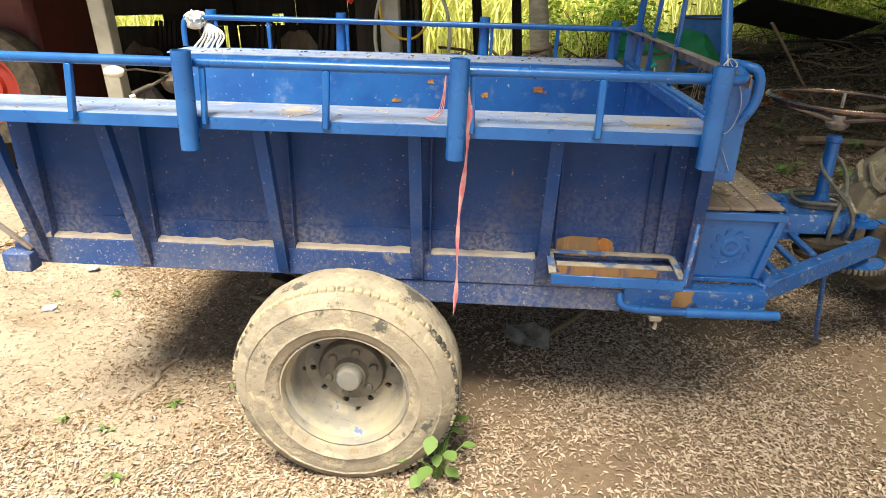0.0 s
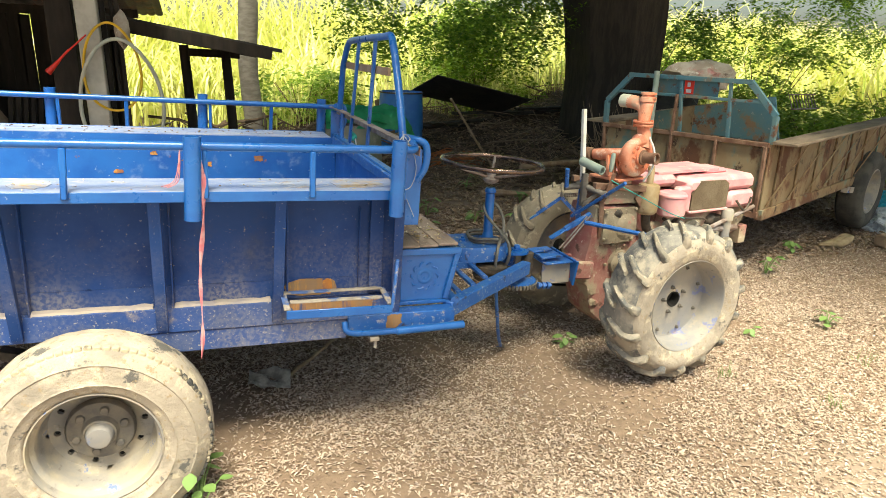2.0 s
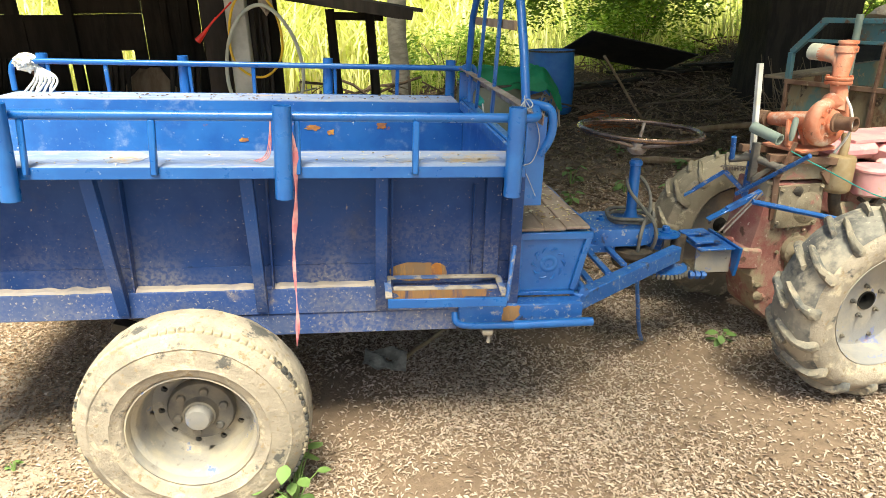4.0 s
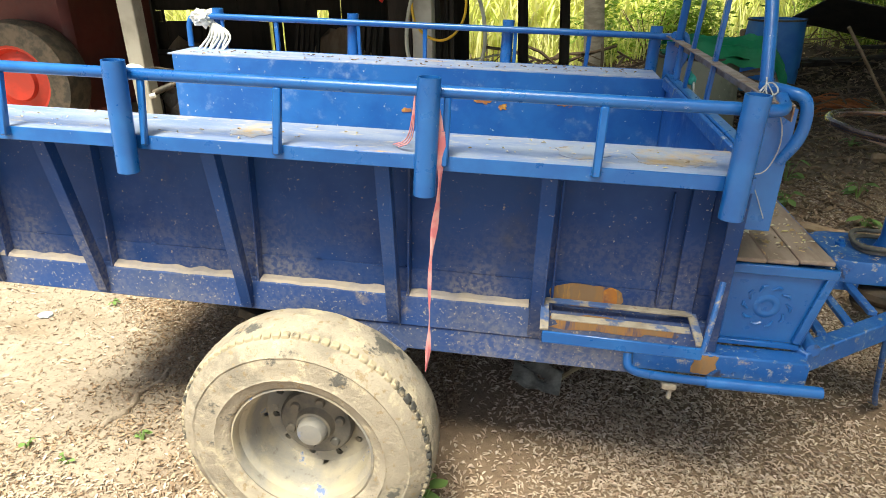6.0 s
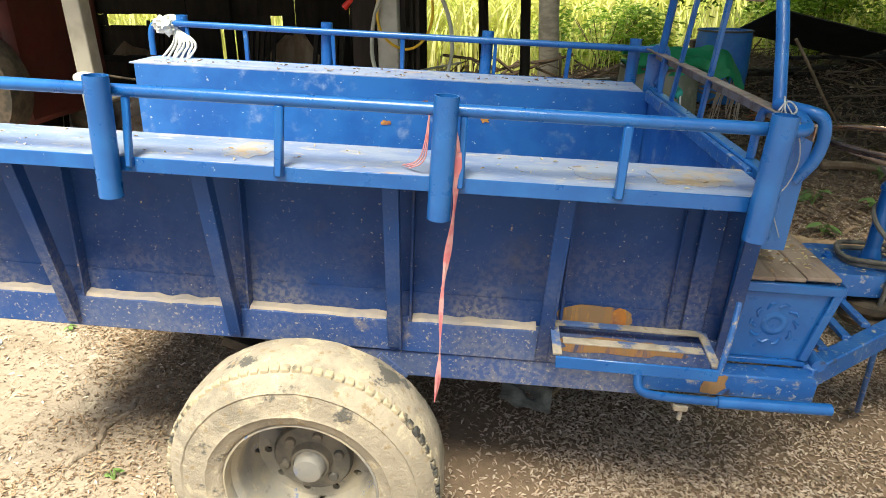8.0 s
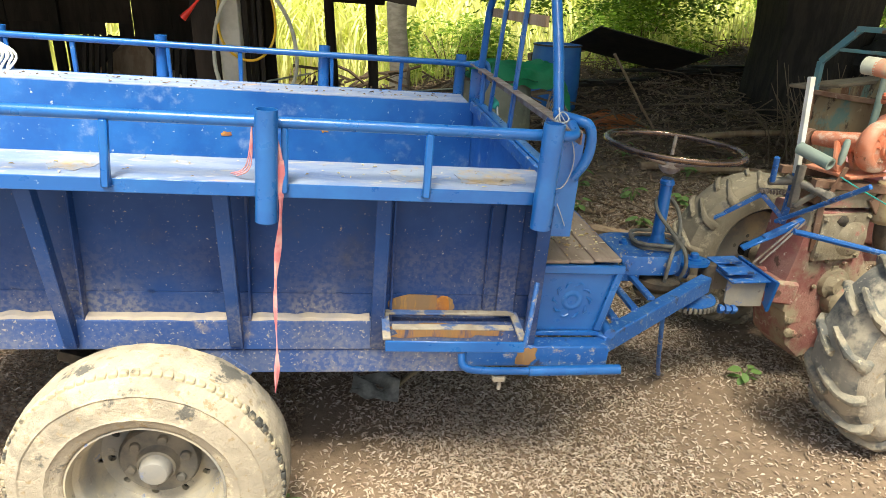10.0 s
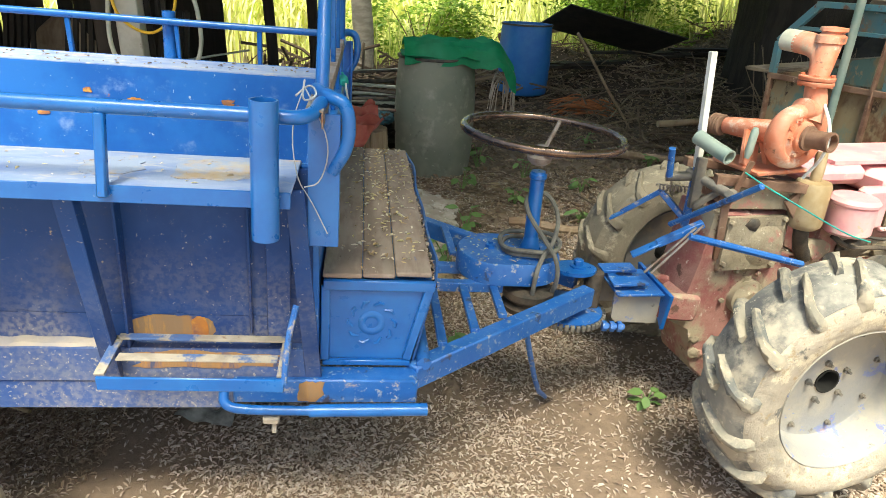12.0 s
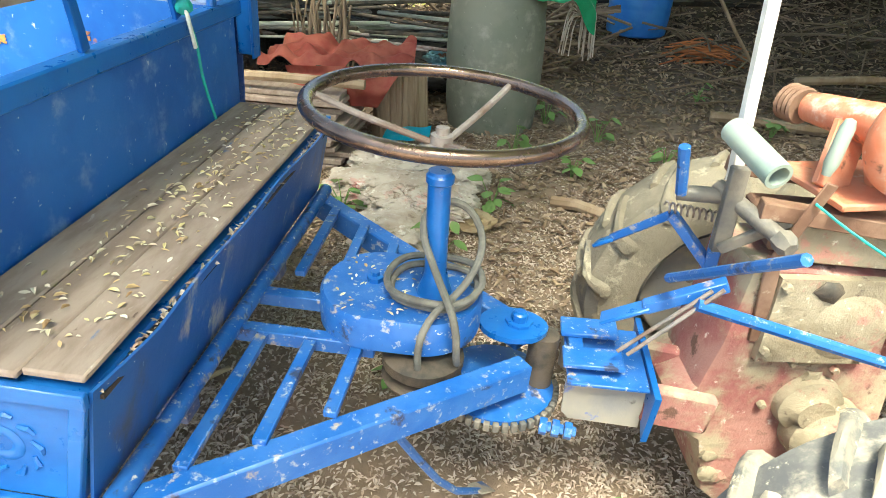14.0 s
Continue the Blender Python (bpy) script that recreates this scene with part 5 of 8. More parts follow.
LEAN[0][2], LEAN[1][2] = 0.30, 0.30          # the outlet leans away from the volute
RISER = Matrix.Translation((2.346, 2.558, 1.157)) @ LEAN @ Matrix.Diagonal((0.86, 0.86, 0.95, 1)) @ Matrix.Translation((-2.357, -2.547, -1.147))
pm = facing(P, (0.1, -1, 0.05))
bm = bmesh.new()
rings = []
for i in range(60):
    a = 2 * math.pi * i / 60 + math.pi / 2
    s = ((2 * math.pi * i / 60)) / (2 * math.pi)
    R, rr = 0.085 + 0.014 * s, 0.034 + 0.013 * s
    c, d = Vector((math.cos(a), 0, math.sin(a))), Vector((0, 1, 0))
    rings.append([bm.verts.new(P + c * (R + rr * 0.85 * math.cos(2 * math.pi * j / 14)) + d * rr * math.sin(2 * math.pi * j / 14)) for j in range(14)])
for i in range(60):
    for j in range(14):
        bm.faces.new((rings[i][j], rings[i][(j + 1) % 14], rings[(i + 1) % 60][(j + 1) % 14], rings[(i + 1) % 60][j]))
lathe(bm, [(0.10, 0.020), (0.082, 0.030), (0.058, 0.034), (0.056, 0.046), (0.050, 0.050), (0.04, 0.050), (0, 0.05)], pm, 36)
lathe(bm, [(0.10, -0.025), (0.06, -0.04), (0.05, -0.06), (0.0, -0.06)], pm, 36)
bm.transform(PUMP)
pump = part("water_pump", bm, ORANGE, tractor, "faded orange cast iron pump volute")
bm = bmesh.new()
tube(bm, rounded([(2.338, 2.53, 1.045), (2.352, 2.542, 1.09), (2.346, 2.556, 1.150)], 2), [0.036, 0.033, 0.028], 18)
part("pump_neck", bm, ORANGE, pump)
bm = bmesh.new()
for k, z in enumerate((1.138, 1.153)):
    lathe(bm, [(0.03, 0), (0.056, 0), (0.058, 0.003), (0.058, 0.010), (0.056, 0.012), (0.03, 0.012)], Matrix.Translation((2.357, 2.547, z)), 24)
for i in range(4):
    a = i * math.pi / 2 + 0.6
    lathe(bm, [(0, 0), (0.008, 0), (0.008, 0.04), (0, 0.04)], Matrix.Translation((2.357 + 0.047 * math.cos(a), 2.547 + 0.047 * math.sin(a), 1.132)), 6)
bm.transform(FLANGE)
part("flange", bm, ORANGE, pump)
bm = bmesh.new()
tube(bm, [(2.357, 2.547, 1.16), (2.362, 2.552, 1.21), (2.366, 2.556, 1.262)], [0.034, 0.037, 0.040], 18)
tube(bm, rounded([(2.360, 2.552, 1.19), (2.358, 2.575, 1.235), (2.345, 2.62, 1.25), (2.335, 2.675, 1.252)], 2), 0.034, 18)
lathe(bm, [(0.038, 0), (0.047, 0.002), (0.047, 0.022), (0.036, 0.028), (0.036, 0.034), (0.044, 0.036), (0.044, 0.046), (0, 0.05)], Matrix.Translation((2.366, 2.556, 1.258)), 20)
bm.transform(RISER)
part("elbow", bm, ORANGE, pump, "orange tee elbow with a rusty cap")
bm = bmesh.new()
socket(bm, (2.337, 2.665, 1.252), (2.325, 2.735, 1.253), 0.034, 0.005)
bm.transform(RISER)
part("outlet_stub", bm, PALE_HOSE, pump, "pale plastic outlet stub")
bm = bmesh.new()
lathe(bm, [(0.040, 0.048), (0.046, 0.048), (0.046, 0.06), (0.034, 0.062), (0.033, 0.12), (0.036, 0.125), (0.036, 0.14), (0.028, 0.14), (0.028, 0.06)], pm, 24)
bm.transform(PUMP)
part("inlet", bm, RUSTY, pump, "rusty pump inlet")
for i in range(6):
    bm = bmesh.new()
    a = i * math.pi / 3
    lathe(bm, [(0, 0.044), (0.007, 0.044), (0.007, 0.03), (0, 0.03)], pm @ Matrix.Translation((0.072 * math.cos(a), 0.072 * math.sin(a), 0)), 6)
    bm.transform(PUMP)
    part("cover_bolt", bm, ORANGE, pump)
bm = bmesh.new()
tube(bm, [(2.295, 2.57, 1.0), (2.265, 2.79, 0.982)], [0.050, 0.034], 16)
bar(bm, (2.20, 2.60, 0.865), (2.26, 2.66, 0.98), 0.09, 0.014, (0, 1, 0))
bar(bm, (2.33, 2.60, 0.865), (2.30, 2.63, 0.98), 0.07, 0.02, (0, 1, 0))
cuboid(bm, (2.17, 2.52, 0.855), (2.42, 2.74, 0.872), 0.004)
bm.transform(PUMP)
part("pump_bracket", bm, ORANGE, pump, "orange pump pedestal")
bm = bmesh.new()
for k in range(4):
    lathe(bm, [(0, 0), (0.040, 0), (0.044, 0.006), (0.036, 0.011), (0, 0.011)], facing((2.258 - 0.002 * k, 2.80 + 0.012 * k, 0.978), (-0.1, 1, 0)), 20)
bm.transform(PUMP)
part("pump_pulley", bm, RUSTY, pump)
for k in range(3):
    bm = bmesh.new()
    cuboid(bm, (-0.009, -0.012, 0.0), (0.009, 0.012, 0.004), 0.0015, pm @ Matrix.Rotation(radians(62 - 27 * k), 4, "Z") @ Matrix.Translation((0.0, 0.079, 0.030)))
    bm.transform(PUMP)
    part("raised_mark", bm, ORANGE, pump)

# silencer
bm = bmesh.new()
tube(bm, rounded([(2.43, 2.56, 0.95), (2.428, 2.55, 0.90), (2.425, 2.55, 0.855)], 1), 0.018, 10)
lathe(bm, [(0, 0), (0.04, 0.0), (0.052, 0.012), (0.054, 0.02), (0.054, 0.142), (0.050, 0.152), (0.02, 0.156), (0, 0.156)], Matrix.Translation((2.425, 2.550, 0.705)), 28)
part("silencer", bm, BRASS, tractor, "discoloured brass silencer can")
bm = bmesh.new()
tube(bm, rounded([(2.425, 2.55, 0.71), (2.44, 2.56, 0.64), (2.50, 2.60, 0.58)], 2), 0.024, 12)
part("exhaust_bend", bm, GREASY, tractor)

# engine: flat diesel with radiator hopper, tank and flywheel side
ENGINE = Matrix.Translation((0.368, -0.018, 1.483)) @ Matrix.Diagonal((1.048, 1.048, 1.048, 1)) @ Matrix.Translation((-0.358, 0.031, -1.483))
ENGINE = Matrix.Translation((2.48, 2.57, 0)) @ Matrix.Rotation(radians(7), 4, "Z") @ Matrix.Diagonal((1.10, 1, 1, 1)) @ Matrix.Translation((-2.48, -2.57, 0)) @ ENGINE
bm = bmesh.new()
rows = []
shape = ((2.40, 0.605), (3.02, 0.595), (3.05, 0.64), (3.045, 0.80), (3.0, 0.82), (2.43, 0.80))
for y, k in ((2.47, 0.98), (2.48, 1), (2.76, 1), (2.77, 0.98)):
    rows.append([bm.verts.new((2.7 + (x - 2.7) * k, y, 0.7 + (z - 0.7) * k)) for x, z in shape])
for a, b in zip(rows, rows[1:]):
    for j in range(len(a)):
        bm.faces.new((a[j], a[(j + 1) % len(a)], b[(j + 1) % len(a)], b[j]))
bm.faces.new(rows[0][::-1])
bm.faces.new(rows[-1])
bmesh.ops.bevel(bm, geom=list(bm.edges), offset=0.012, segments=2, affect="EDGES")
bm.transform(ENGINE)
engine = part("engine_block", bm, PINK_MUD, tractor, "pink diesel engine block under grime")
bm = bmesh.new()
for lo_, hi_ in (((2.375, 2.50, 0.842), (2.575, 2.77, 0.905)), ((2.58, 2.43, 0.812), (3.04, 2.78, 0.892))):
    cuboid(bm, lo_, hi_, 0.022)
bmesh.ops.recalc_face_normals(bm, faces=bm.faces)
bm.transform(ENGINE)
part("fuel_tank", bm, PINK, tractor, "faded pink fuel tank and cowl")
bm = bmesh.new()
lathe(bm, [(0, 0), (0.062, 0), (0.072, 0.010), (0.072, 0.100), (0.076, 0.104), (0.076, 0.112), (0.066, 0.124), (0, 0.13)], Matrix.Translation((2.585, 2.555, 0.685)), 28)
part("air_cleaner", bm, PINK, tractor, "round pink air cleaner")
bm = bmesh.new()
cuboid(bm, (2.51, 2.42, 0.72), (2.60, 2.47, 0.855), 0.012)
cuboid(bm, (2.86, 2.425, 0.715), (3.045, 2.47, 0.81), 0.02)
cuboid(bm, (2.60, 2.425, 0.71), (2.86, 2.445, 0.725), 0.004)
bm.transform(ENGINE)
part("cowl_panel", bm, PINK, tractor)
bm = bmesh.new()
slab(bm, [(2.605, 2.427, 0.728), (2.845, 2.427, 0.728), (2.845, 2.427, 0.855), (2.815, 2.427, 0.875), (2.655, 2.427, 0.878), (2.605, 2.427, 0.81)], (0, 0.014, 0))
bm.transform(ENGINE)
part("radiator_mesh", bm, MESH_DARK, tractor, "olive brown radiator mesh panel")
bm = bmesh.new()
cuboid(bm, (2.46, 2.52, 0.906), (2.86, 2.74, 0.918), 0.006)
cuboid(bm, (2.78, 2.52, 0.893), (2.92, 2.70, 0.908), 0.006)
bm.transform(ENGINE)
part("top_tray", bm, PINK, tractor, "flat pink lid on the cowl")
for pts, r in (([(2.90, 2.415, 0.76), (2.93, 2.405, 0.72), (2.96, 2.41, 0.70), (3.0, 2.42, 0.72), (3.01, 2.42, 0.77)], 0.006),
               ([(2.45, 2.44, 0.70), (2.5, 2.42, 0.66), (2.62, 2.42, 0.66), (2.7, 2.44, 0.63)], 0.008), ([(2.52, 2.44, 0.71), (2.58, 2.41, 0.69), (2.68, 2.42, 0.69), (2.74, 2.44, 0.66)], 0.005)):
    bm = bmesh.new()
    tube(bm, rounded(pts, 2), r, 8)
    bm.transform(ENGINE)
    part("fuel_pipe", bm, GREASY, tractor)
bm = bmesh.new()
tube(bm, [(2.86, 2.42, 0.70), (2.86, 2.42, 0.52)], [0.026, 0.022], 14)
lathe(bm, [(0, 0), (0.03, 0), (0.03, 0.05), (0.024, 0.06), (0, 0.06)], Matrix.Translation((2.86, 2.42, 0.655)), 16)
bm.transform(ENGINE)
part("filter_bowl", bm, RIM_GREY, tractor, "dusty grey fuel filter")
bm = bmesh.new()
tube(bm, [(2.62, 2.40, 0.60), (3.04, 2.42, 0.715)], 0.011, 8)
tube(bm, [(2.70, 2.42, 0.62), (2.95, 2.44, 0.60)], 0.02, 8)
bm.transform(ENGINE)
part("engine_stay", bm, OLD_IRON, tractor)
bm = bmesh.new()
bar(bm, (2.30, 2.52, 0.58), (3.05, 2.52, 0.575), 0.05, 0.05)
bar(bm, (2.30, 2.72, 0.58), (3.05, 2.72, 0.575), 0.05, 0.05)
bar(bm, (3.03, 2.45, 0.55), (3.03, 2.80, 0.55), 0.05, 0.10)
bm.transform(ENGINE)
part("engine_bearer", bm, PINK_MUD, tractor)
bm = bmesh.new()
lathe(bm, [(0, 0), (0.16, 0), (0.17, 0.02), (0.17, 0.07), (0.15, 0.08), (0, 0.08)], facing((2.62, 2.78, 0.70), (0, 1, 0)), 32)
bm.transform(ENGINE)
part("flywheel", bm, GREASY, tractor)
for k in range(5):
    bm = bmesh.new()
    lump(bm, (2.42 + 0.13 * k, 2.47, 0.64 + 0.02 * math.sin(k * 3)), (0.05, 0.035, 0.04), 0.45, 3, 2, k * 2.0)
    bm.transform(ENGINE)
    part("engine_fitting", bm, GREASY if k % 2 else MUD_CAST, tractor)
bm = bmesh.new()
tube(bm, rounded([(2.15, 2.49, 0.90), (2.20, 2.46, 0.87), (2.30, 2.43, 0.82), (2.48, 2.43, 0.73), (2.60, 2.46, 0.69)], 2), 0.0025, 6)
part("green_string", bm, TEAL_CORD, tractor, "taut green string")
bm = bmesh.new()
tube(bm, rounded([(2.36, 2.515, 1.10), (2.352, 2.450, 1.045), (2.345, 2.435, 0.97), (2.325, 2.475, 0.89)], 2), 0.005, 6)
part("pump_rag", bm, WHITE_CORD, tractor, "white strip of cloth over the pump")


# ---- the rusty trailer behind the tractor ----
rusty = root("rusty_trailer", (0, 0, 0), "rusted farm trailer with faded turquoise paint", "farm trailer", turn=pose(3.83, 3.13, 0.0, 0, -1.6, 21))
W2, L2 = 1.30, 3.1
bm = bmesh.new()
cuboid(bm, (0, 0.012, 0.46), (0.01, W2 - 0.012, 0.95), 0.001)
part("front_panel", bm, RUST_PANEL, rusty, "rusted front panel")
bm = bmesh.new()
for y in (0.02, 0.36, 0.70, W2 - 0.02):
    bar(bm, (-0.012, y, 0.46), (-0.012, y, 0.95), 0.03, 0.02, (0, 1, 0))
bar(bm, (-0.014, 0, 0.945), (-0.014, W2, 0.945), 0.022, 0.03)
bar(bm, (-0.014, 0, 0.47), (-0.014, W2, 0.47), 0.022, 0.04)
part("front_frame", bm, RUSTY, rusty)
for k, y in enumerate((0.0, W2)):
    s = -1 if k == 0 else 1
    bm = bmesh.new()
    cuboid(bm, (0.002, y - 0.005, 0.50), (L2, y + 0.005, 0.95), 0.001)
    part("side_panel", bm, RUST_PANEL, rusty, "rusted side panel with faded paint")
    bm = bmesh.new()
    cuboid(bm, (0, min(y, y + s * 0.17), 0.951), (L2, max(y, y + s * 0.17), 0.972), 0.004)
    part("side_ledge", bm, OLD_LEDGE, rusty, "weathered timber ledge")
    for i in range(9):
        x = 0.16 + i * 0.35
        bm = bmesh.new()
        bar(bm, (x + 0.10, y + s * 0.15, 0.95), (x - 0.10, y + s * 0.012, 0.52), 0.022, 0.006, (0, 1, 0.2))
        part("side_rib", bm, RUST_PANEL, rusty)
        bm = bmesh.new()
        bar(bm, (x, y + s * 0.012, 0.50), (x, y + s * 0.012, 0.95), 0.02, 0.012, (0, 1, 0))
        part("side_upright", bm, RUST_PANEL, rusty)
    bm = bmesh.new()
    bar(bm, (0, y, 0.47), (L2, y, 0.47), 0.05, 0.07)
    part("side_beam", bm, RUST_PANEL, rusty)
    bm = bmesh.new()
    bar(bm, (0.02, y, 0.95), (0.02, y, 1.13), 0.04, 0.03, (0, 1, 0))
    bar(bm, (0.02, y, 1.13), (0.02, y - s * 0.20, 1.335), 0.04, 0.03, (1, 0, 0))
    part("head_post", bm, TURQ, rusty)
bm = bmesh.new()
bar(bm, (0.02, 0.18, 1.335), (0.02, W2 - 0.18, 1.335), 0.035, 0.03)
bar(bm, (0.02, 0.10, 1.21), (0.02, W2 - 0.10, 1.21), 0.02, 0.02)
for y in (0.30, 0.66):
    bar(bm, (0.02, y, 0.95), (0.02, y + 0.03, 1.33), 0.022, 0.022, (0, 1, 0))
part("head_frame", bm, TURQ, rusty)
bm = bmesh.new()
cuboid(bm, (0.036, 0.42, 1.215), (0.044, 0.90, 1.325), 0.001)
sign = part("sign_plate", bm, TURQ, rusty, "turquoise plate with a faded sticker")
bm = bmesh.new()
cuboid(bm, (0.030, 0.60, 1.225), (0.0355, 0.67, 1.320), 0)
part("sticker", bm, RED_PLASTIC, sign, "faded red sticker")
bm = bmesh.new()
cuboid(bm, (0.0275, 0.615, 1.235), (0.0295, 0.655, 1.258), 0)
cuboid(bm, (0.0275, 0.625, 1.275), (0.0295, 0.648, 1.305), 0)
part("sticker", bm, WHITE_BAG, sign)
bm = bmesh.new()
slab(bm, [(0.45, 0.12, 0.90), (0.45, 0.80, 0.90), (0.45, 0.80, 1.10), (0.45, 0.60, 1.14), (0.45, 0.20, 1.22)], (0.012, 0, 0))
part("tool_panel", bm, TURQ, rusty, "turquoise sheet standing in the bed")
bm = bmesh.new()
slab(bm, [(0.44, 0.79, 0.90), (0.44, 1.18, 0.90), (0.44, 1.15, 1.02), (0.44, 0.79, 1.11)], (0.008, 0, 0))
part("tool_panel", bm, RUST_PANEL, rusty, "rusted sheet lapped over it")
bm = bmesh.new()
bar(bm, (-0.02, 0.70, 0.93), (0.0, 0.70, 1.22), 0.03, 0.014, (0, 1, 0))
part("head_bar", bm, RUSTY, rusty)
for k in range(2):
    bm = bmesh.new()
    bar(bm, (L2 - 0.02 - 0.07 * k, -0.15, 0.955), (L2 - 0.50 - 0.05 * k, -0.03, 0.50), 0.014, 0.014)
    part("tail_stay", bm, RUSTY, rusty)
bm = bmesh.new()
cuboid(bm, (0.012, 0.006, 0.50), (L2, W2 - 0.006, 0.515), 0)
part("bed_floor", bm, RUSTY, rusty)
for k, y in enumerate((-0.02, W2 + 0.02)):
    s = -1 if k == 0 else 1
    m = facing((2.10, y + s * 0.08, 0.345), (0, s, 0))
    bm = bmesh.new()
    lathe(bm, [(0.19, -0.17), (0.20, -0.01), (0.19, -0.004), (0.175, -0.03), (0.16, -0.09), (0.06, -0.07), (0, -0.06)], m, 32)
    rim = part("wheel", bm, RIM_MUD, rusty, "muddy steel rim")
    bm = bmesh.new()
    lathe(bm, [(0.19, -0.18), (0.25, -0.195), (0.31, -0.19), (0.34, -0.165), (0.346, -0.10), (0.34, -0.03), (0.315, -0.002), (0.27, 0.008), (0.21, 0.0), (0.195, -0.01)], m, 56)
    part("tyre", bm, RUBBER, rim, "black worn tyre")
bm = bmesh.new()
bar(bm, (2.02, 0.0, 0.345), (2.02, W2, 0.345), 0.06, 0.06)
bar(bm, (1.6, -0.02, 0.42), (2.02, -0.02, 0.36), 0.05, 0.05)
part("axle", bm, PALE_STEEL, rusty)

bm = bmesh.new()
tube(bm, [(-0.052, 0.862, 0.45), (-0.050, 0.858, 0.95), (-0.050, 0.852, 1.375)], 0.021, 12)
part("upright_pipe", bm, PVC, rusty, "grey-green pipe standing against the front panel")

# things lying in and on it
bm = bmesh.new()
lump(bm, (4.05, 4.15, 1.33), (0.30, 0.20, 0.12), 0.35, 2.5, 3, 4)
thing("sack", bm, SACK, "dirty white sack slumped on the trailer head", "sack")
bm = bmesh.new()
for i in range(9):
    bar(bm, (5.55 + 0.05 * i, 4.55 + 0.01 * i, 1.04), (5.70 + 0.05 * i, 4.75 + 0.01 * i, 1.16), 0.008, 0.008)
bar(bm, (5.53, 4.54, 1.04), (6.0, 4.64, 1.04), 0.012, 0.012)
bar(bm, (5.68, 4.74, 1.16), (6.15, 4.84, 1.16), 0.012, 0.012)
thing("wire_crate_lid", bm, OLD_IRON, "grey slatted crate lid leaning on the ledge", "crate")

# ---- shed on the far side ----
shed = root("open_shed", (-2.5, 6.0, 0.0), "open timber shed with a tin roof and concrete posts", "shed")
for x0, x1, y, z1, mt, lean in ((-0.365, -0.235, 4.90, 2.2, CONCRETE, 0.05), (-2.20, -2.09, 4.60, 2.2, CONCRETE, 0.06), (-0.58, -0.42, 5.15, 2.1, DARK_WOOD, 0.03), (-4.4, -4.28, 4.7, 2.2, CONCRETE, 0.0)):
    bm = bmesh.new()
    bar(bm, ((x0 + x1) / 2, y, -0.02), ((x0 + x1) / 2 - lean * 0.6, y, z1), x1 - x0, x1 - x0, (0, 1, 0), 0.006)
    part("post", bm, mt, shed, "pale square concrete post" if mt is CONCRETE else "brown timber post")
bm = bmesh.new()
bar(bm, (-0.22, 4.95, 0.0), (-0.24, 4.95, 2.1), 0.03, 0.03, (0, 1, 0))
bar(bm, (-0.17, 4.98, 0.0), (-0.19, 4.98, 1.9), 0.02, 0.02, (0, 1, 0))
bar(bm, (-0.13, 4.96, 0.3), (-0.15, 4.96, 1.75), 0.025, 0.015, (0, 1, 0))
part("batten", bm, DARK_WOOD, shed)
for i in range(12):
    # tin roof in overlapping sheets; the unseen eave is lengthened to shade the inside
    bm = bmesh.new()
    x0 = -7.2 + i * 0.60
    pr = []
    for j in range(25):
        x = x0 + 0.64 * j / 24
        dz = 0.009 * math.cos(2 * math.pi * j / 24 * 8)
        pr.append((bm.verts.new((x, 3.80, 2.257 + dz + 0.004 * (i % 2))), bm.verts.new((x, 8.1, 1.70 + dz + 0.004 * (i % 2)))))
    fs = [bm.faces.new((pr[j][0], pr[j + 1][0], pr[j + 1][1], pr[j][1])) for j in range(24)]
    bmesh.ops.solidify(bm, geom=fs, thickness=0.003)
    part("roof_sheet", bm, TIN, shed)
bm = bmesh.new()
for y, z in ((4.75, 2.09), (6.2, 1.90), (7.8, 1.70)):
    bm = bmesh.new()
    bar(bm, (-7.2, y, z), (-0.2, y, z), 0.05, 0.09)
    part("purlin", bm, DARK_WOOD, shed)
rng = random.Random(5)
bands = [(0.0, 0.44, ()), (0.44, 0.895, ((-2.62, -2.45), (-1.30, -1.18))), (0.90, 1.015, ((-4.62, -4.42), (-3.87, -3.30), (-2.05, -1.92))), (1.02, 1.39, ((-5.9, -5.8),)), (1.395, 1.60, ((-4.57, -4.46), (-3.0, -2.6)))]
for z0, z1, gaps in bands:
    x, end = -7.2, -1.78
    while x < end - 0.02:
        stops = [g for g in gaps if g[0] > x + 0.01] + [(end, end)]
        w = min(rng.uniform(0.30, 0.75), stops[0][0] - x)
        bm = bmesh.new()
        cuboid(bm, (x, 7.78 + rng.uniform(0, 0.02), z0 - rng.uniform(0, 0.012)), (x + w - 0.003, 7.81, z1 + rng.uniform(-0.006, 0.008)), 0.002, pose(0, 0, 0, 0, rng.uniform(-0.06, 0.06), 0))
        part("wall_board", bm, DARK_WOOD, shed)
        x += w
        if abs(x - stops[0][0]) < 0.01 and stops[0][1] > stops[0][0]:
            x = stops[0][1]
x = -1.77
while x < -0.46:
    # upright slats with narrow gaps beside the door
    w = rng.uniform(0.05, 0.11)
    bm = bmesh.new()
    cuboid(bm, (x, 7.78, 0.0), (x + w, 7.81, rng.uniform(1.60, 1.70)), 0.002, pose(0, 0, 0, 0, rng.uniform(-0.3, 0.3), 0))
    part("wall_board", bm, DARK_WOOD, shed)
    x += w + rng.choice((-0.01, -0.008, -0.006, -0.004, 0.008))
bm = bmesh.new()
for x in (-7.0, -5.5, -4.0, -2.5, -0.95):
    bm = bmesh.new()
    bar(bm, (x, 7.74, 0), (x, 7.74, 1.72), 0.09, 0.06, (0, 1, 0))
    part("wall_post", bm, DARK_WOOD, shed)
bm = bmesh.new()
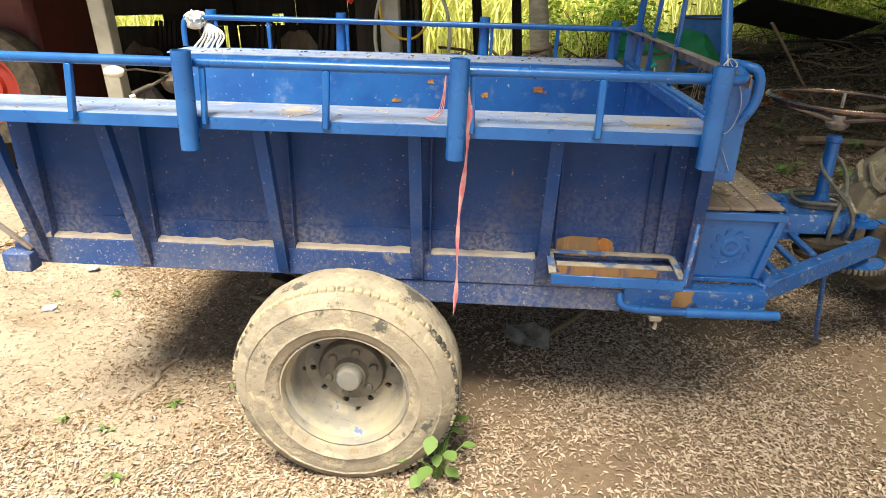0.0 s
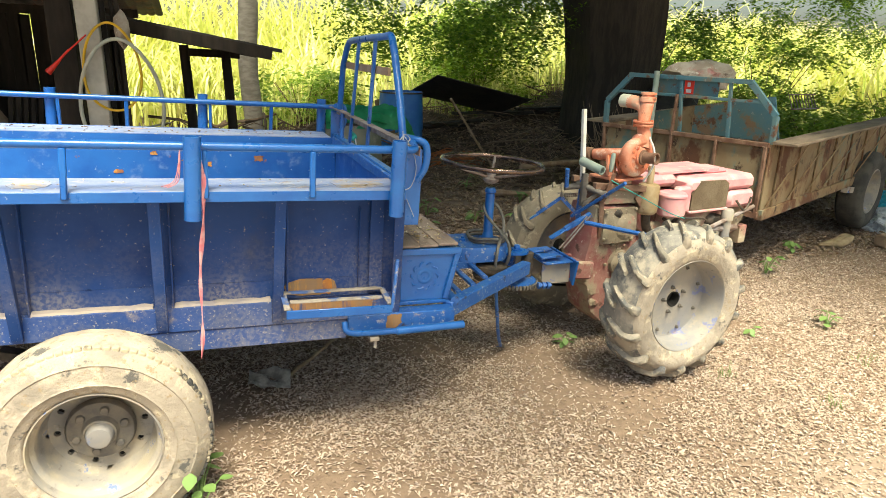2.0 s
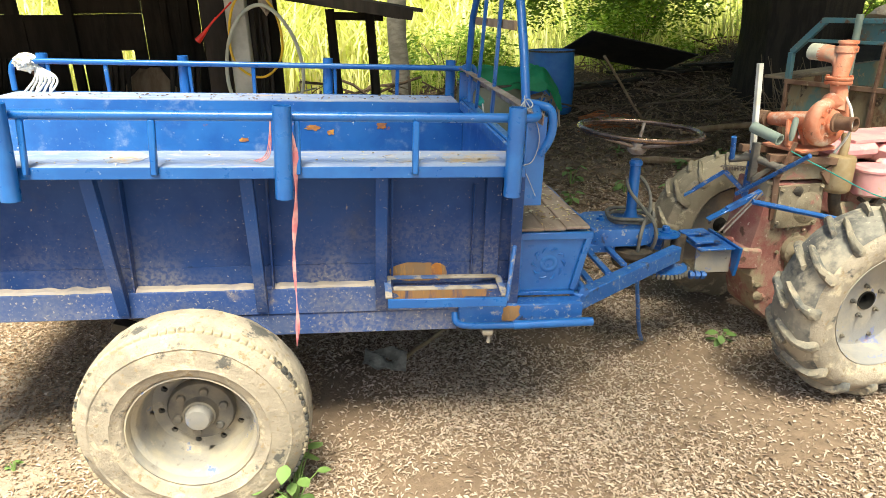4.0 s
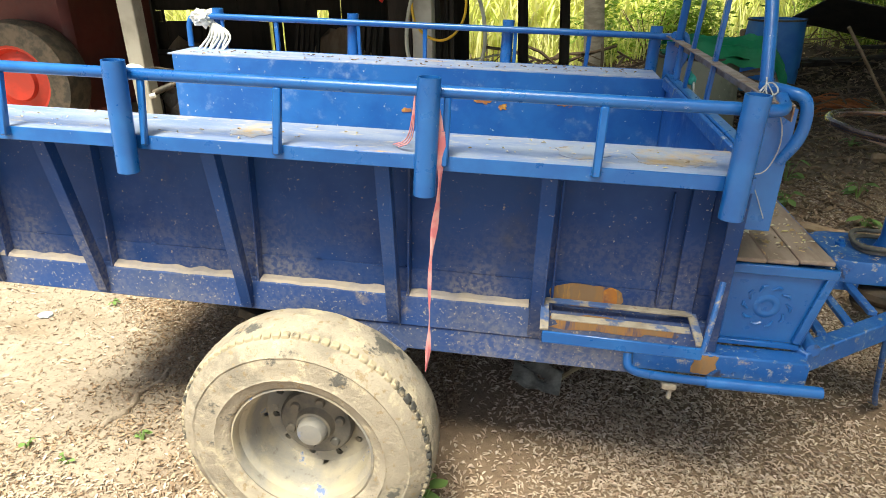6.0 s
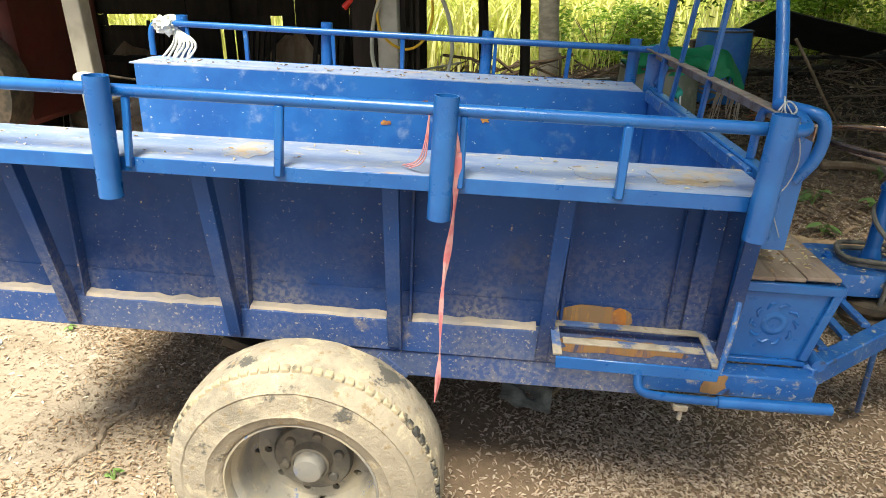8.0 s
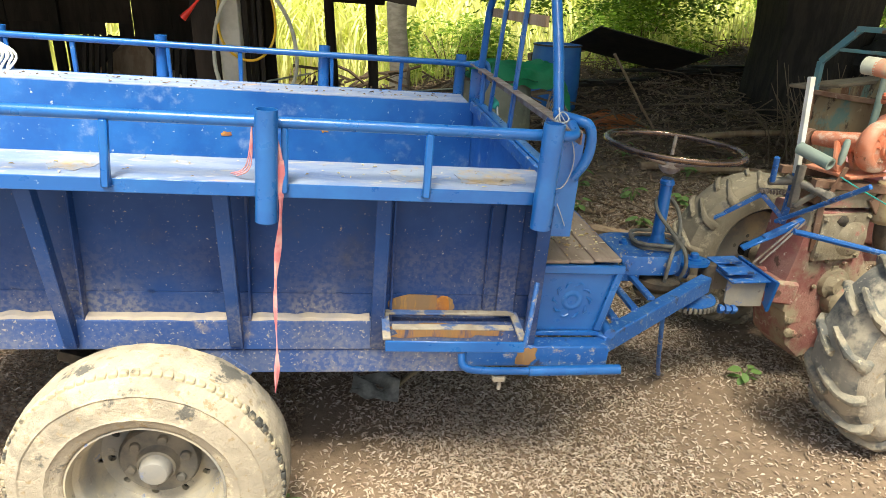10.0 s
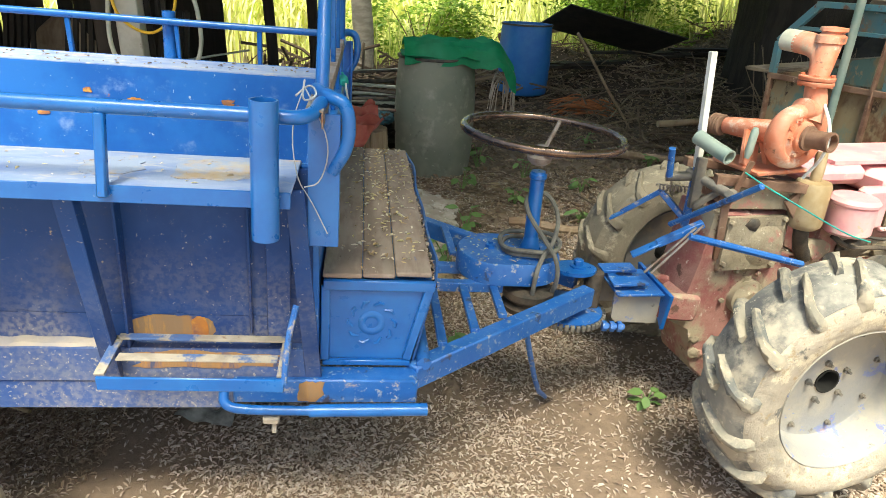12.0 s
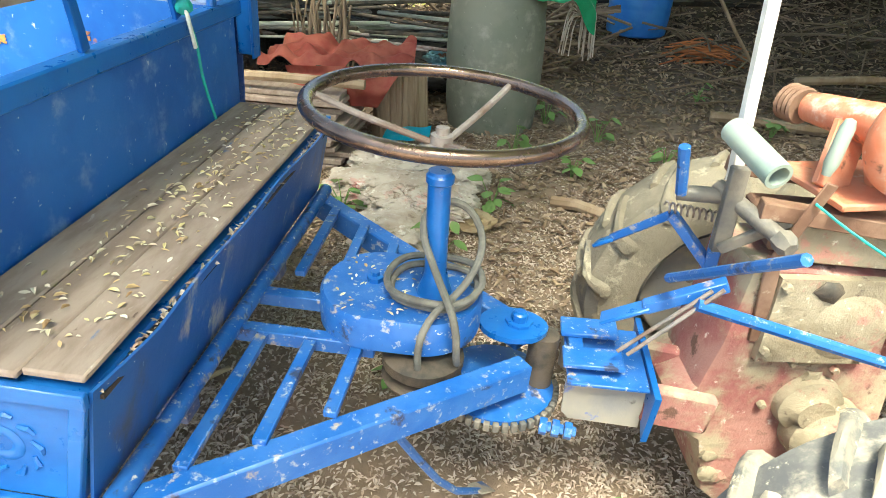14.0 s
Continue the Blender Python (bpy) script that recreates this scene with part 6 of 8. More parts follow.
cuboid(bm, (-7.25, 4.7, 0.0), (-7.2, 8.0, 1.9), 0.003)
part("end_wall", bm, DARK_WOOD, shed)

# hoses on the pale post
for name, mt, cx, cz, rx, rz, r, lab in (("garden_hose", PALE_HOSE, -0.16, 1.08, 0.25, 0.38, 0.0125, "pale grey hose hung in a big loop on the post"),
                                         ("garden_hose", YELLOW_HOSE, -0.20, 1.28, 0.17, 0.28, 0.0085, "yellow hose hung in a loop on the post")):
    bm = bmesh.new()
    tube(bm, [(cx + rx * math.cos(2 * math.pi * i / 48) * (1 - 0.15 * math.sin(2 * math.pi * i / 48)), 4.80 + 0.02 * math.sin(i * 0.6), cz + rz * math.sin(2 * math.pi * i / 48)) for i in range(48)], r, 10, True)
    thing(name, bm, mt, lab, "hose")
bm = bmesh.new()
tube(bm, [(-0.52, 4.80, 1.30), (-0.44, 4.80, 1.38), (-0.33, 4.80, 1.48)], 0.006, 6)
tube(bm, [(-0.575, 4.80, 1.24), (-0.53, 4.80, 1.285), (-0.49, 4.80, 1.33), (-0.44, 4.80, 1.385)], [0.022, 0.014, 0.008, 0.006], 10)
thing("red_nozzle", bm, RED_PLASTIC, "red plastic spray nozzle hung from a cord", "nozzle")
bm = bmesh.new()
lump(bm, (-0.12, 4.86, 1.52), (0.05, 0.04, 0.13), 0.3, 4, 2, 3)
thing("rag", bm, SACK, "grey-brown rag hung on the post", "rag")

# small lean-to with a low dark roof
lean = root("lean_to", (0.3, 6.4, 0.0), "low dark lean-to roof on two thin posts", "lean-to")
bm = bmesh.new()
bar(bm, (-0.55, 6.35, 1.67), (1.0, 6.35, 1.405), 1.5, 0.03, (0, 0, 1), 0.003)
part("roof_sheet", bm, BLACK_SHEET, lean)
bm = bmesh.new()
bar(bm, (0.22, 6.5, 1.36), (0.72, 6.5, 1.345), 0.05, 0.07)
part("tie_beam", bm, DARK_WOOD, lean)
for y, z in ((5.62, 1.62), (7.05, 1.60)):
    bm = bmesh.new()
    bar(bm, (-0.55, y, z), (0.92, y, z - 0.245), 0.05, 0.09)
    part("rafter", bm, DARK_WOOD, lean)
for x, y in ((0.245, 6.5), (0.60, 6.45)):
    bm = bmesh.new()
    tube(bm, [(x, y, 0), (x + 0.02, y, 0.7), (x - 0.01, y, 1.42)], [0.05, 0.045, 0.042], 10)
    part("post", bm, DARK_WOOD, lean)

# grey trunk of a far palm
bm = bmesh.new()
tube(bm, [(1.0 + 0.02 * math.sin(i), 9.0, 0.25 * i) for i in range(13)], [0.12 + 0.006 * (i % 2) for i in range(13)], 14)
palm = root("palm", (1.0, 9.0, 0), "pale grey ringed palm beyond the yard", "palm")
part("trunk", bm, PALM_BARK, palm)

# bundle of thin pipes and rods on trestles
rng = random.Random(9)
bundle = root("pipe_bundle", (0.25, 6.2, 0.0), "loose bundle of thin grey pipes and rods", "pipes")
for i in range(34):
    bm = bmesh.new()
    x, z = rng.uniform(-0.5, 1.1), 0.40 + rng.uniform(0, 0.28)
    y = rng.uniform(5.7, 6.6)
    d = rng.uniform(-0.35, 0.35)
    tube(bm, [(x - 0.55, y - d, z - rng.uniform(0, 0.1)), (x + 0.55, y + d, z + rng.uniform(-0.12, 0.08))], rng.uniform(0.008, 0.016), 7)
    part("pipe", bm, (PALE_HOSE, OLD_IRON, GREASY)[i % 3], bundle)
for x in (-0.3, 0.9):
    bm = bmesh.new()
    bar(bm, (x, 5.6, 0.38), (x, 6.7, 0.38), 0.07, 0.05)
    bar(bm, (x, 5.8, 0), (x, 5.8, 0.36), 0.06, 0.06, (0, 1, 0))
    bar(bm, (x, 6.5, 0), (x, 6.5, 0.36), 0.06, 0.06, (0, 1, 0))
    part("trestle", bm, DARK_WOOD, bundle)

# red machine deep in the shed
mach = root("red_machine", (-3.2, 5.1, 0.0), "red farm machine with a large wheel, parked in the shed", "machine")
bm = bmesh.new()
lathe(bm, [(0.0, 0.0), (0.12, 0.0), (0.13, -0.03), (0.20, -0.05), (0.22, 0.0), (0.24, 0.0), (0.24, -0.20), (0, -0.20)], facing((-3.03, 4.50, 0.74), (0.05, -1, 0)), 40)
mw = part("wheel", bm, RED_MACHINE, mach, "red wheel disc")
bm = bmesh.new()
lathe(bm, [(0.24, -0.22), (0.38, -0.22), (0.40, -0.1), (0.38, 0.01), (0.24, 0.01)], facing((-3.03, 4.50, 0.74), (0.05, -1, 0)), 40)
part("tyre", bm, GREASY, mw)
bm = bmesh.new()
cuboid(bm, (-3.9, 4.75, 0.45), (-2.75, 5.8, 1.35), 0.05)
part("body", bm, MAROON, mach, "dark red machine body")

# motorcycle standing in the shade
bike = root("motorcycle", (-1.55, 4.35, 0.0), "parked motorcycle with round white mirrors", "motorcycle")
for x in (-1.62, -0.85):
    bm = bmesh.new()
    m = facing((x - 0.05, 4.62, 0.29), (0.15, -1, 0))
    lathe(bm, [(0.235, -0.03), (0.27, -0.035), (0.29, 0), (0.27, 0.035), (0.235, 0.03)], m, 32)
    bw = part("wheel", bm, RUBBER, bike)
    bm = bmesh.new()
    lathe(bm, [(0.22, -0.02), (0.236, -0.025), (0.236, 0.025), (0.22, 0.02), (0.22, -0.02)], m, 32)
    lathe(bm, [(0, -0.04), (0.05, -0.04), (0.05, 0.04), (0, 0.04)], m, 16)
    part("rim", bm, HUB_GREY, bw)
bm = bmesh.new()
lump(bm, (-1.25, 4.62, 0.62), (0.42, 0.10, 0.13), 0.2, 2, 3, 2)
lump(bm, (-0.95, 4.62, 0.70), (0.30, 0.11, 0.07), 0.1, 2, 3, 5)
part("body", bm, RED_MACHINE, bike, "red motorcycle body")
bm = bmesh.new()
tube(bm, rounded([(-1.74, 4.12, 0.775), (-1.62, 4.27, 0.85), (-1.55, 4.55, 0.90), (-1.48, 4.85, 0.86)], 2), 0.011, 8)
tube(bm, [(-1.67, 4.60, 0.29), (-1.55, 4.60, 0.90)], 0.025, 10)
tube(bm, [(-1.78, 4.08, 0.765), (-1.70, 4.17, 0.80)], 0.018, 10)
part("handlebar", bm, GREASY, bike)
bm = bmesh.new()
tube(bm, [(-1.76, 4.075, 0.757), (-1.785, 4.055, 0.750)], 0.015, 8)
part("bar_end", bm, WHITE_CORD, bike)
for a, c in (((-1.62, 4.25, 0.86), (-1.83, 4.02, 0.905)), ((-1.40, 4.40, 0.90), (-1.30, 4.02, 1.185))):
    bm = bmesh.new()
    tube(bm, [a, Vector(a).lerp(Vector(c), 0.6) + Vector((0, 0, 0.02)), c], 0.006, 6)
    part("mirror_stem", bm, GREASY, bike)
    bm = bmesh.new()
    lump(bm, c, (0.065, 0.022, 0.035 if c[2] < 1 else 0.05), 0.05, 1, 3, 1)
    part("mirror", bm, WHITE_TUBE, bike, "bright white mirror shell")
bm = bmesh.new()
lump(bm, (-1.60, 4.33, 0.80), (0.10, 0.10, 0.07), 0.2, 2, 3, 8)
part("headlamp", bm, GREASY, bike)

# dark clutter inside the shed
rng = random.Random(21)
for i in range(26):
    bm = bmesh.new()
    x, y = rng.uniform(-3.6, -0.6), rng.uniform(5.2, 7.2)
    w, d, h = rng.uniform(0.15, 0.4), rng.uniform(0.15, 0.3), rng.uniform(0.3, 0.85)
    k = i % 4
    if k == 0:
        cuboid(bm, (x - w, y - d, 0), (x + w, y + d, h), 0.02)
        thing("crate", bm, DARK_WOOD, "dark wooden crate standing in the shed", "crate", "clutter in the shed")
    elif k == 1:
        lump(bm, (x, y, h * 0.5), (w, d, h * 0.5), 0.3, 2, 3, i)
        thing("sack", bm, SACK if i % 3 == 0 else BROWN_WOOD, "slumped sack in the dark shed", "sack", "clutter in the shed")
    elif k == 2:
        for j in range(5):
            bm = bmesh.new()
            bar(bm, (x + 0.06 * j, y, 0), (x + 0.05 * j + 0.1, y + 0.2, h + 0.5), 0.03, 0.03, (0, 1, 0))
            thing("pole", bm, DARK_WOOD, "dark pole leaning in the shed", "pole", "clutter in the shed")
    else:
        lathe(bm, [(0, 0), (0.14, 0), (0.15, h * 0.6), (0.13, h * 0.62), (0.0, h * 0.6)], Matrix.Translation((x, y, 0)), 18)
        thing("bucket", bm, (GREASY, RED_MACHINE, TURQ)[i % 3], "old bucket standing in the shed", "bucket", "clutter in the shed")

# ---- drums, tarpaulin and rubbish bank ----
def drum(x, y, mt, label, tall, belly):
    d = root("drum", (x, y, 0), label, "drum", "oil drums")
    z0 = height(x, y) - 0.01
    bm = bmesh.new()
    prof = [(0, 0.0), (0.252, 0.0), (0.270, 0.014)]
    for i in range(1, 36):
        u = i / 36
        r = 0.272 + belly * math.sin(u * math.pi) - 0.006 * (math.exp(-((u - 0.33) / 0.012) ** 2) + math.exp(-((u - 0.68) / 0.012) ** 2)) + 0.003 * math.exp(-((u - 0.36) / 0.02) ** 2)
        prof.append((r, 0.014 + (tall - 0.02) * u))
    prof += [(0.270, tall - 0.005), (0.276, tall), (0.276, tall + 0.012), (0.262, tall + 0.012), (0.258, tall - 0.01), (0, tall - 0.014)]
    lathe(bm, prof, Matrix.Translation((x, y, z0)), 44, 0.004)
    part("shell", bm, mt, d)
    bm = bmesh.new()
    lathe(bm, [(0.277, tall - 0.006), (0.283, tall - 0.002), (0.283, tall + 0.010), (0.277, tall + 0.013)], Matrix.Translation((x, y, z0)), 44)
    part("rim_band", bm, GREASY, d)
    return d


drum(1.545, 5.56, BARREL_GREEN, "dusty dark green drum standing on the litter", 0.84, 0.024)
drum(2.79, 8.08, BARREL_BLUE, "blue plastic drum beside the rubbish bank", 0.735, 0.016)


# ---- the big tree ----
TREE = Vector((5.55, 7.85, 0))
tree = root("shade_tree", TREE, "huge dark shade tree with drooping feathery foliage", "tree")
bm = bmesh.new()
for k, (pts, rs) in enumerate((
        ([(5.80, 7.85, -0.1), (5.79, 7.85, 0.5), (5.78, 7.85, 1.2), (5.74, 7.86, 2.2), (5.6, 7.9, 3.0)], [0.78, 0.67, 0.62, 0.69, 0.80]),
        ([(5.3, 7.9, 2.6), (4.2, 7.6, 3.5), (2.6, 6.6, 4.3), (0.6, 5.0, 4.9)], [0.5, 0.36, 0.24, 0.10]),
        ([(5.8, 7.9, 2.6), (7.4, 8.2, 3.6), (9.6, 8.2, 4.6)], [0.5, 0.34, 0.12]),
        ([(5.6, 7.7, 2.7), (5.8, 6.0, 4.0), (6.0, 3.6, 5.0)], [0.46, 0.3, 0.1]),
        ([(5.5, 8.1, 2.7), (4.6, 10.0, 3.8), (3.4, 12.0, 4.4)], [0.46, 0.3, 0.1]))):
    p = rounded(pts, 2)
    tube(bm, p, rs, 22 if k == 0 else 12)
for v in bm.verts:
    d = Vector((v.co.x - 5.76, v.co.y - 7.86, 0))
    if v.co.z < 3 and d.length < 1.3:
        a = math.atan2(d.y, d.x)
        v.co += d * (0.06 * noise.noise((math.cos(a) * 2.2, math.sin(a) * 2.2, v.co.z * 0.5)) + 0.05 * math.sin(a * 7 + v.co.z))
part("trunk", bm, BARK, tree, "massive dark ridged trunk")


def sprays(rng, n, box, per, leaf, droop=0.35, keep=None):
    """Leaflets in pairs along hanging twigs inside a box; returns quads."""
    out = []
    for _ in range(n):
        p = np.array([rng.uniform(*box[0]), rng.uniform(*box[1]), rng.uniform(*box[2])])
        if keep and not keep(p, rng):
            continue
        a = rng.uniform(0, 2 * np.pi)
        d = np.array([math.cos(a), math.sin(a), -rng.uniform(0.1, 1.2) * droop * 2])
        d /= np.linalg.norm(d)
        s = np.cross(d, [0, 0, 1.0])
        s /= np.linalg.norm(s) + 1e-9
        L = rng.uniform(0.22, 0.5)
        for k in range(per):
            t = (k // 2 + 1) / (per / 2)
            c = p + d * L * t + np.array([0, 0, -0.10 * t * t]) + rng.normal(0, 0.012, 3)
            sd = s * (1 if k % 2 else -1) + d * 0.5 + rng.normal(0, 0.25, 3)
            sd /= np.linalg.norm(sd)
            w = np.cross(sd, rng.normal(0, 0.5, 3) + np.array([0, 0, 1.0]))
            w /= np.linalg.norm(w) + 1e-9
            l = leaf * rng.uniform(0.7, 1.3)
            out.append((c, c + sd * l * 0.5 + w * l * 0.2, c + sd * l, c + sd * l * 0.5 - w * l * 0.2))
    return np.array(out)


def leaf_mesh(name, quads, mat):
    me = bpy.data.meshes.new(name)
    k = len(quads)
    me.from_pydata(quads.reshape(-1, 3).tolist(), [], (np.arange(k)[:, None] * 4 + np.arange(4)).tolist())
    me.materials.append(mat)
    return me


HEM_X = (0.8, 1.3, 2.2, 3.0, 3.8, 4.4, 5.0, 6.6, 8.0, 10.0, 12.5)
HEM_Z = (1.85, 1.50, 1.30, 1.25, 1.15, 1.42, 1.50, 1.62, 1.50, 1.62, 1.50)


def clumps(rng, n, box, per, leaf, hem=None, size=0.2, droop=0.6, open_=-0.12):
    """Foliage gathered in hanging clumps with clear gaps between them, above an uneven hem."""
    out = []
    for _ in range(n):
        c = [rng.uniform(*r) for r in box]
        if noise.noise((c[0] * 1.15 + 4, c[1] * 0.8, c[2] * 1.3)) < open_:
            continue
        if hem and c[2] < np.interp(c[0], *hem) + 0.28 * noise.noise((c[0] * 2.3, c[1], 0)) + size * 0.8:
            continue
        k = size * rng.uniform(0.6, 1.35)
        out.append(sprays(rng, per, tuple((c[i] - k * f, c[i] + k * f) for i, f in enumerate((1.0, 1.0, 0.75))), 20, leaf, droop))
    return np.concatenate(out)


rng = np.random.default_rng(3)
q = np.concatenate([clumps(rng, 520, ((0.9, 12.5), (7.3, 8.9), (0.8, 3.1)), 8, 0.07, (HEM_X, HEM_Z), 0.2, 0.6, 0.0),
                    clumps(rng, 34, ((2.6, 4.6), (7.6, 8.9), (0.9, 2.2)), 8, 0.07, (HEM_X, HEM_Z), 0.22, 0.6, -1)])
ob = new("crown", leaf_mesh("crown", q, LEAF))
ob.parent = tree
ob.matrix_parent_inverse = Matrix.Translation(-TREE)
tagged(ob, "drooping feathery green foliage")


# cuts the overhead foliage so that chosen parts of the ground stay sunlit
def roofing(p, rng):
    edge = min(1.0, max(0.0, (p[1] + 1.5 - 2.2 * min(1.0, max(0.0, (p[0] - 1.6) / 1.5)) + 1.5 * min(1.0, max(0.0, (p[0] - 4.2) / 1.0))) / 2.0)) * min(1.0, max(0.0, (p[0] + 0.1) / 1.2))
    return noise.noise((p[0] * 0.55, p[1] * 0.55, 0)) > 0.35 - 0.75 * edge


# foliage above the view, added only to shade the yard and trunk
q = np.concatenate([sprays(rng, 7000, ((-0.6, 14.0), (-1.5, 7.0), (4.6, 6.8)), 8, 0.30, keep=roofing),
                    sprays(rng, 800, ((1.5, 11.0), (5.0, 7.6), (3.6, 4.6)), 8, 0.30)])
ob = new("upper_crown", leaf_mesh("upper_crown", q, LEAF))
ob.parent = tree
ob.matrix_parent_inverse = Matrix.Translation(-TREE)

# ---- cane field ----
def blades(name, mat, label, category, rng, n, xs, ys, hs, w, lean, front=1.0):
    quads = []
    for _ in range(n):
        x, y, h = rng.uniform(*xs), rng.uniform(*ys), rng.uniform(*hs)
        h *= front + (1 - front) * (y - ys[0]) / (ys[1] - ys[0])
        z = height(x, y) - 0.02
        a, l = rng.uniform(0, 2 * np.pi), rng.uniform(0.2, 1.0) * lean * h
        d, s = np.array([math.cos(a), math.sin(a), 0]), np.array([-math.sin(a), math.cos(a), 0])
        start = rng.uniform(0, 0.45) * h if h > 1 else 0
        pts = []
        for k in range(6):
            t = k / 5
            zz = z + start + (h - start) * (t - 0.42 * t ** 3 * min(1, l))
            c = np.array([x, y, zz]) + d * l * t * t
            ww = w * (1 - t) ** 0.6 * (0.4 + 0.6 * min(1, t * 4))
            pts.append((c - s * ww, c + s * ww))
        for (a0, b0), (a1, b1) in zip(pts, pts[1:]):
            quads.append((a0, b0, b1, a1))
    me = bpy.data.meshes.new(name)
    v = np.array(quads).reshape(-1, 5, 4, 3)
    k = len(v)
    vv = np.concatenate([v[:, :, 0:2].reshape(k, 10, 3), v[:, 4:5, [3, 2]].reshape(k, 2, 3)], 1)
    faces = []
    for b in range(5):
        f = np.array([[2 * b, 2 * b + 1, 2 * b + 3, 2 * b + 2]])
        faces.append(np.arange(k)[:, None] * 12 + f)
    me.from_pydata(vv.reshape(-1, 3).tolist(), [], np.concatenate(faces).tolist())
    me.materials.append(mat)
    return tagged(new(name, me), label, category, kind="stuff")


rng = np.random.default_rng(11)
blades("cane_field", CANE, "tall sunlit yellow-green cane field", "cane", rng, 15000, (-9, 17), (10.4, 15.5), (2.0, 4.2), 0.026, 0.85, 0.36)
blades("cane_field", CANE, "tall sunlit yellow-green cane field", "cane", rng, 7500, (13.5, 34), (6.5, 19), (2.2, 4.0), 0.034, 0.85, 0.55)
blades("cane_behind_shed", CANE, "sunlit cane seen between the shed boards", "cane", rng, 1500, (-9, -0.5), (8.4, 10.6), (1.2, 2.2), 0.022, 0.5, 0.5)
blades("tall_grass", CANE, "fresh green grass before the cane", "grass", rng, 5000, (0.2, 15), (9.2, 11.2), (0.25, 0.9), 0.010, 0.6)
blades("yard_edge_grass", WEED, "low green growth at the foot of the bank", "grass", rng, 1400, (7.5, 13), (4.8, 8.5), (0.15, 0.6), 0.012, 0.6)


def bush(x, y, w, h, n, label, seed):
    b = root("bush", (x, y, 0), label, "bush", "bushes")
    r = np.random.default_rng(seed)
    z0 = height(x, y)
    bm = bmesh.new()
    for i in range(9):
        a = i * 0.7
        tube(bm, rounded([(x, y, z0 - 0.03), (x + 0.3 * w * math.cos(a), y + 0.3 * w * math.sin(a), z0 + h * 0.4), (x + 0.6 * w * math.cos(a), y + 0.6 * w * math.sin(a), z0 + h * 0.8)], 1), [0.012, 0.004], 5)
    part("stem", bm, STICKS, b)
    qs = clumps(r, n // 3, ((x - w, x + w), (y - w * 0.7, y + w * 0.7), (z0 + 0.1 * h, z0 + h)), 7, 0.085, None, 0.17, 0.3, -1)
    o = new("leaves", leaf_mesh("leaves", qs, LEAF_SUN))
    o.parent = b
    o.matrix_parent_inverse = Matrix.Translation(-BASES[b.name])


bush(1.75, 9.5, 0.7, 0.75, 90, "low bright green bush before the cane", 1)
bush(4.6, 9.9, 0.9, 1.6, 240, "green bush under the tree", 2)
bush(8.2, 6.3, 0.8, 0.9, 120, "leafy green bush behind the rusty trailer", 3)
bush(10.2, 6.6, 1.0, 1.3, 160, "leafy green bush beyond the yard", 4)
bush(7.6, 9.6, 1.2, 1.6, 200, "green bush beside the trunk", 5)
bush(9.8, 9.0, 1.3, 1.8, 200, "green bush beyond the rusty trailer", 6)

# ---- rubbish bank: sticks, logs, sheet ----
rng = np.random.default_rng(17)
bm = bmesh.new()
for i in range(800):
    x, y = rng.uniform(2.2, 9.5), 6.2 + 3.8 * rng.uniform(0, 1) ** 1.3
    if x < 3.2 and y < 7.2:
        continue
    z = height(x, y) + rng.uniform(0, 0.16)
    a, L = rng.uniform(0, math.pi), rng.uniform(0.25, 1.1)
    d = Vector((math.cos(a), 0.6 * math.sin(a), rng.normal(0, 0.25))) * L / 2
    c = Vector((x, y, z))
    tube(bm, [c - d, c + d * 0.1 + Vector((0, 0, rng.normal(0, 0.03))), c + d], rng.uniform(0.003, 0.011), 5)
for i in range(520):
    x, y = rng.uniform(1.7, 6.4), rng.uniform(4.6, 7.4)
    if (x - 1.55) ** 2 + (y - 5.56) ** 2 < 0.16:
        continue
    a, L = rng.uniform(0, math.pi), rng.uniform(0.08, 0.5)
    d = Vector((math.cos(a), math.sin(a), rng.normal(0, 0.06))) * L / 2
    c = Vector((x, y, height(x, y) + 0.012))
    tube(bm, [c - d, c + Vector((0, 0, rng.normal(0, 0.015))), c + d], rng.uniform(0.002, 0.008), 5)
me = finish("dead_branches", bm, STICKS, True)
tagged(new("dead_branches", me), "tangle of dead branches over the bank", "branches", kind="stuff")
bm = bmesh.new()
for i in range(60):
    x, y = rng.uniform(4.4, 5.3), rng.uniform(5.6, 6.4)
    a = rng.uniform(0, 2 * math.pi)
    p0 = Vector((x, y, 0))
    tube(bm, rounded([p0, p0 + Vector((0.1 * math.cos(a), 0.1 * math.sin(a), 0.4)), p0 + Vector((0.3 * math.cos(a), 0.3 * math.sin(a), rng.uniform(0.5, 0.95)))], 1), [0.008, 0.003], 5)
tagged(new("brushwood", finish("brushwood", bm, STICKS, True)), "bare brushwood standing beside the tractor", "branches", kind="stuff")
bm = bmesh.new()
for i in range(40):
    a = rng.uniform(-0.6, 0.6)
    p0 = Vector((3.35 + rng.normal(0, 0.12), 7.45 + rng.normal(0, 0.1), 0.08 + rng.uniform(0, 0.10)))
    d = Vector((math.cos(a), math.sin(a) * 0.5, rng.normal(0, 0.1))) * rng.uniform(0.12, 0.3)
    tube(bm, rounded([p0 - d, p0 + Vector((0, 0, 0.05)), p0 + d], 1), 0.008, 5)
ORANGE_TWIG = shader("orange_dead_fronds", (0.46, 0.15, 0.05), (0.34, 0.12, 0.05), 9, 0.9)
tagged(new("dead_fronds", finish("dead_fronds", bm, ORANGE_TWIG, True)), "heap of orange dead fronds", "fronds", kind="stuff")
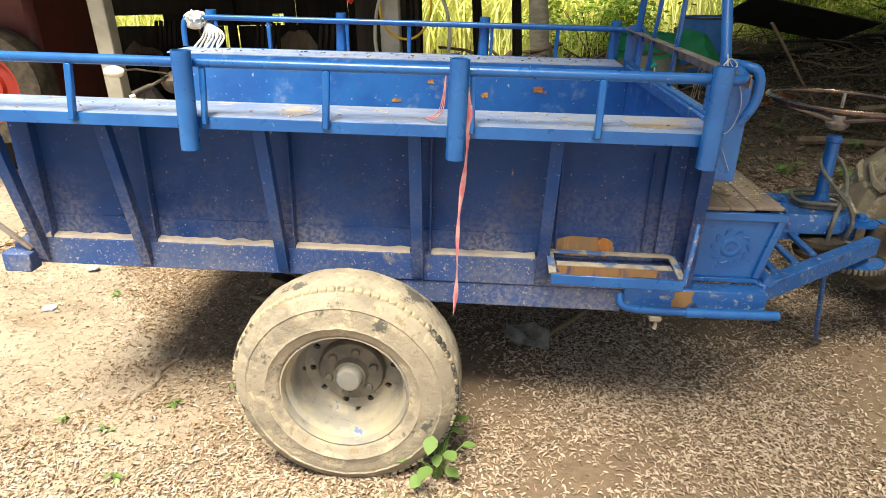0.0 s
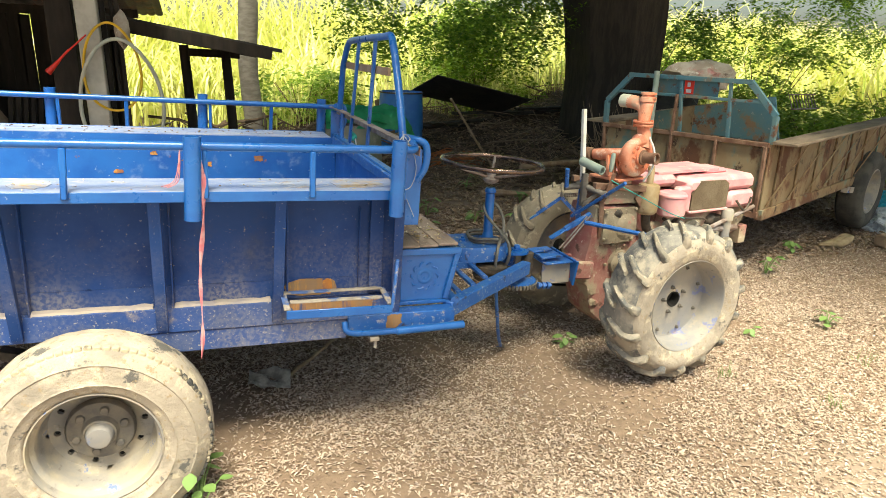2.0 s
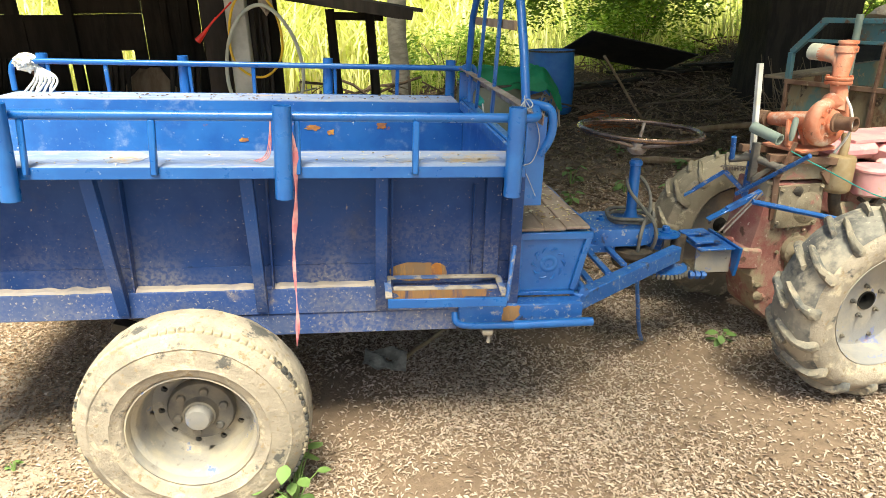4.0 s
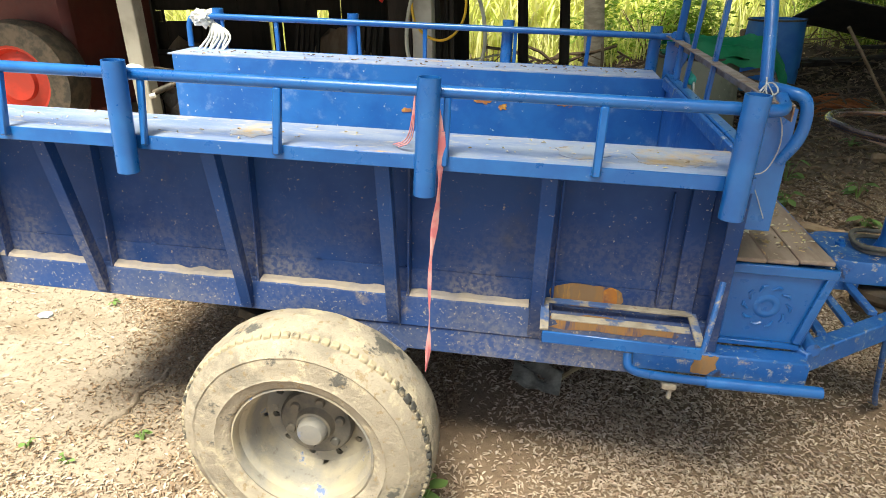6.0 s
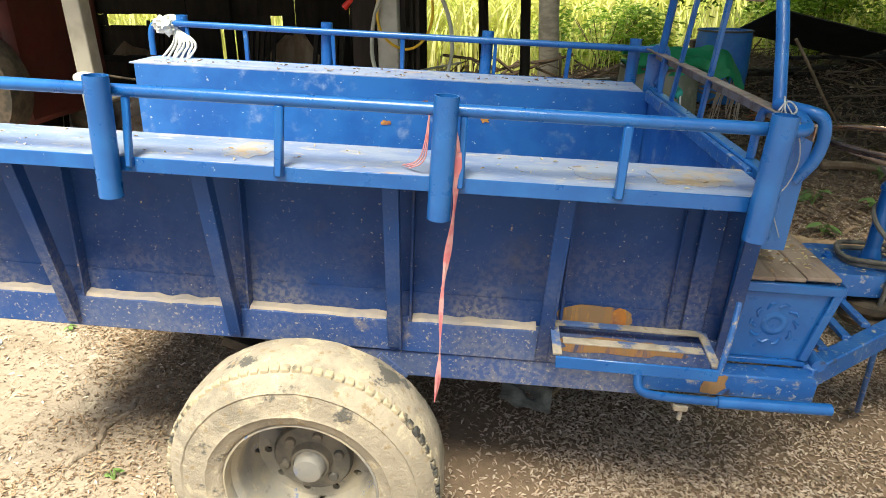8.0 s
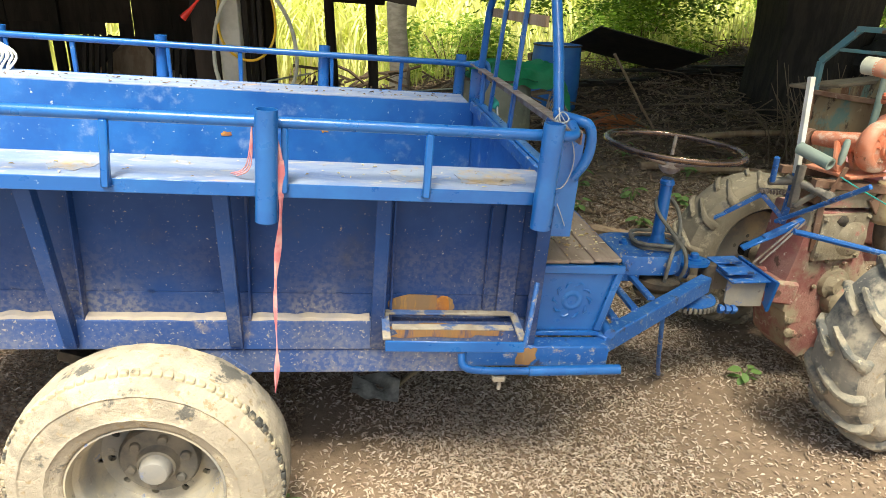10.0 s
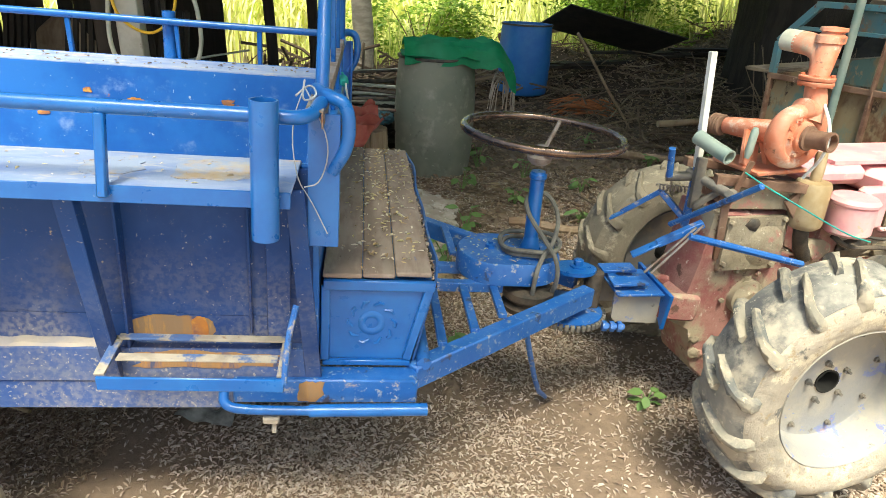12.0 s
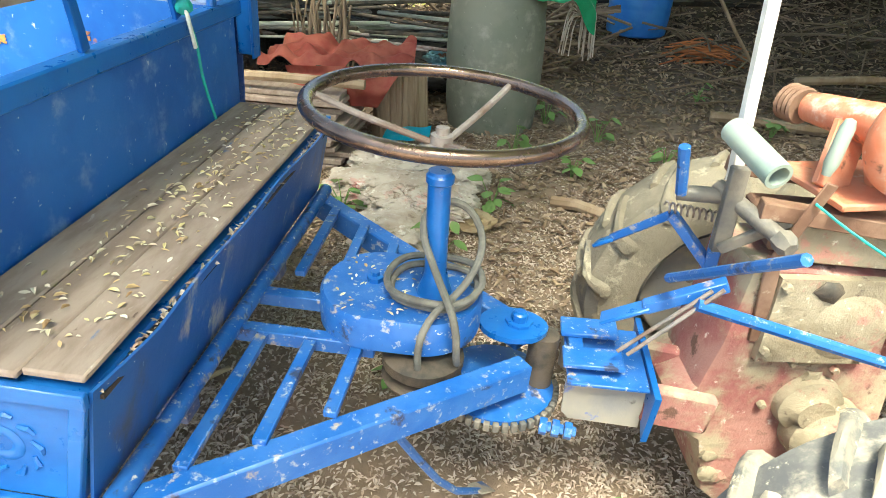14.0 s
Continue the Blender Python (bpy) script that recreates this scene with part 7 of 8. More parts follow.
for i, (a, b, r) in enumerate((((2.9, 6.6, 0.95), (3.66, 6.85, 0.0), 0.014), ((1.9, 4.35, 0.03), (2.6, 4.1, 0.03), 0.03), ((3.0, 5.9, 0.05), (4.2, 5.6, 0.06), 0.035),
                               ((3.6, 6.2, 0.25), (6.6, 6.5, 0.35), 0.03), ((2.6, 8.6, 0.72), (3.6, 8.8, 0.86), 0.05), ((5.2, 5.0, 0.08), (4.0, 4.6, 0.05), 0.02))):
    bm = bmesh.new()
    p = [Vector(a).lerp(Vector(b), t / 6) + Vector((0, 0.01 * math.sin(t * 2.1), 0.008 * math.sin(t * 1.7))) for t in range(7)]
    tube(bm, p, [r, r * 0.9, r * 0.7], 8)
    thing("branch", bm, BROWN_WOOD, "long dry branch leaning on the bank" if i == 0 else "fallen dry branch lying on the litter", "branch", "loose branches")
bm = bmesh.new()
bar(bm, (3.05, 8.0, 1.02), (4.45, 8.15, 0.72), 0.8, 0.012, (0, 0.35, 1), 0)
thing("roof_sheet", bm, BLACK_SHEET, "black weathered sheet lying on the rubbish bank", "sheet")
for i in range(9):
    bm = bmesh.new()
    x = 2.9 + 0.34 * i
    z = height(x, 8.5)
    bar(bm, (x - 0.6, 8.3 + 0.03 * i, z + 0.10 + 0.03 * (i % 3)), (x + 0.6, 8.7, z + 0.14), 0.12, 0.03)
    thing("old_board", bm, DARK_WOOD, "rotting dark board on the rubbish bank", "board", "old boards")
bm = bmesh.new()
lump(bm, (6.3, 7.15, 0.85), (0.35, 0.3, 0.35), 0.4, 2.5, 3, 9)
thing("dark_sack", bm, BLACK_SHEET, "dark bundle against the trunk", "sack")
for i in range(14):
    bm = bmesh.new()
    x, y = rng.uniform(4.6, 6.8), rng.uniform(6.2, 6.9)
    lump(bm, (x, y, height(x, y) + 0.05 + 0.4 * (x > 5)), (0.18, 0.08, 0.06), 0.3, 3, 2, i)
    thing("log", bm, BROWN_WOOD, "short split log on the bank", "log", "split logs")

# ---- weeds ----
def weed(x, y, h, n, leaf, label, seed):
    w = root("weed", (x, y, 0), label, "weed", "weeds")
    r = random.Random(seed)
    z0 = height(x, y)
    tips = []
    for i in range(n):
        a, k = r.uniform(0, 6.28), r.uniform(0.35, 1.0)
        end = Vector((x + 0.42 * h * k * math.cos(a), y + 0.42 * h * k * math.sin(a), z0 + h * (0.25 + 0.75 * r.random())))
        bm = bmesh.new()
        tube(bm, rounded([(x, y, z0 - 0.01), Vector((x, y, z0)).lerp(end, 0.5) + Vector((0, 0, 0.1 * h)), end], 1), [0.0035, 0.0018], 5)
        part("stem", bm, WEED, w)
        tips.append((end, a))
    for end, a in tips:
        bm = bmesh.new()
        l = leaf * r.uniform(0.7, 1.2)
        d = Vector((math.cos(a), math.sin(a), r.uniform(-0.5, 0.3))).normalized()
        s = Vector((-math.sin(a), math.cos(a), r.uniform(-0.3, 0.3))).normalized()
        mid = [end + d * l * t - Vector((0, 0, 0.25 * l * t * t)) for t in (0, 0.25, 0.55, 0.8, 1.0)]
        wd = (0.04, 0.33, 0.38, 0.22, 0.01)
        up = d.cross(s).normalized() * 0.06 * l
        L_ = [bm.verts.new(m_ + s * l * q_ + up) for m_, q_ in zip(mid, wd)]
        C_ = [bm.verts.new(m_) for m_ in mid]
        R_ = [bm.verts.new(m_ - s * l * q_ + up) for m_, q_ in zip(mid, wd)]
        for k in range(4):
            bm.faces.new((L_[k], L_[k + 1], C_[k + 1], C_[k]))
            bm.faces.new((C_[k], C_[k + 1], R_[k + 1], R_[k]))
        part("leaf", bm, WEED, w)


weed(0.205, 1.795, 0.20, 16, 0.055, "broad-leaved green weed growing against the tyre", 1)
weed(2.04, 2.585, 0.06, 7, 0.045, "small green weed in the litter", 2)
weed(3.66, 2.35, 0.10, 9, 0.055, "small green weed in the litter", 3)
weed(4.06, 3.19, 0.16, 10, 0.055, "small green weed in the litter", 4)
weed(3.12, 2.38, 0.05, 5, 0.04, "small green weed in the litter", 5)
weed(1.40, 3.0, 0.09, 8, 0.055, "green weed sprouting under the drawbar", 6)
for i, (x, y, h) in enumerate(((1.70, 5.0, 0.16), (2.02, 4.75, 0.12), (2.2, 5.3, 0.18), (2.55, 5.0, 0.12), (1.62, 4.25, 0.14), (1.9, 5.6, 0.2), (2.9, 4.9, 0.10), (3.3, 5.6, 0.12),
                               (3.0, 6.3, 0.16), (3.9, 5.9, 0.14), (4.5, 4.5, 0.12), (2.75, 3.95, 0.10), (2.35, 4.4, 0.08), (4.7, 3.55, 0.10), (6.9, 4.9, 0.3), (1.45, 3.75, 0.2), (0.95, 4.1, 0.14))):
    weed(x, y, h, 9, 0.07, "low green weed among the fallen leaves", 20 + i)
rng = np.random.default_rng(8)
for i, (x, y) in enumerate(((2.60, 2.04), (3.45, 1.95), (2.86, 1.67), (0.1, 1.62))):
    blades("grass_tuft", WEED, "thin tuft of fresh grass", "grass", rng, 26, (x - 0.06, x + 0.06), (y - 0.05, y + 0.05), (0.04, 0.11), 0.0016, 0.5)


# ---- leaf litter and husks on the ground ----
rng = np.random.default_rng(31)
spots = []
while len(spots) < 290000:
    x, y = rng.uniform(-2.2, 6.5, 40000), rng.uniform(0.75, 5.5, 40000)
    near = np.where(y > 2.25, np.clip((x + 0.85 + np.clip((y - 2.57) * 1.04, -0.4, 0.8)) / 0.25, 0.06, 1), np.where(y > 1.9, np.clip((x + 0.75) / 0.5, 0.10, 1), np.clip((x + 2.2) / 1.8, 0.15, 1))) * np.clip(1.45 - y / 5.5, 0.25, 1) * np.clip(1.5 - (x - 1) / 6, 0.3, 1)
    bare = 1 - 0.97 * np.exp(-((x - 0.27) / 0.27) ** 2 - ((y - 2.38) / 0.40) ** 2)
    patch = np.clip(0.62 + 0.5 * np.sin(x * 3.1 + np.sin(y * 2.3) * 1.3) * np.sin(y * 2.7 + x) + 0.3 * np.sin(x * 7.3 + 2 * np.sin(y * 5.1)) * np.sin(y * 8.3 - x * 2.1), 0.10, 1)
    patch *= 1 - 0.7 * np.clip((x - 1.9) / 0.8, 0, 1) * np.clip((1.75 - y) / 0.5, 0, 1)
    ok = rng.random(40000) < near * bare * patch
    spots += list(zip(x[ok], y[ok]))
pts = np.array([(x, y, height(x, y) + 0.002) for x, y in spots[:290000]])
pts[:, 2] += rng.uniform(0, 0.006, len(pts))
flakes("leaf_litter", LITTER, "thick dry litter of husks and small leaves", "leaf litter", pts, (0.011, 0.024), 0.25)
x, y = rng.uniform(-2.5, 9.0, 52000), rng.uniform(3.4, 9.5, 52000)
pts = np.array([(a, b, height(a, b) + 0.004) for a, b in zip(x, y)])
pts[:, 2] += rng.uniform(0, 0.02, len(pts))
flakes("dead_leaves", DEAD_LEAVES, "brown dead leaves under the tree", "dead leaves", pts, (0.02, 0.06), 0.35)
x, y = rng.uniform(-2.0, 0.25, 90000), rng.uniform(0.9, 3.5, 90000)
heap = np.clip((x + 1.25 + 0.75 * (y - 2.7)) / 0.30, 0, 1) * np.clip((y - 2.25) / 0.2, 0, 1)
drift = 0.55 * np.exp(-((x + 1.0) / 0.35) ** 2 - ((y - 2.25) / 0.35) ** 2) + 0.28 * np.clip((2.2 - y) / 0.3, 0, 1)
ragged = np.clip(0.55 + 0.7 * np.sin(x * 9 + 3 * np.sin(y * 4)) * np.sin(y * 11 - x * 3), 0.08, 1)
ok = rng.random(90000) < np.maximum(heap, drift * ragged)
pts = np.array([(a, b, height(a, b) + 0.002) for a, b in zip(x[ok], y[ok])])
pts[:, 2] += rng.uniform(0, 0.006, len(pts))
flakes("husk_litter", DEAD_LEAVES, "brown husks drifted under the trailer's tail", "husks", pts, (0.009, 0.022), 0.35)
x, y = rng.uniform(-2.6, 0.2, 60000), rng.uniform(0.6, 3.6, 60000)
ok = rng.random(60000) < np.clip(0.45 + 0.6 * np.sin(x * 4.3 + 2 * np.sin(y * 3.1)) * np.sin(y * 5.2 + x), 0.12, 1)
pts = np.array([(a, b, height(a, b) + 0.001) for a, b in zip(x[ok], y[ok])])
flakes("earth_crumbs", CRUMBS, "loose crumbs and grit on the trodden earth", "grit", pts, (0.004, 0.011), 0.5, None, 0.5)
rngl = random.Random(77)
pts = np.array([(rngl.uniform(-0.98, 0.88), 3.105 + 0.16 * rngl.betavariate(1.2, 1.6), 0) for _ in range(150)])
pts[:, 2] = 1.0785 - (pts[:, 0] + 0.034) * 0.0367
flakes("fallen_leaflets", DEAD_LEAVES, "brown leaflets and dust along the far ledge", "fallen leaflets", pts, (0.008, 0.022), 0.12)
pts = np.array([(0.965 + 0.22 * rngl.betavariate(2.2, 1.6) - 0.003, 2.06 + 1.05 * rngl.betavariate(1.3, 1.0), 0) for _ in range(400)])
pts[:, 2] = 0.8318 - (pts[:, 0]) * 0.0367 + 0.0
seat_litter = flakes("fallen_leaflets", PETALS, "fallen cream and brown leaflets on the seat planks", "fallen leaflets", pts, (0.007, 0.021), 0.14, None, 0.3)
pts = np.array([(rngl.uniform(1.36, 1.60), rngl.uniform(2.47, 2.68), 0) for _ in range(70)])
pts[:, 2] = 0.6765 - pts[:, 0] * 0.0367
flakes("fallen_leaflets", PETALS, "fallen leaflets on the gear cover", "fallen leaflets", pts, (0.008, 0.017), 0.10, None, 0.12)
pts = np.array([(rngl.uniform(-0.9, 0.8), rngl.uniform(1.87, 2.04), 0) for _ in range(90)])
pts[:, 2] = 1.0775 - (pts[:, 0] + 0.034) * 0.0367
flakes("fallen_leaflets", PETALS, "a few fallen leaflets on the ledge", "fallen leaflets", pts, (0.006, 0.014), 0.10)
pts = np.array([(1.193 + rngl.uniform(-0.006, 0.006), rngl.uniform(2.06, 3.11), 0.752 + rngl.uniform(0, 0.008)) for _ in range(200)])
flakes("fallen_leaflets", LITTER, "brown leaflets caught behind the seat board", "fallen leaflets", pts, (0.010, 0.02), 0.4)

# ---- small things ----
bm = bmesh.new()
prev = []
for i in range(46):
    t = i / 45
    z = 1.12 - 0.572 * t
    y = 1.826
    x = 0.298 - 0.044 * t + 0.004 * math.sin(t * 9)
    w = 0.0075 - 0.004 * t + 0.0025 * math.sin(t * 23)
    a = 0.9 * math.sin(t * 7)
    row = (bm.verts.new((x - w * math.cos(a), y - w * math.sin(a), z)), bm.verts.new((x, y - 0.003, z)), bm.verts.new((x + w * math.cos(a), y + w * math.sin(a), z)))
    if prev:
        bm.faces.new((prev[0], prev[1], row[1], row[0]))
        bm.faces.new((prev[1], prev[2], row[2], row[1]))
    prev = row
tube(bm, rounded([(0.298, 1.826, 1.12), (0.294, 1.83, 1.15), (0.280, 1.842, 1.19), (0.245, 1.852, 1.192)], 1), 0.006, 6)
for k in range(3):
    tube(bm, rounded([(0.243, 1.845, 1.19), (0.240 - 0.003 * k, 1.845, 1.13), (0.232 - 0.006 * k, 1.85 + 0.004 * k, 1.09), (0.20 - 0.008 * k, 1.87 + 0.01 * k, 1.074)], 2), 0.0015, 5)
thing("ribbon", bm, PINK_RIBBON, "frayed pink plastic ribbon tied to the rail", "ribbon")
hank = root("cord_hank", (-0.975, 3.30, 1.07), "tangled hank of white cord on the far rail", "cord")
for k in range(9):
    bm = bmesh.new()
    x = -0.97 + 0.012 * k
    tube(bm, rounded([(-0.945, 3.31, 1.225), (x + 0.03, 3.29, 1.17), (x - 0.02 + 0.01 * (k % 3), 3.285, 1.12), (x - 0.05 + 0.02 * (k % 4), 3.25, 1.075)], 2), 0.005, 5)
    part("strand", bm, WHITE_CORD, hank)
bm = bmesh.new()
lump(bm, (-0.975, 3.30, 1.235), (0.045, 0.04, 0.035), 0.5, 4, 3, 4)
part("knot", bm, WHITE_CORD, hank)
bm = bmesh.new()
tube(bm, rounded([(0.930, 1.95, 1.205), (0.95, 1.93, 1.17), (0.975, 1.93, 1.10), (0.955, 1.93, 1.03), (0.925, 1.925, 1.025)], 2), 0.0014, 5)
tube(bm, rounded([(0.930, 1.95, 1.205), (0.905, 1.93, 1.14), (0.91, 1.93, 1.04), (0.935, 1.93, 1.0), (0.965, 1.93, 0.93)], 2), 0.0012, 5)
tube(bm, rounded([(0.915, 1.94, 1.19), (0.94, 1.965, 1.21), (0.955, 1.94, 1.19), (0.925, 1.93, 1.18), (0.93, 1.96, 1.215)], 2), 0.002, 5)
thing("tie_cord", bm, GREY_CORD, "thin grey-white cord knotted round the corner", "cord")
bm = bmesh.new()
tube(bm, rounded([(0.965, 2.86, 1.10), (0.975, 2.85, 1.055), (0.985, 2.86, 1.0), (0.975, 2.88, 0.92), (0.985, 2.90, 0.82)], 2), 0.0035, 6)
lump(bm, (0.968, 2.855, 1.075), (0.018, 0.018, 0.02), 0.4, 4, 2, 3)
thing("teal_cord", bm, TEAL_CORD, "teal nylon cord knotted on the front wall", "cord")
bm = bmesh.new()
bar(bm, (0.975, 2.85, 1.07), (0.985, 2.85, 0.99), 0.012, 0.006)
thing("rag_end", bm, WHITE_CORD, "frayed white rag end tied with the cord", "rag")
# hose coiled round the steering column
hose = root("hose", (1.545, 2.575, 0.63), "grey rubber hose coiled round the steering column", "hose")
for k in range(2):
    bm = bmesh.new()
    tube(bm, [(1.545 + (0.085 + 0.008 * k) * math.cos(2 * math.pi * i / 40), 2.575 + (0.085 + 0.008 * k) * math.sin(2 * math.pi * i / 40), 0.629 + 0.016 * k + 0.004 * math.sin(i * 0.5)) for i in range(40)], 0.0072, 8, True)
    part("coil", bm, HOSE_GREY, hose)
bm = bmesh.new()
tube(bm, rounded([(1.60, 2.56, 0.44), (1.605, 2.44, 0.55), (1.60, 2.44, 0.64), (1.555, 2.50, 0.70), (1.515, 2.56, 0.76), (1.535, 2.60, 0.80), (1.60, 2.62, 0.79), (1.64, 2.60, 0.72), (1.61, 2.53, 0.66), (1.55, 2.45, 0.64), (1.53, 2.43, 0.57), (1.54, 2.46, 0.46)], 2), 0.0072, 8)
part("loose_loop", bm, HOSE_GREY, hose)

# tarpaulin over the green drum
bm = bmesh.new()
quilt(bm, ((1.28, 5.31, 0.855), (1.82, 5.30, 0.855), (1.81, 5.76, 0.865), (1.29, 5.76, 0.86)), 22, 18, 0.02, 9, 0.03, 3)
rows = []
for i in range(33):
    row = []
    for j in range(19):
        u, v = i / 32, j / 18
        x = 1.30 + 0.88 * u
        y = 5.30 + 0.42 * v
        z = 0.905 + 0.05 * math.sin(v * math.pi) + 0.035 * noise.noise((u * 7, v * 10, 1.0)) + 0.016 * math.sin(v * 26 + 4 * noise.noise((u * 4, v * 3, 5.0))) - max(0, u - 0.72) ** 1.3 * 0.95
        z -= 0.10 * max(0, 0.15 - v) / 0.15
        row.append(bm.verts.new((x - 0.10 * max(0, u - 0.72) * 3, y + 0.02 * math.sin(u * 14), z)))
    rows.append(row)
fs = [bm.faces.new((rows[i][j], rows[i + 1][j], rows[i + 1][j + 1], rows[i][j + 1])) for i in range(32) for j in range(18)]
bmesh.ops.solidify(bm, geom=fs, thickness=0.006)
thing("tarpaulin", bm, GREEN_TARP, "folded green tarpaulin draped over the drum", "tarpaulin")
bm = bmesh.new()
for i in range(26):
    a = rngl.uniform(0, 6.28)
    p0 = Vector((2.02, 5.40, 0.72))
    tube(bm, rounded([p0, p0 + Vector((0.08 * math.cos(a), 0.05 * math.sin(a), rngl.uniform(-0.05, 0.08))), p0 + Vector((0.10 * math.cos(a), 0.05, -0.12 - 0.15 * rngl.random()))], 1), 0.004, 5)
thing("cord_tangle", bm, SACK, "tangle of pale cord hanging from the tarpaulin", "cord", kind="stuff")

# dark heap between the shed and the drum: sheeting, stalks, brush
for i, (x, y, z, sx, sy, sz) in enumerate(((0.62, 5.95, 0.18, 0.46, 0.26, 0.24), (1.05, 6.35, 0.16, 0.36, 0.28, 0.22), (0.15, 6.9, 0.20, 0.5, 0.3, 0.28))):
    bm = bmesh.new()
    crumple(bm, (x, y, z), (sx, sy, sz), 20 + i * 2.7)
    thing("black_sheeting", bm, BLACK_SHEET, "crumpled black plastic sheeting heaped on the ground", "plastic sheet", "black sheeting")
for i, (x, y, z, s_) in enumerate(((0.98, 5.72, 0.22, 0.11), (1.16, 5.95, 0.30, 0.09))):
    bm = bmesh.new()
    crumple(bm, (x, y, z), (s_, s_ * 0.7, s_ * 0.6), 40 + i * 3.3)
    thing("plastic_scrap", bm, TURQ, "dull teal plastic scrap on the heap", "plastic sheet", "teal scraps")
rngh = np.random.default_rng(61)
bm = bmesh.new()
for i in range(330):
    x, y = rngh.uniform(-0.1, 2.3), rngh.uniform(6.7, 8.3)
    top = 0.62 * math.exp(-((y - 7.5) / 0.8) ** 2)
    c = Vector((x, y, rngh.uniform(0.0, 1.0) * top))
    a, L = rngh.uniform(0, math.pi), rngh.uniform(0.3, 0.9)
    d = Vector((math.cos(a), 0.5 * math.sin(a), rngh.normal(0, 0.28))) * L / 2
    tube(bm, [c - d, c + Vector((0, 0, rngh.normal(0, 0.04))), c + d], rngh.uniform(0.005, 0.018), 5)
tagged(new("brush_heap", finish("brush_heap", bm, STICKS, True)), "heap of dead brushwood beside the drum", "branches", kind="stuff")
stalks = root("stalk_bundle", (0.45, 5.62, 0.0), "bundle of dry upright stalks leaning in the shade", "stalks")
for i in range(34):
    bm = bmesh.new()
    x, y = 0.28 + rngh.uniform(0, 0.34), 5.55 + rngh.uniform(0, 0.14)
    tube(bm, [(x, y, 0.0), (x + rngh.normal(0, 0.02), y + 0.03, 0.35), (x + rngh.normal(0, 0.05), y + 0.06, rngh.uniform(0.55, 0.78))], rngh.uniform(0.006, 0.011), 6)
    part("stalk", bm, STICKS, stalks)

# woodpile, cloth, sacks and stump behind the seat
rngw = random.Random(41)
for i in range(12):
    bm = bmesh.new()
    z = 0.02 + 0.033 * i
    bar(bm, (-0.1 + rngw.uniform(-0.05, 0.05), 4.75 + rngw.uniform(-0.05, 0.05), z), (0.85 + rngw.uniform(-0.06, 0.06), 4.72, z + rngw.uniform(-0.005, 0.005)), rngw.uniform(0.25, 0.4), 0.026, (0, 0, 1), 0.003)
    thing("plank", bm, PLANK, "weathered plank in a low stack", "plank", "stacked planks")
bm = bmesh.new()
tube(bm, [(0.1, 4.62, 0.46), (0.55, 4.60, 0.465), (0.95, 4.60, 0.455)], 0.025, 8)
thing("round_pole", bm, BROWN_WOOD, "peeled pole on the plank stack", "pole")
bm = bmesh.new()
quilt(bm, ((0.35, 4.75, 0.50), (1.15, 4.85, 0.48), (1.10, 5.3, 0.53), (0.35, 5.25, 0.55)), 44, 30, 0.09, 10, 0.006, 2)
quilt(bm, ((0.55, 4.70, 0.32), (0.98, 4.74, 0.30), (1.10, 4.84, 0.49), (0.50, 4.74, 0.49)), 32, 20, 0.07, 12, 0.006, 5)
thing("red_tarpaulin", bm, RED_CLOTH, "crumpled faded red tarpaulin over the planks", "tarpaulin")
bm = bmesh.new()
tube(bm, [(1.03, 5.15, 0.05 * k) for k in range(9)], [0.17, 0.155, 0.15], 110)
for v in bm.verts:
    d = Vector((v.co.x - 1.03, v.co.y - 5.15, 0))
    a = math.atan2(d.y, d.x)
    v.co += d * (0.07 * noise.noise((math.cos(a) * 2, math.sin(a) * 2, v.co.z * 2)) - 0.09 * max(0, math.sin(a * 27 + 1.5 * noise.noise((a * 3, v.co.z * 9, 0)))) ** 3)
thing("stump", bm, BROWN_WOOD, "upright brown log stump", "log")
for i, (x, y, z, sx, sy, sz) in enumerate(((1.18, 4.55, 0.06, 0.26, 0.18, 0.09), (1.32, 4.15, 0.07, 0.22, 0.20, 0.10), (1.05, 4.30, 0.05, 0.20, 0.16, 0.08), (1.42, 4.50, 0.05, 0.16, 0.14, 0.07), (1.22, 3.85, 0.05, 0.18, 0.14, 0.07))):
    bm = bmesh.new()
    crumple(bm, (x, y, z), (sx, sy, sz), i * 3.1)
    thing("sacking", bm, SACK, "dirty crumpled white sacking on the ground", "sack", "old sacks")
bm = bmesh.new()
quilt(bm, ((1.0, 4.75, 0.13), (1.25, 4.72, 0.15), (1.25, 4.9, 0.17), (1.0, 4.92, 0.14)), 10, 8, 0.03, 8, 0.004, 1)
thing("plastic_scrap", bm, BLUE_BAG, "pale blue plastic scrap on the sacks", "plastic sheet")
for i, (x, y, s) in enumerate(((1.35, 3.60, 0.10), (1.55, 4.05, 0.09), (1.28, 3.45, 0.06), (2.05, 4.85, 0.03), (1.95, 5.1, 0.04))):
    bm = bmesh.new()
    lump(bm, (x, y, s * 0.4), (s, s * 0.8, s * 0.55), 0.35, 2.5, 3, i * 1.7)
    thing("stone", bm, HUSK, "pale rounded stone in the litter", "stone", "stones")
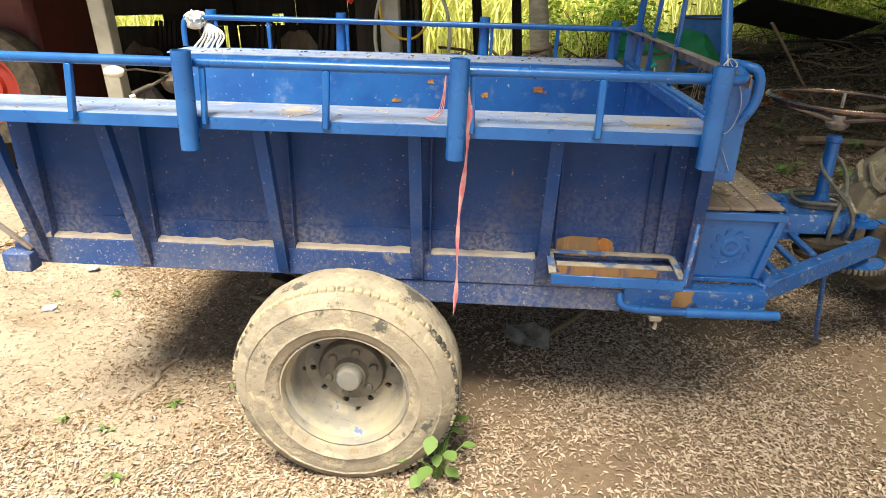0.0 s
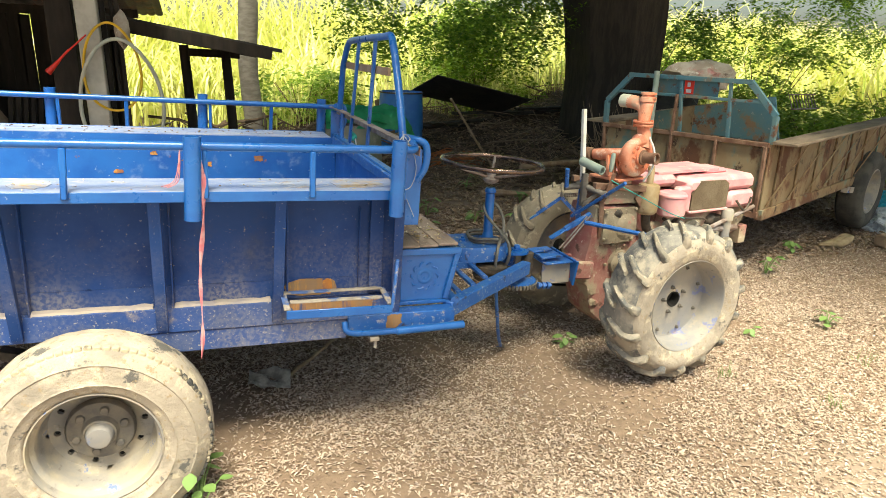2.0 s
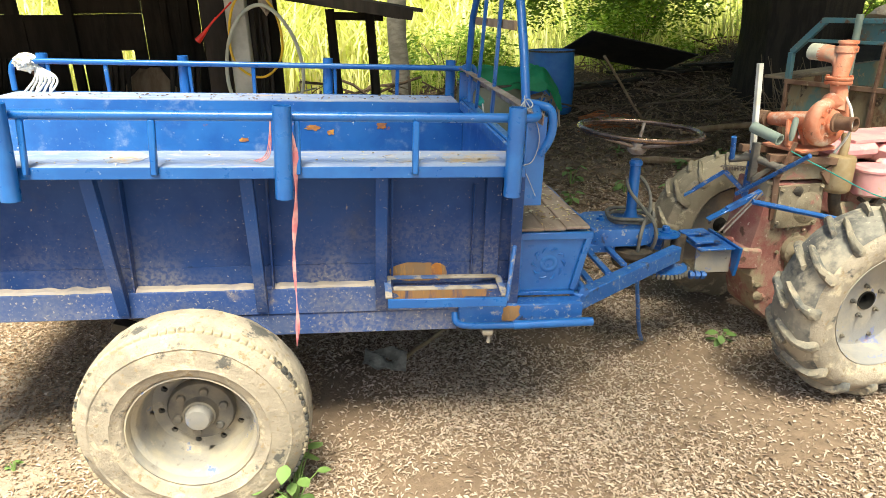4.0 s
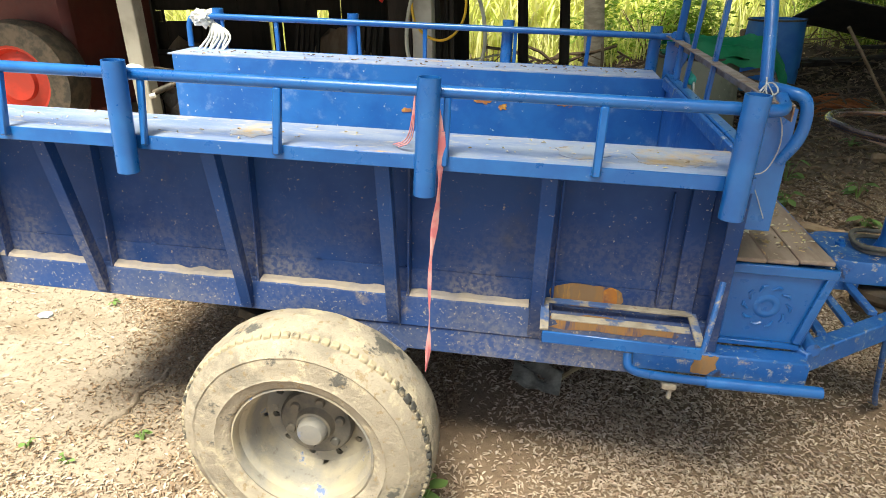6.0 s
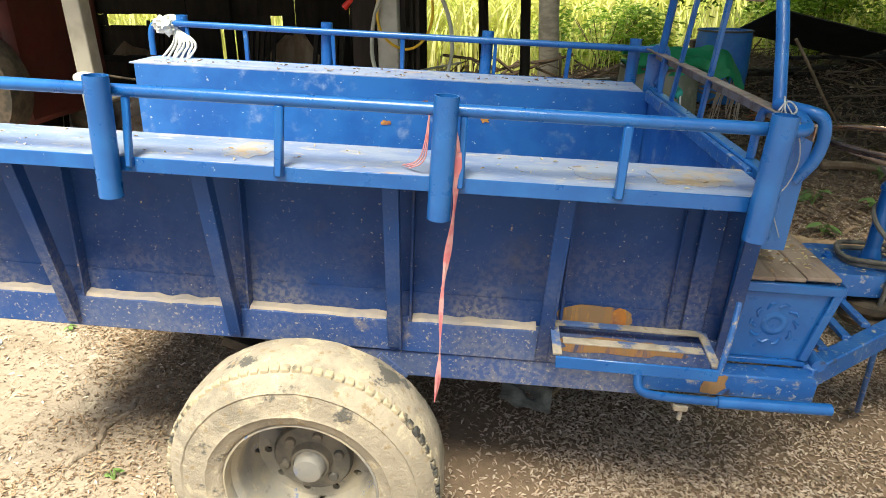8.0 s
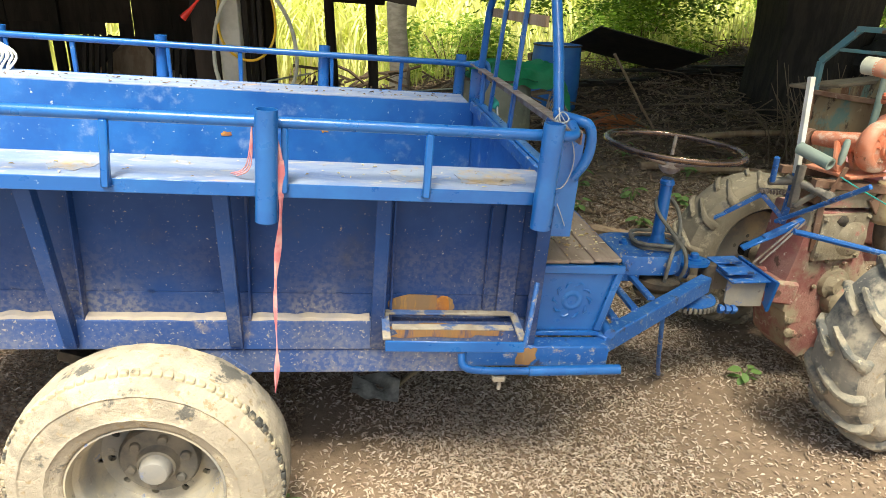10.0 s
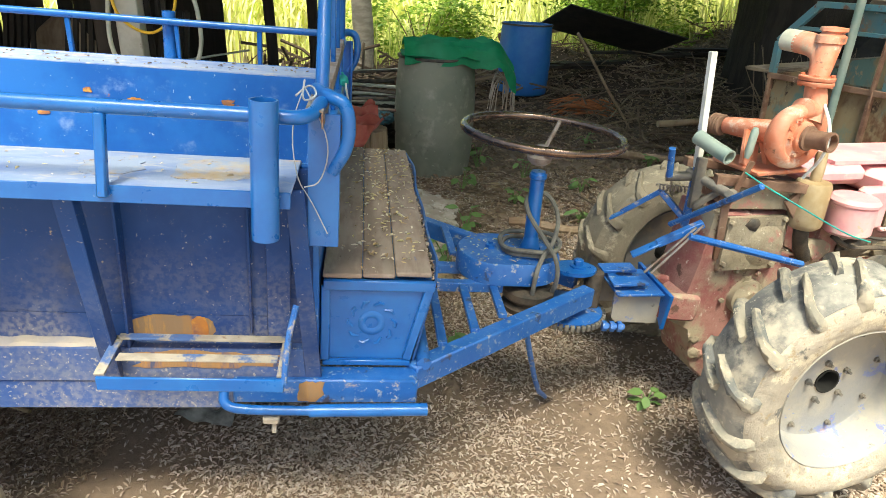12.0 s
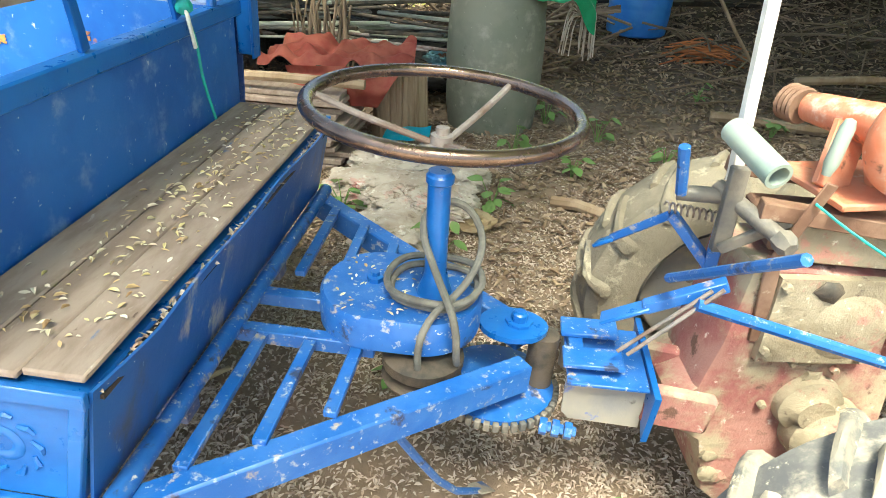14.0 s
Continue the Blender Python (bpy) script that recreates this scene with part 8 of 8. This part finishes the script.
# rubbish near the yard's right end
bm = bmesh.new()
cuboid(bm, (5.60, 3.40, 0.0), (5.88, 3.54, 0.11), 0.02, pose(0, 0, 0))
for v in bm.verts:
    v.co += Vector((1, 1, 1)) * 0.012 * noise.noise(v.co * 11)
thing("clay_block", bm, BRICK, "worn brown clay block on the ground", "brick")
bm = bmesh.new()
for k in range(3):
    tube(bm, rounded([(5.08 + 0.05 * k, 3.62 - 0.02 * k, 0.02), (5.22, 3.58 - 0.03 * k, 0.045), (5.42, 3.66 - 0.03 * k, 0.06), (5.56, 3.74 - 0.02 * k, 0.03)], 2), [0.010, 0.026, 0.034, 0.024, 0.008], 10)
thing("palm_husk", bm, HUSK, "dry split palm husk lying before the tyre", "husk")
for i, (mt, x, y, sx, sy, sz, lab) in enumerate(((WHITE_BAG, 6.18, 3.90, 0.20, 0.16, 0.12, "crumpled white plastic bag"), (BLUE_BAG, 6.62, 4.12, 0.26, 0.18, 0.13, "crumpled light blue plastic bag"),
                                                (BLUE_BAG, 7.0, 4.05, 0.24, 0.18, 0.12, "crumpled light blue plastic bag"), (BLUE_BAG, 7.1, 4.4, 0.26, 0.18, 0.13, "crumpled light blue plastic bag"))):
    bm = bmesh.new()
    crumple(bm, (x, y, sz * 0.7), (sx, sy, sz), i * 2.3 + 1)
    thing("plastic_bag", bm, mt, lab + " on the ground", "plastic bag", "plastic bags")
bm = bmesh.new()
quilt(bm, ((0.42, 2.55, 0.03), (0.60, 2.52, 0.025), (0.62, 2.66, 0.03), (0.44, 2.70, 0.05)), 16, 14, 0.05, 16, 0.0015, 3)
thing("clear_bag", bm, CLEAR_BAG, "dusty clear plastic bag under the trailer", "plastic bag")
for a, b, r in (((0.60, 2.62, 0.015), (0.90, 2.95, 0.03), 0.010), ((-0.75, 2.92, 0.02), (-0.05, 2.62, 0.02), 0.009), ((2.70, 1.56, 0.008), (2.58, 1.70, 0.008), 0.004), ((3.55, 1.75, 0.01), (3.9, 1.9, 0.012), 0.006),
                ((4.6, 2.2, 0.02), (5.0, 2.35, 0.02), 0.012)):
    bm = bmesh.new()
    p = [Vector(a).lerp(Vector(b), t / 5) + Vector((0, 0.006 * math.sin(t * 2), 0.004 * math.sin(t * 3))) for t in range(6)]
    tube(bm, p, [r, r * 0.8], 7)
    thing("stick", bm, HUSK, "dry pale stick lying on the ground", "stick", "loose sticks")
bm = bmesh.new()
tube(bm, [(-0.93 + 0.05 * t + 0.012 * math.sin(t * 17), 2.0 + 0.52 * t, 0.0 + 0.006 * math.sin(t * 23)) for t in [i / 40 for i in range(41)]], [0.004, 0.012, 0.016, 0.011, 0.013, 0.005], 10)
for v in bm.verts:
    v.co += Vector((1, 0.6, 0.5)) * 0.008 * noise.noise(v.co * 38)
thing("earth_ridge", bm, SOIL, "low ridge of dried earth beside a rut", "earth")
for x, y in ((-1.71, 3.23), (-1.66, 2.79)):
    bm = bmesh.new()
    lump(bm, (x, y, 0.012), (0.035, 0.025, 0.01), 0.4, 4, 2, x)
    thing("paper_scrap", bm, WHITE_BAG, "scrap of white paper on the earth", "paper scrap")
rngs = random.Random(12)
for i, (x, y) in enumerate(((-0.75, 2.09), (-0.77, 1.74), (-1.43, 2.94), (-0.92, 1.95), (-0.55, 2.2), (-1.1, 2.0))):
    weed(x, y, 0.035, 5, 0.022, "tiny green sprout in the dust", 40 + i)
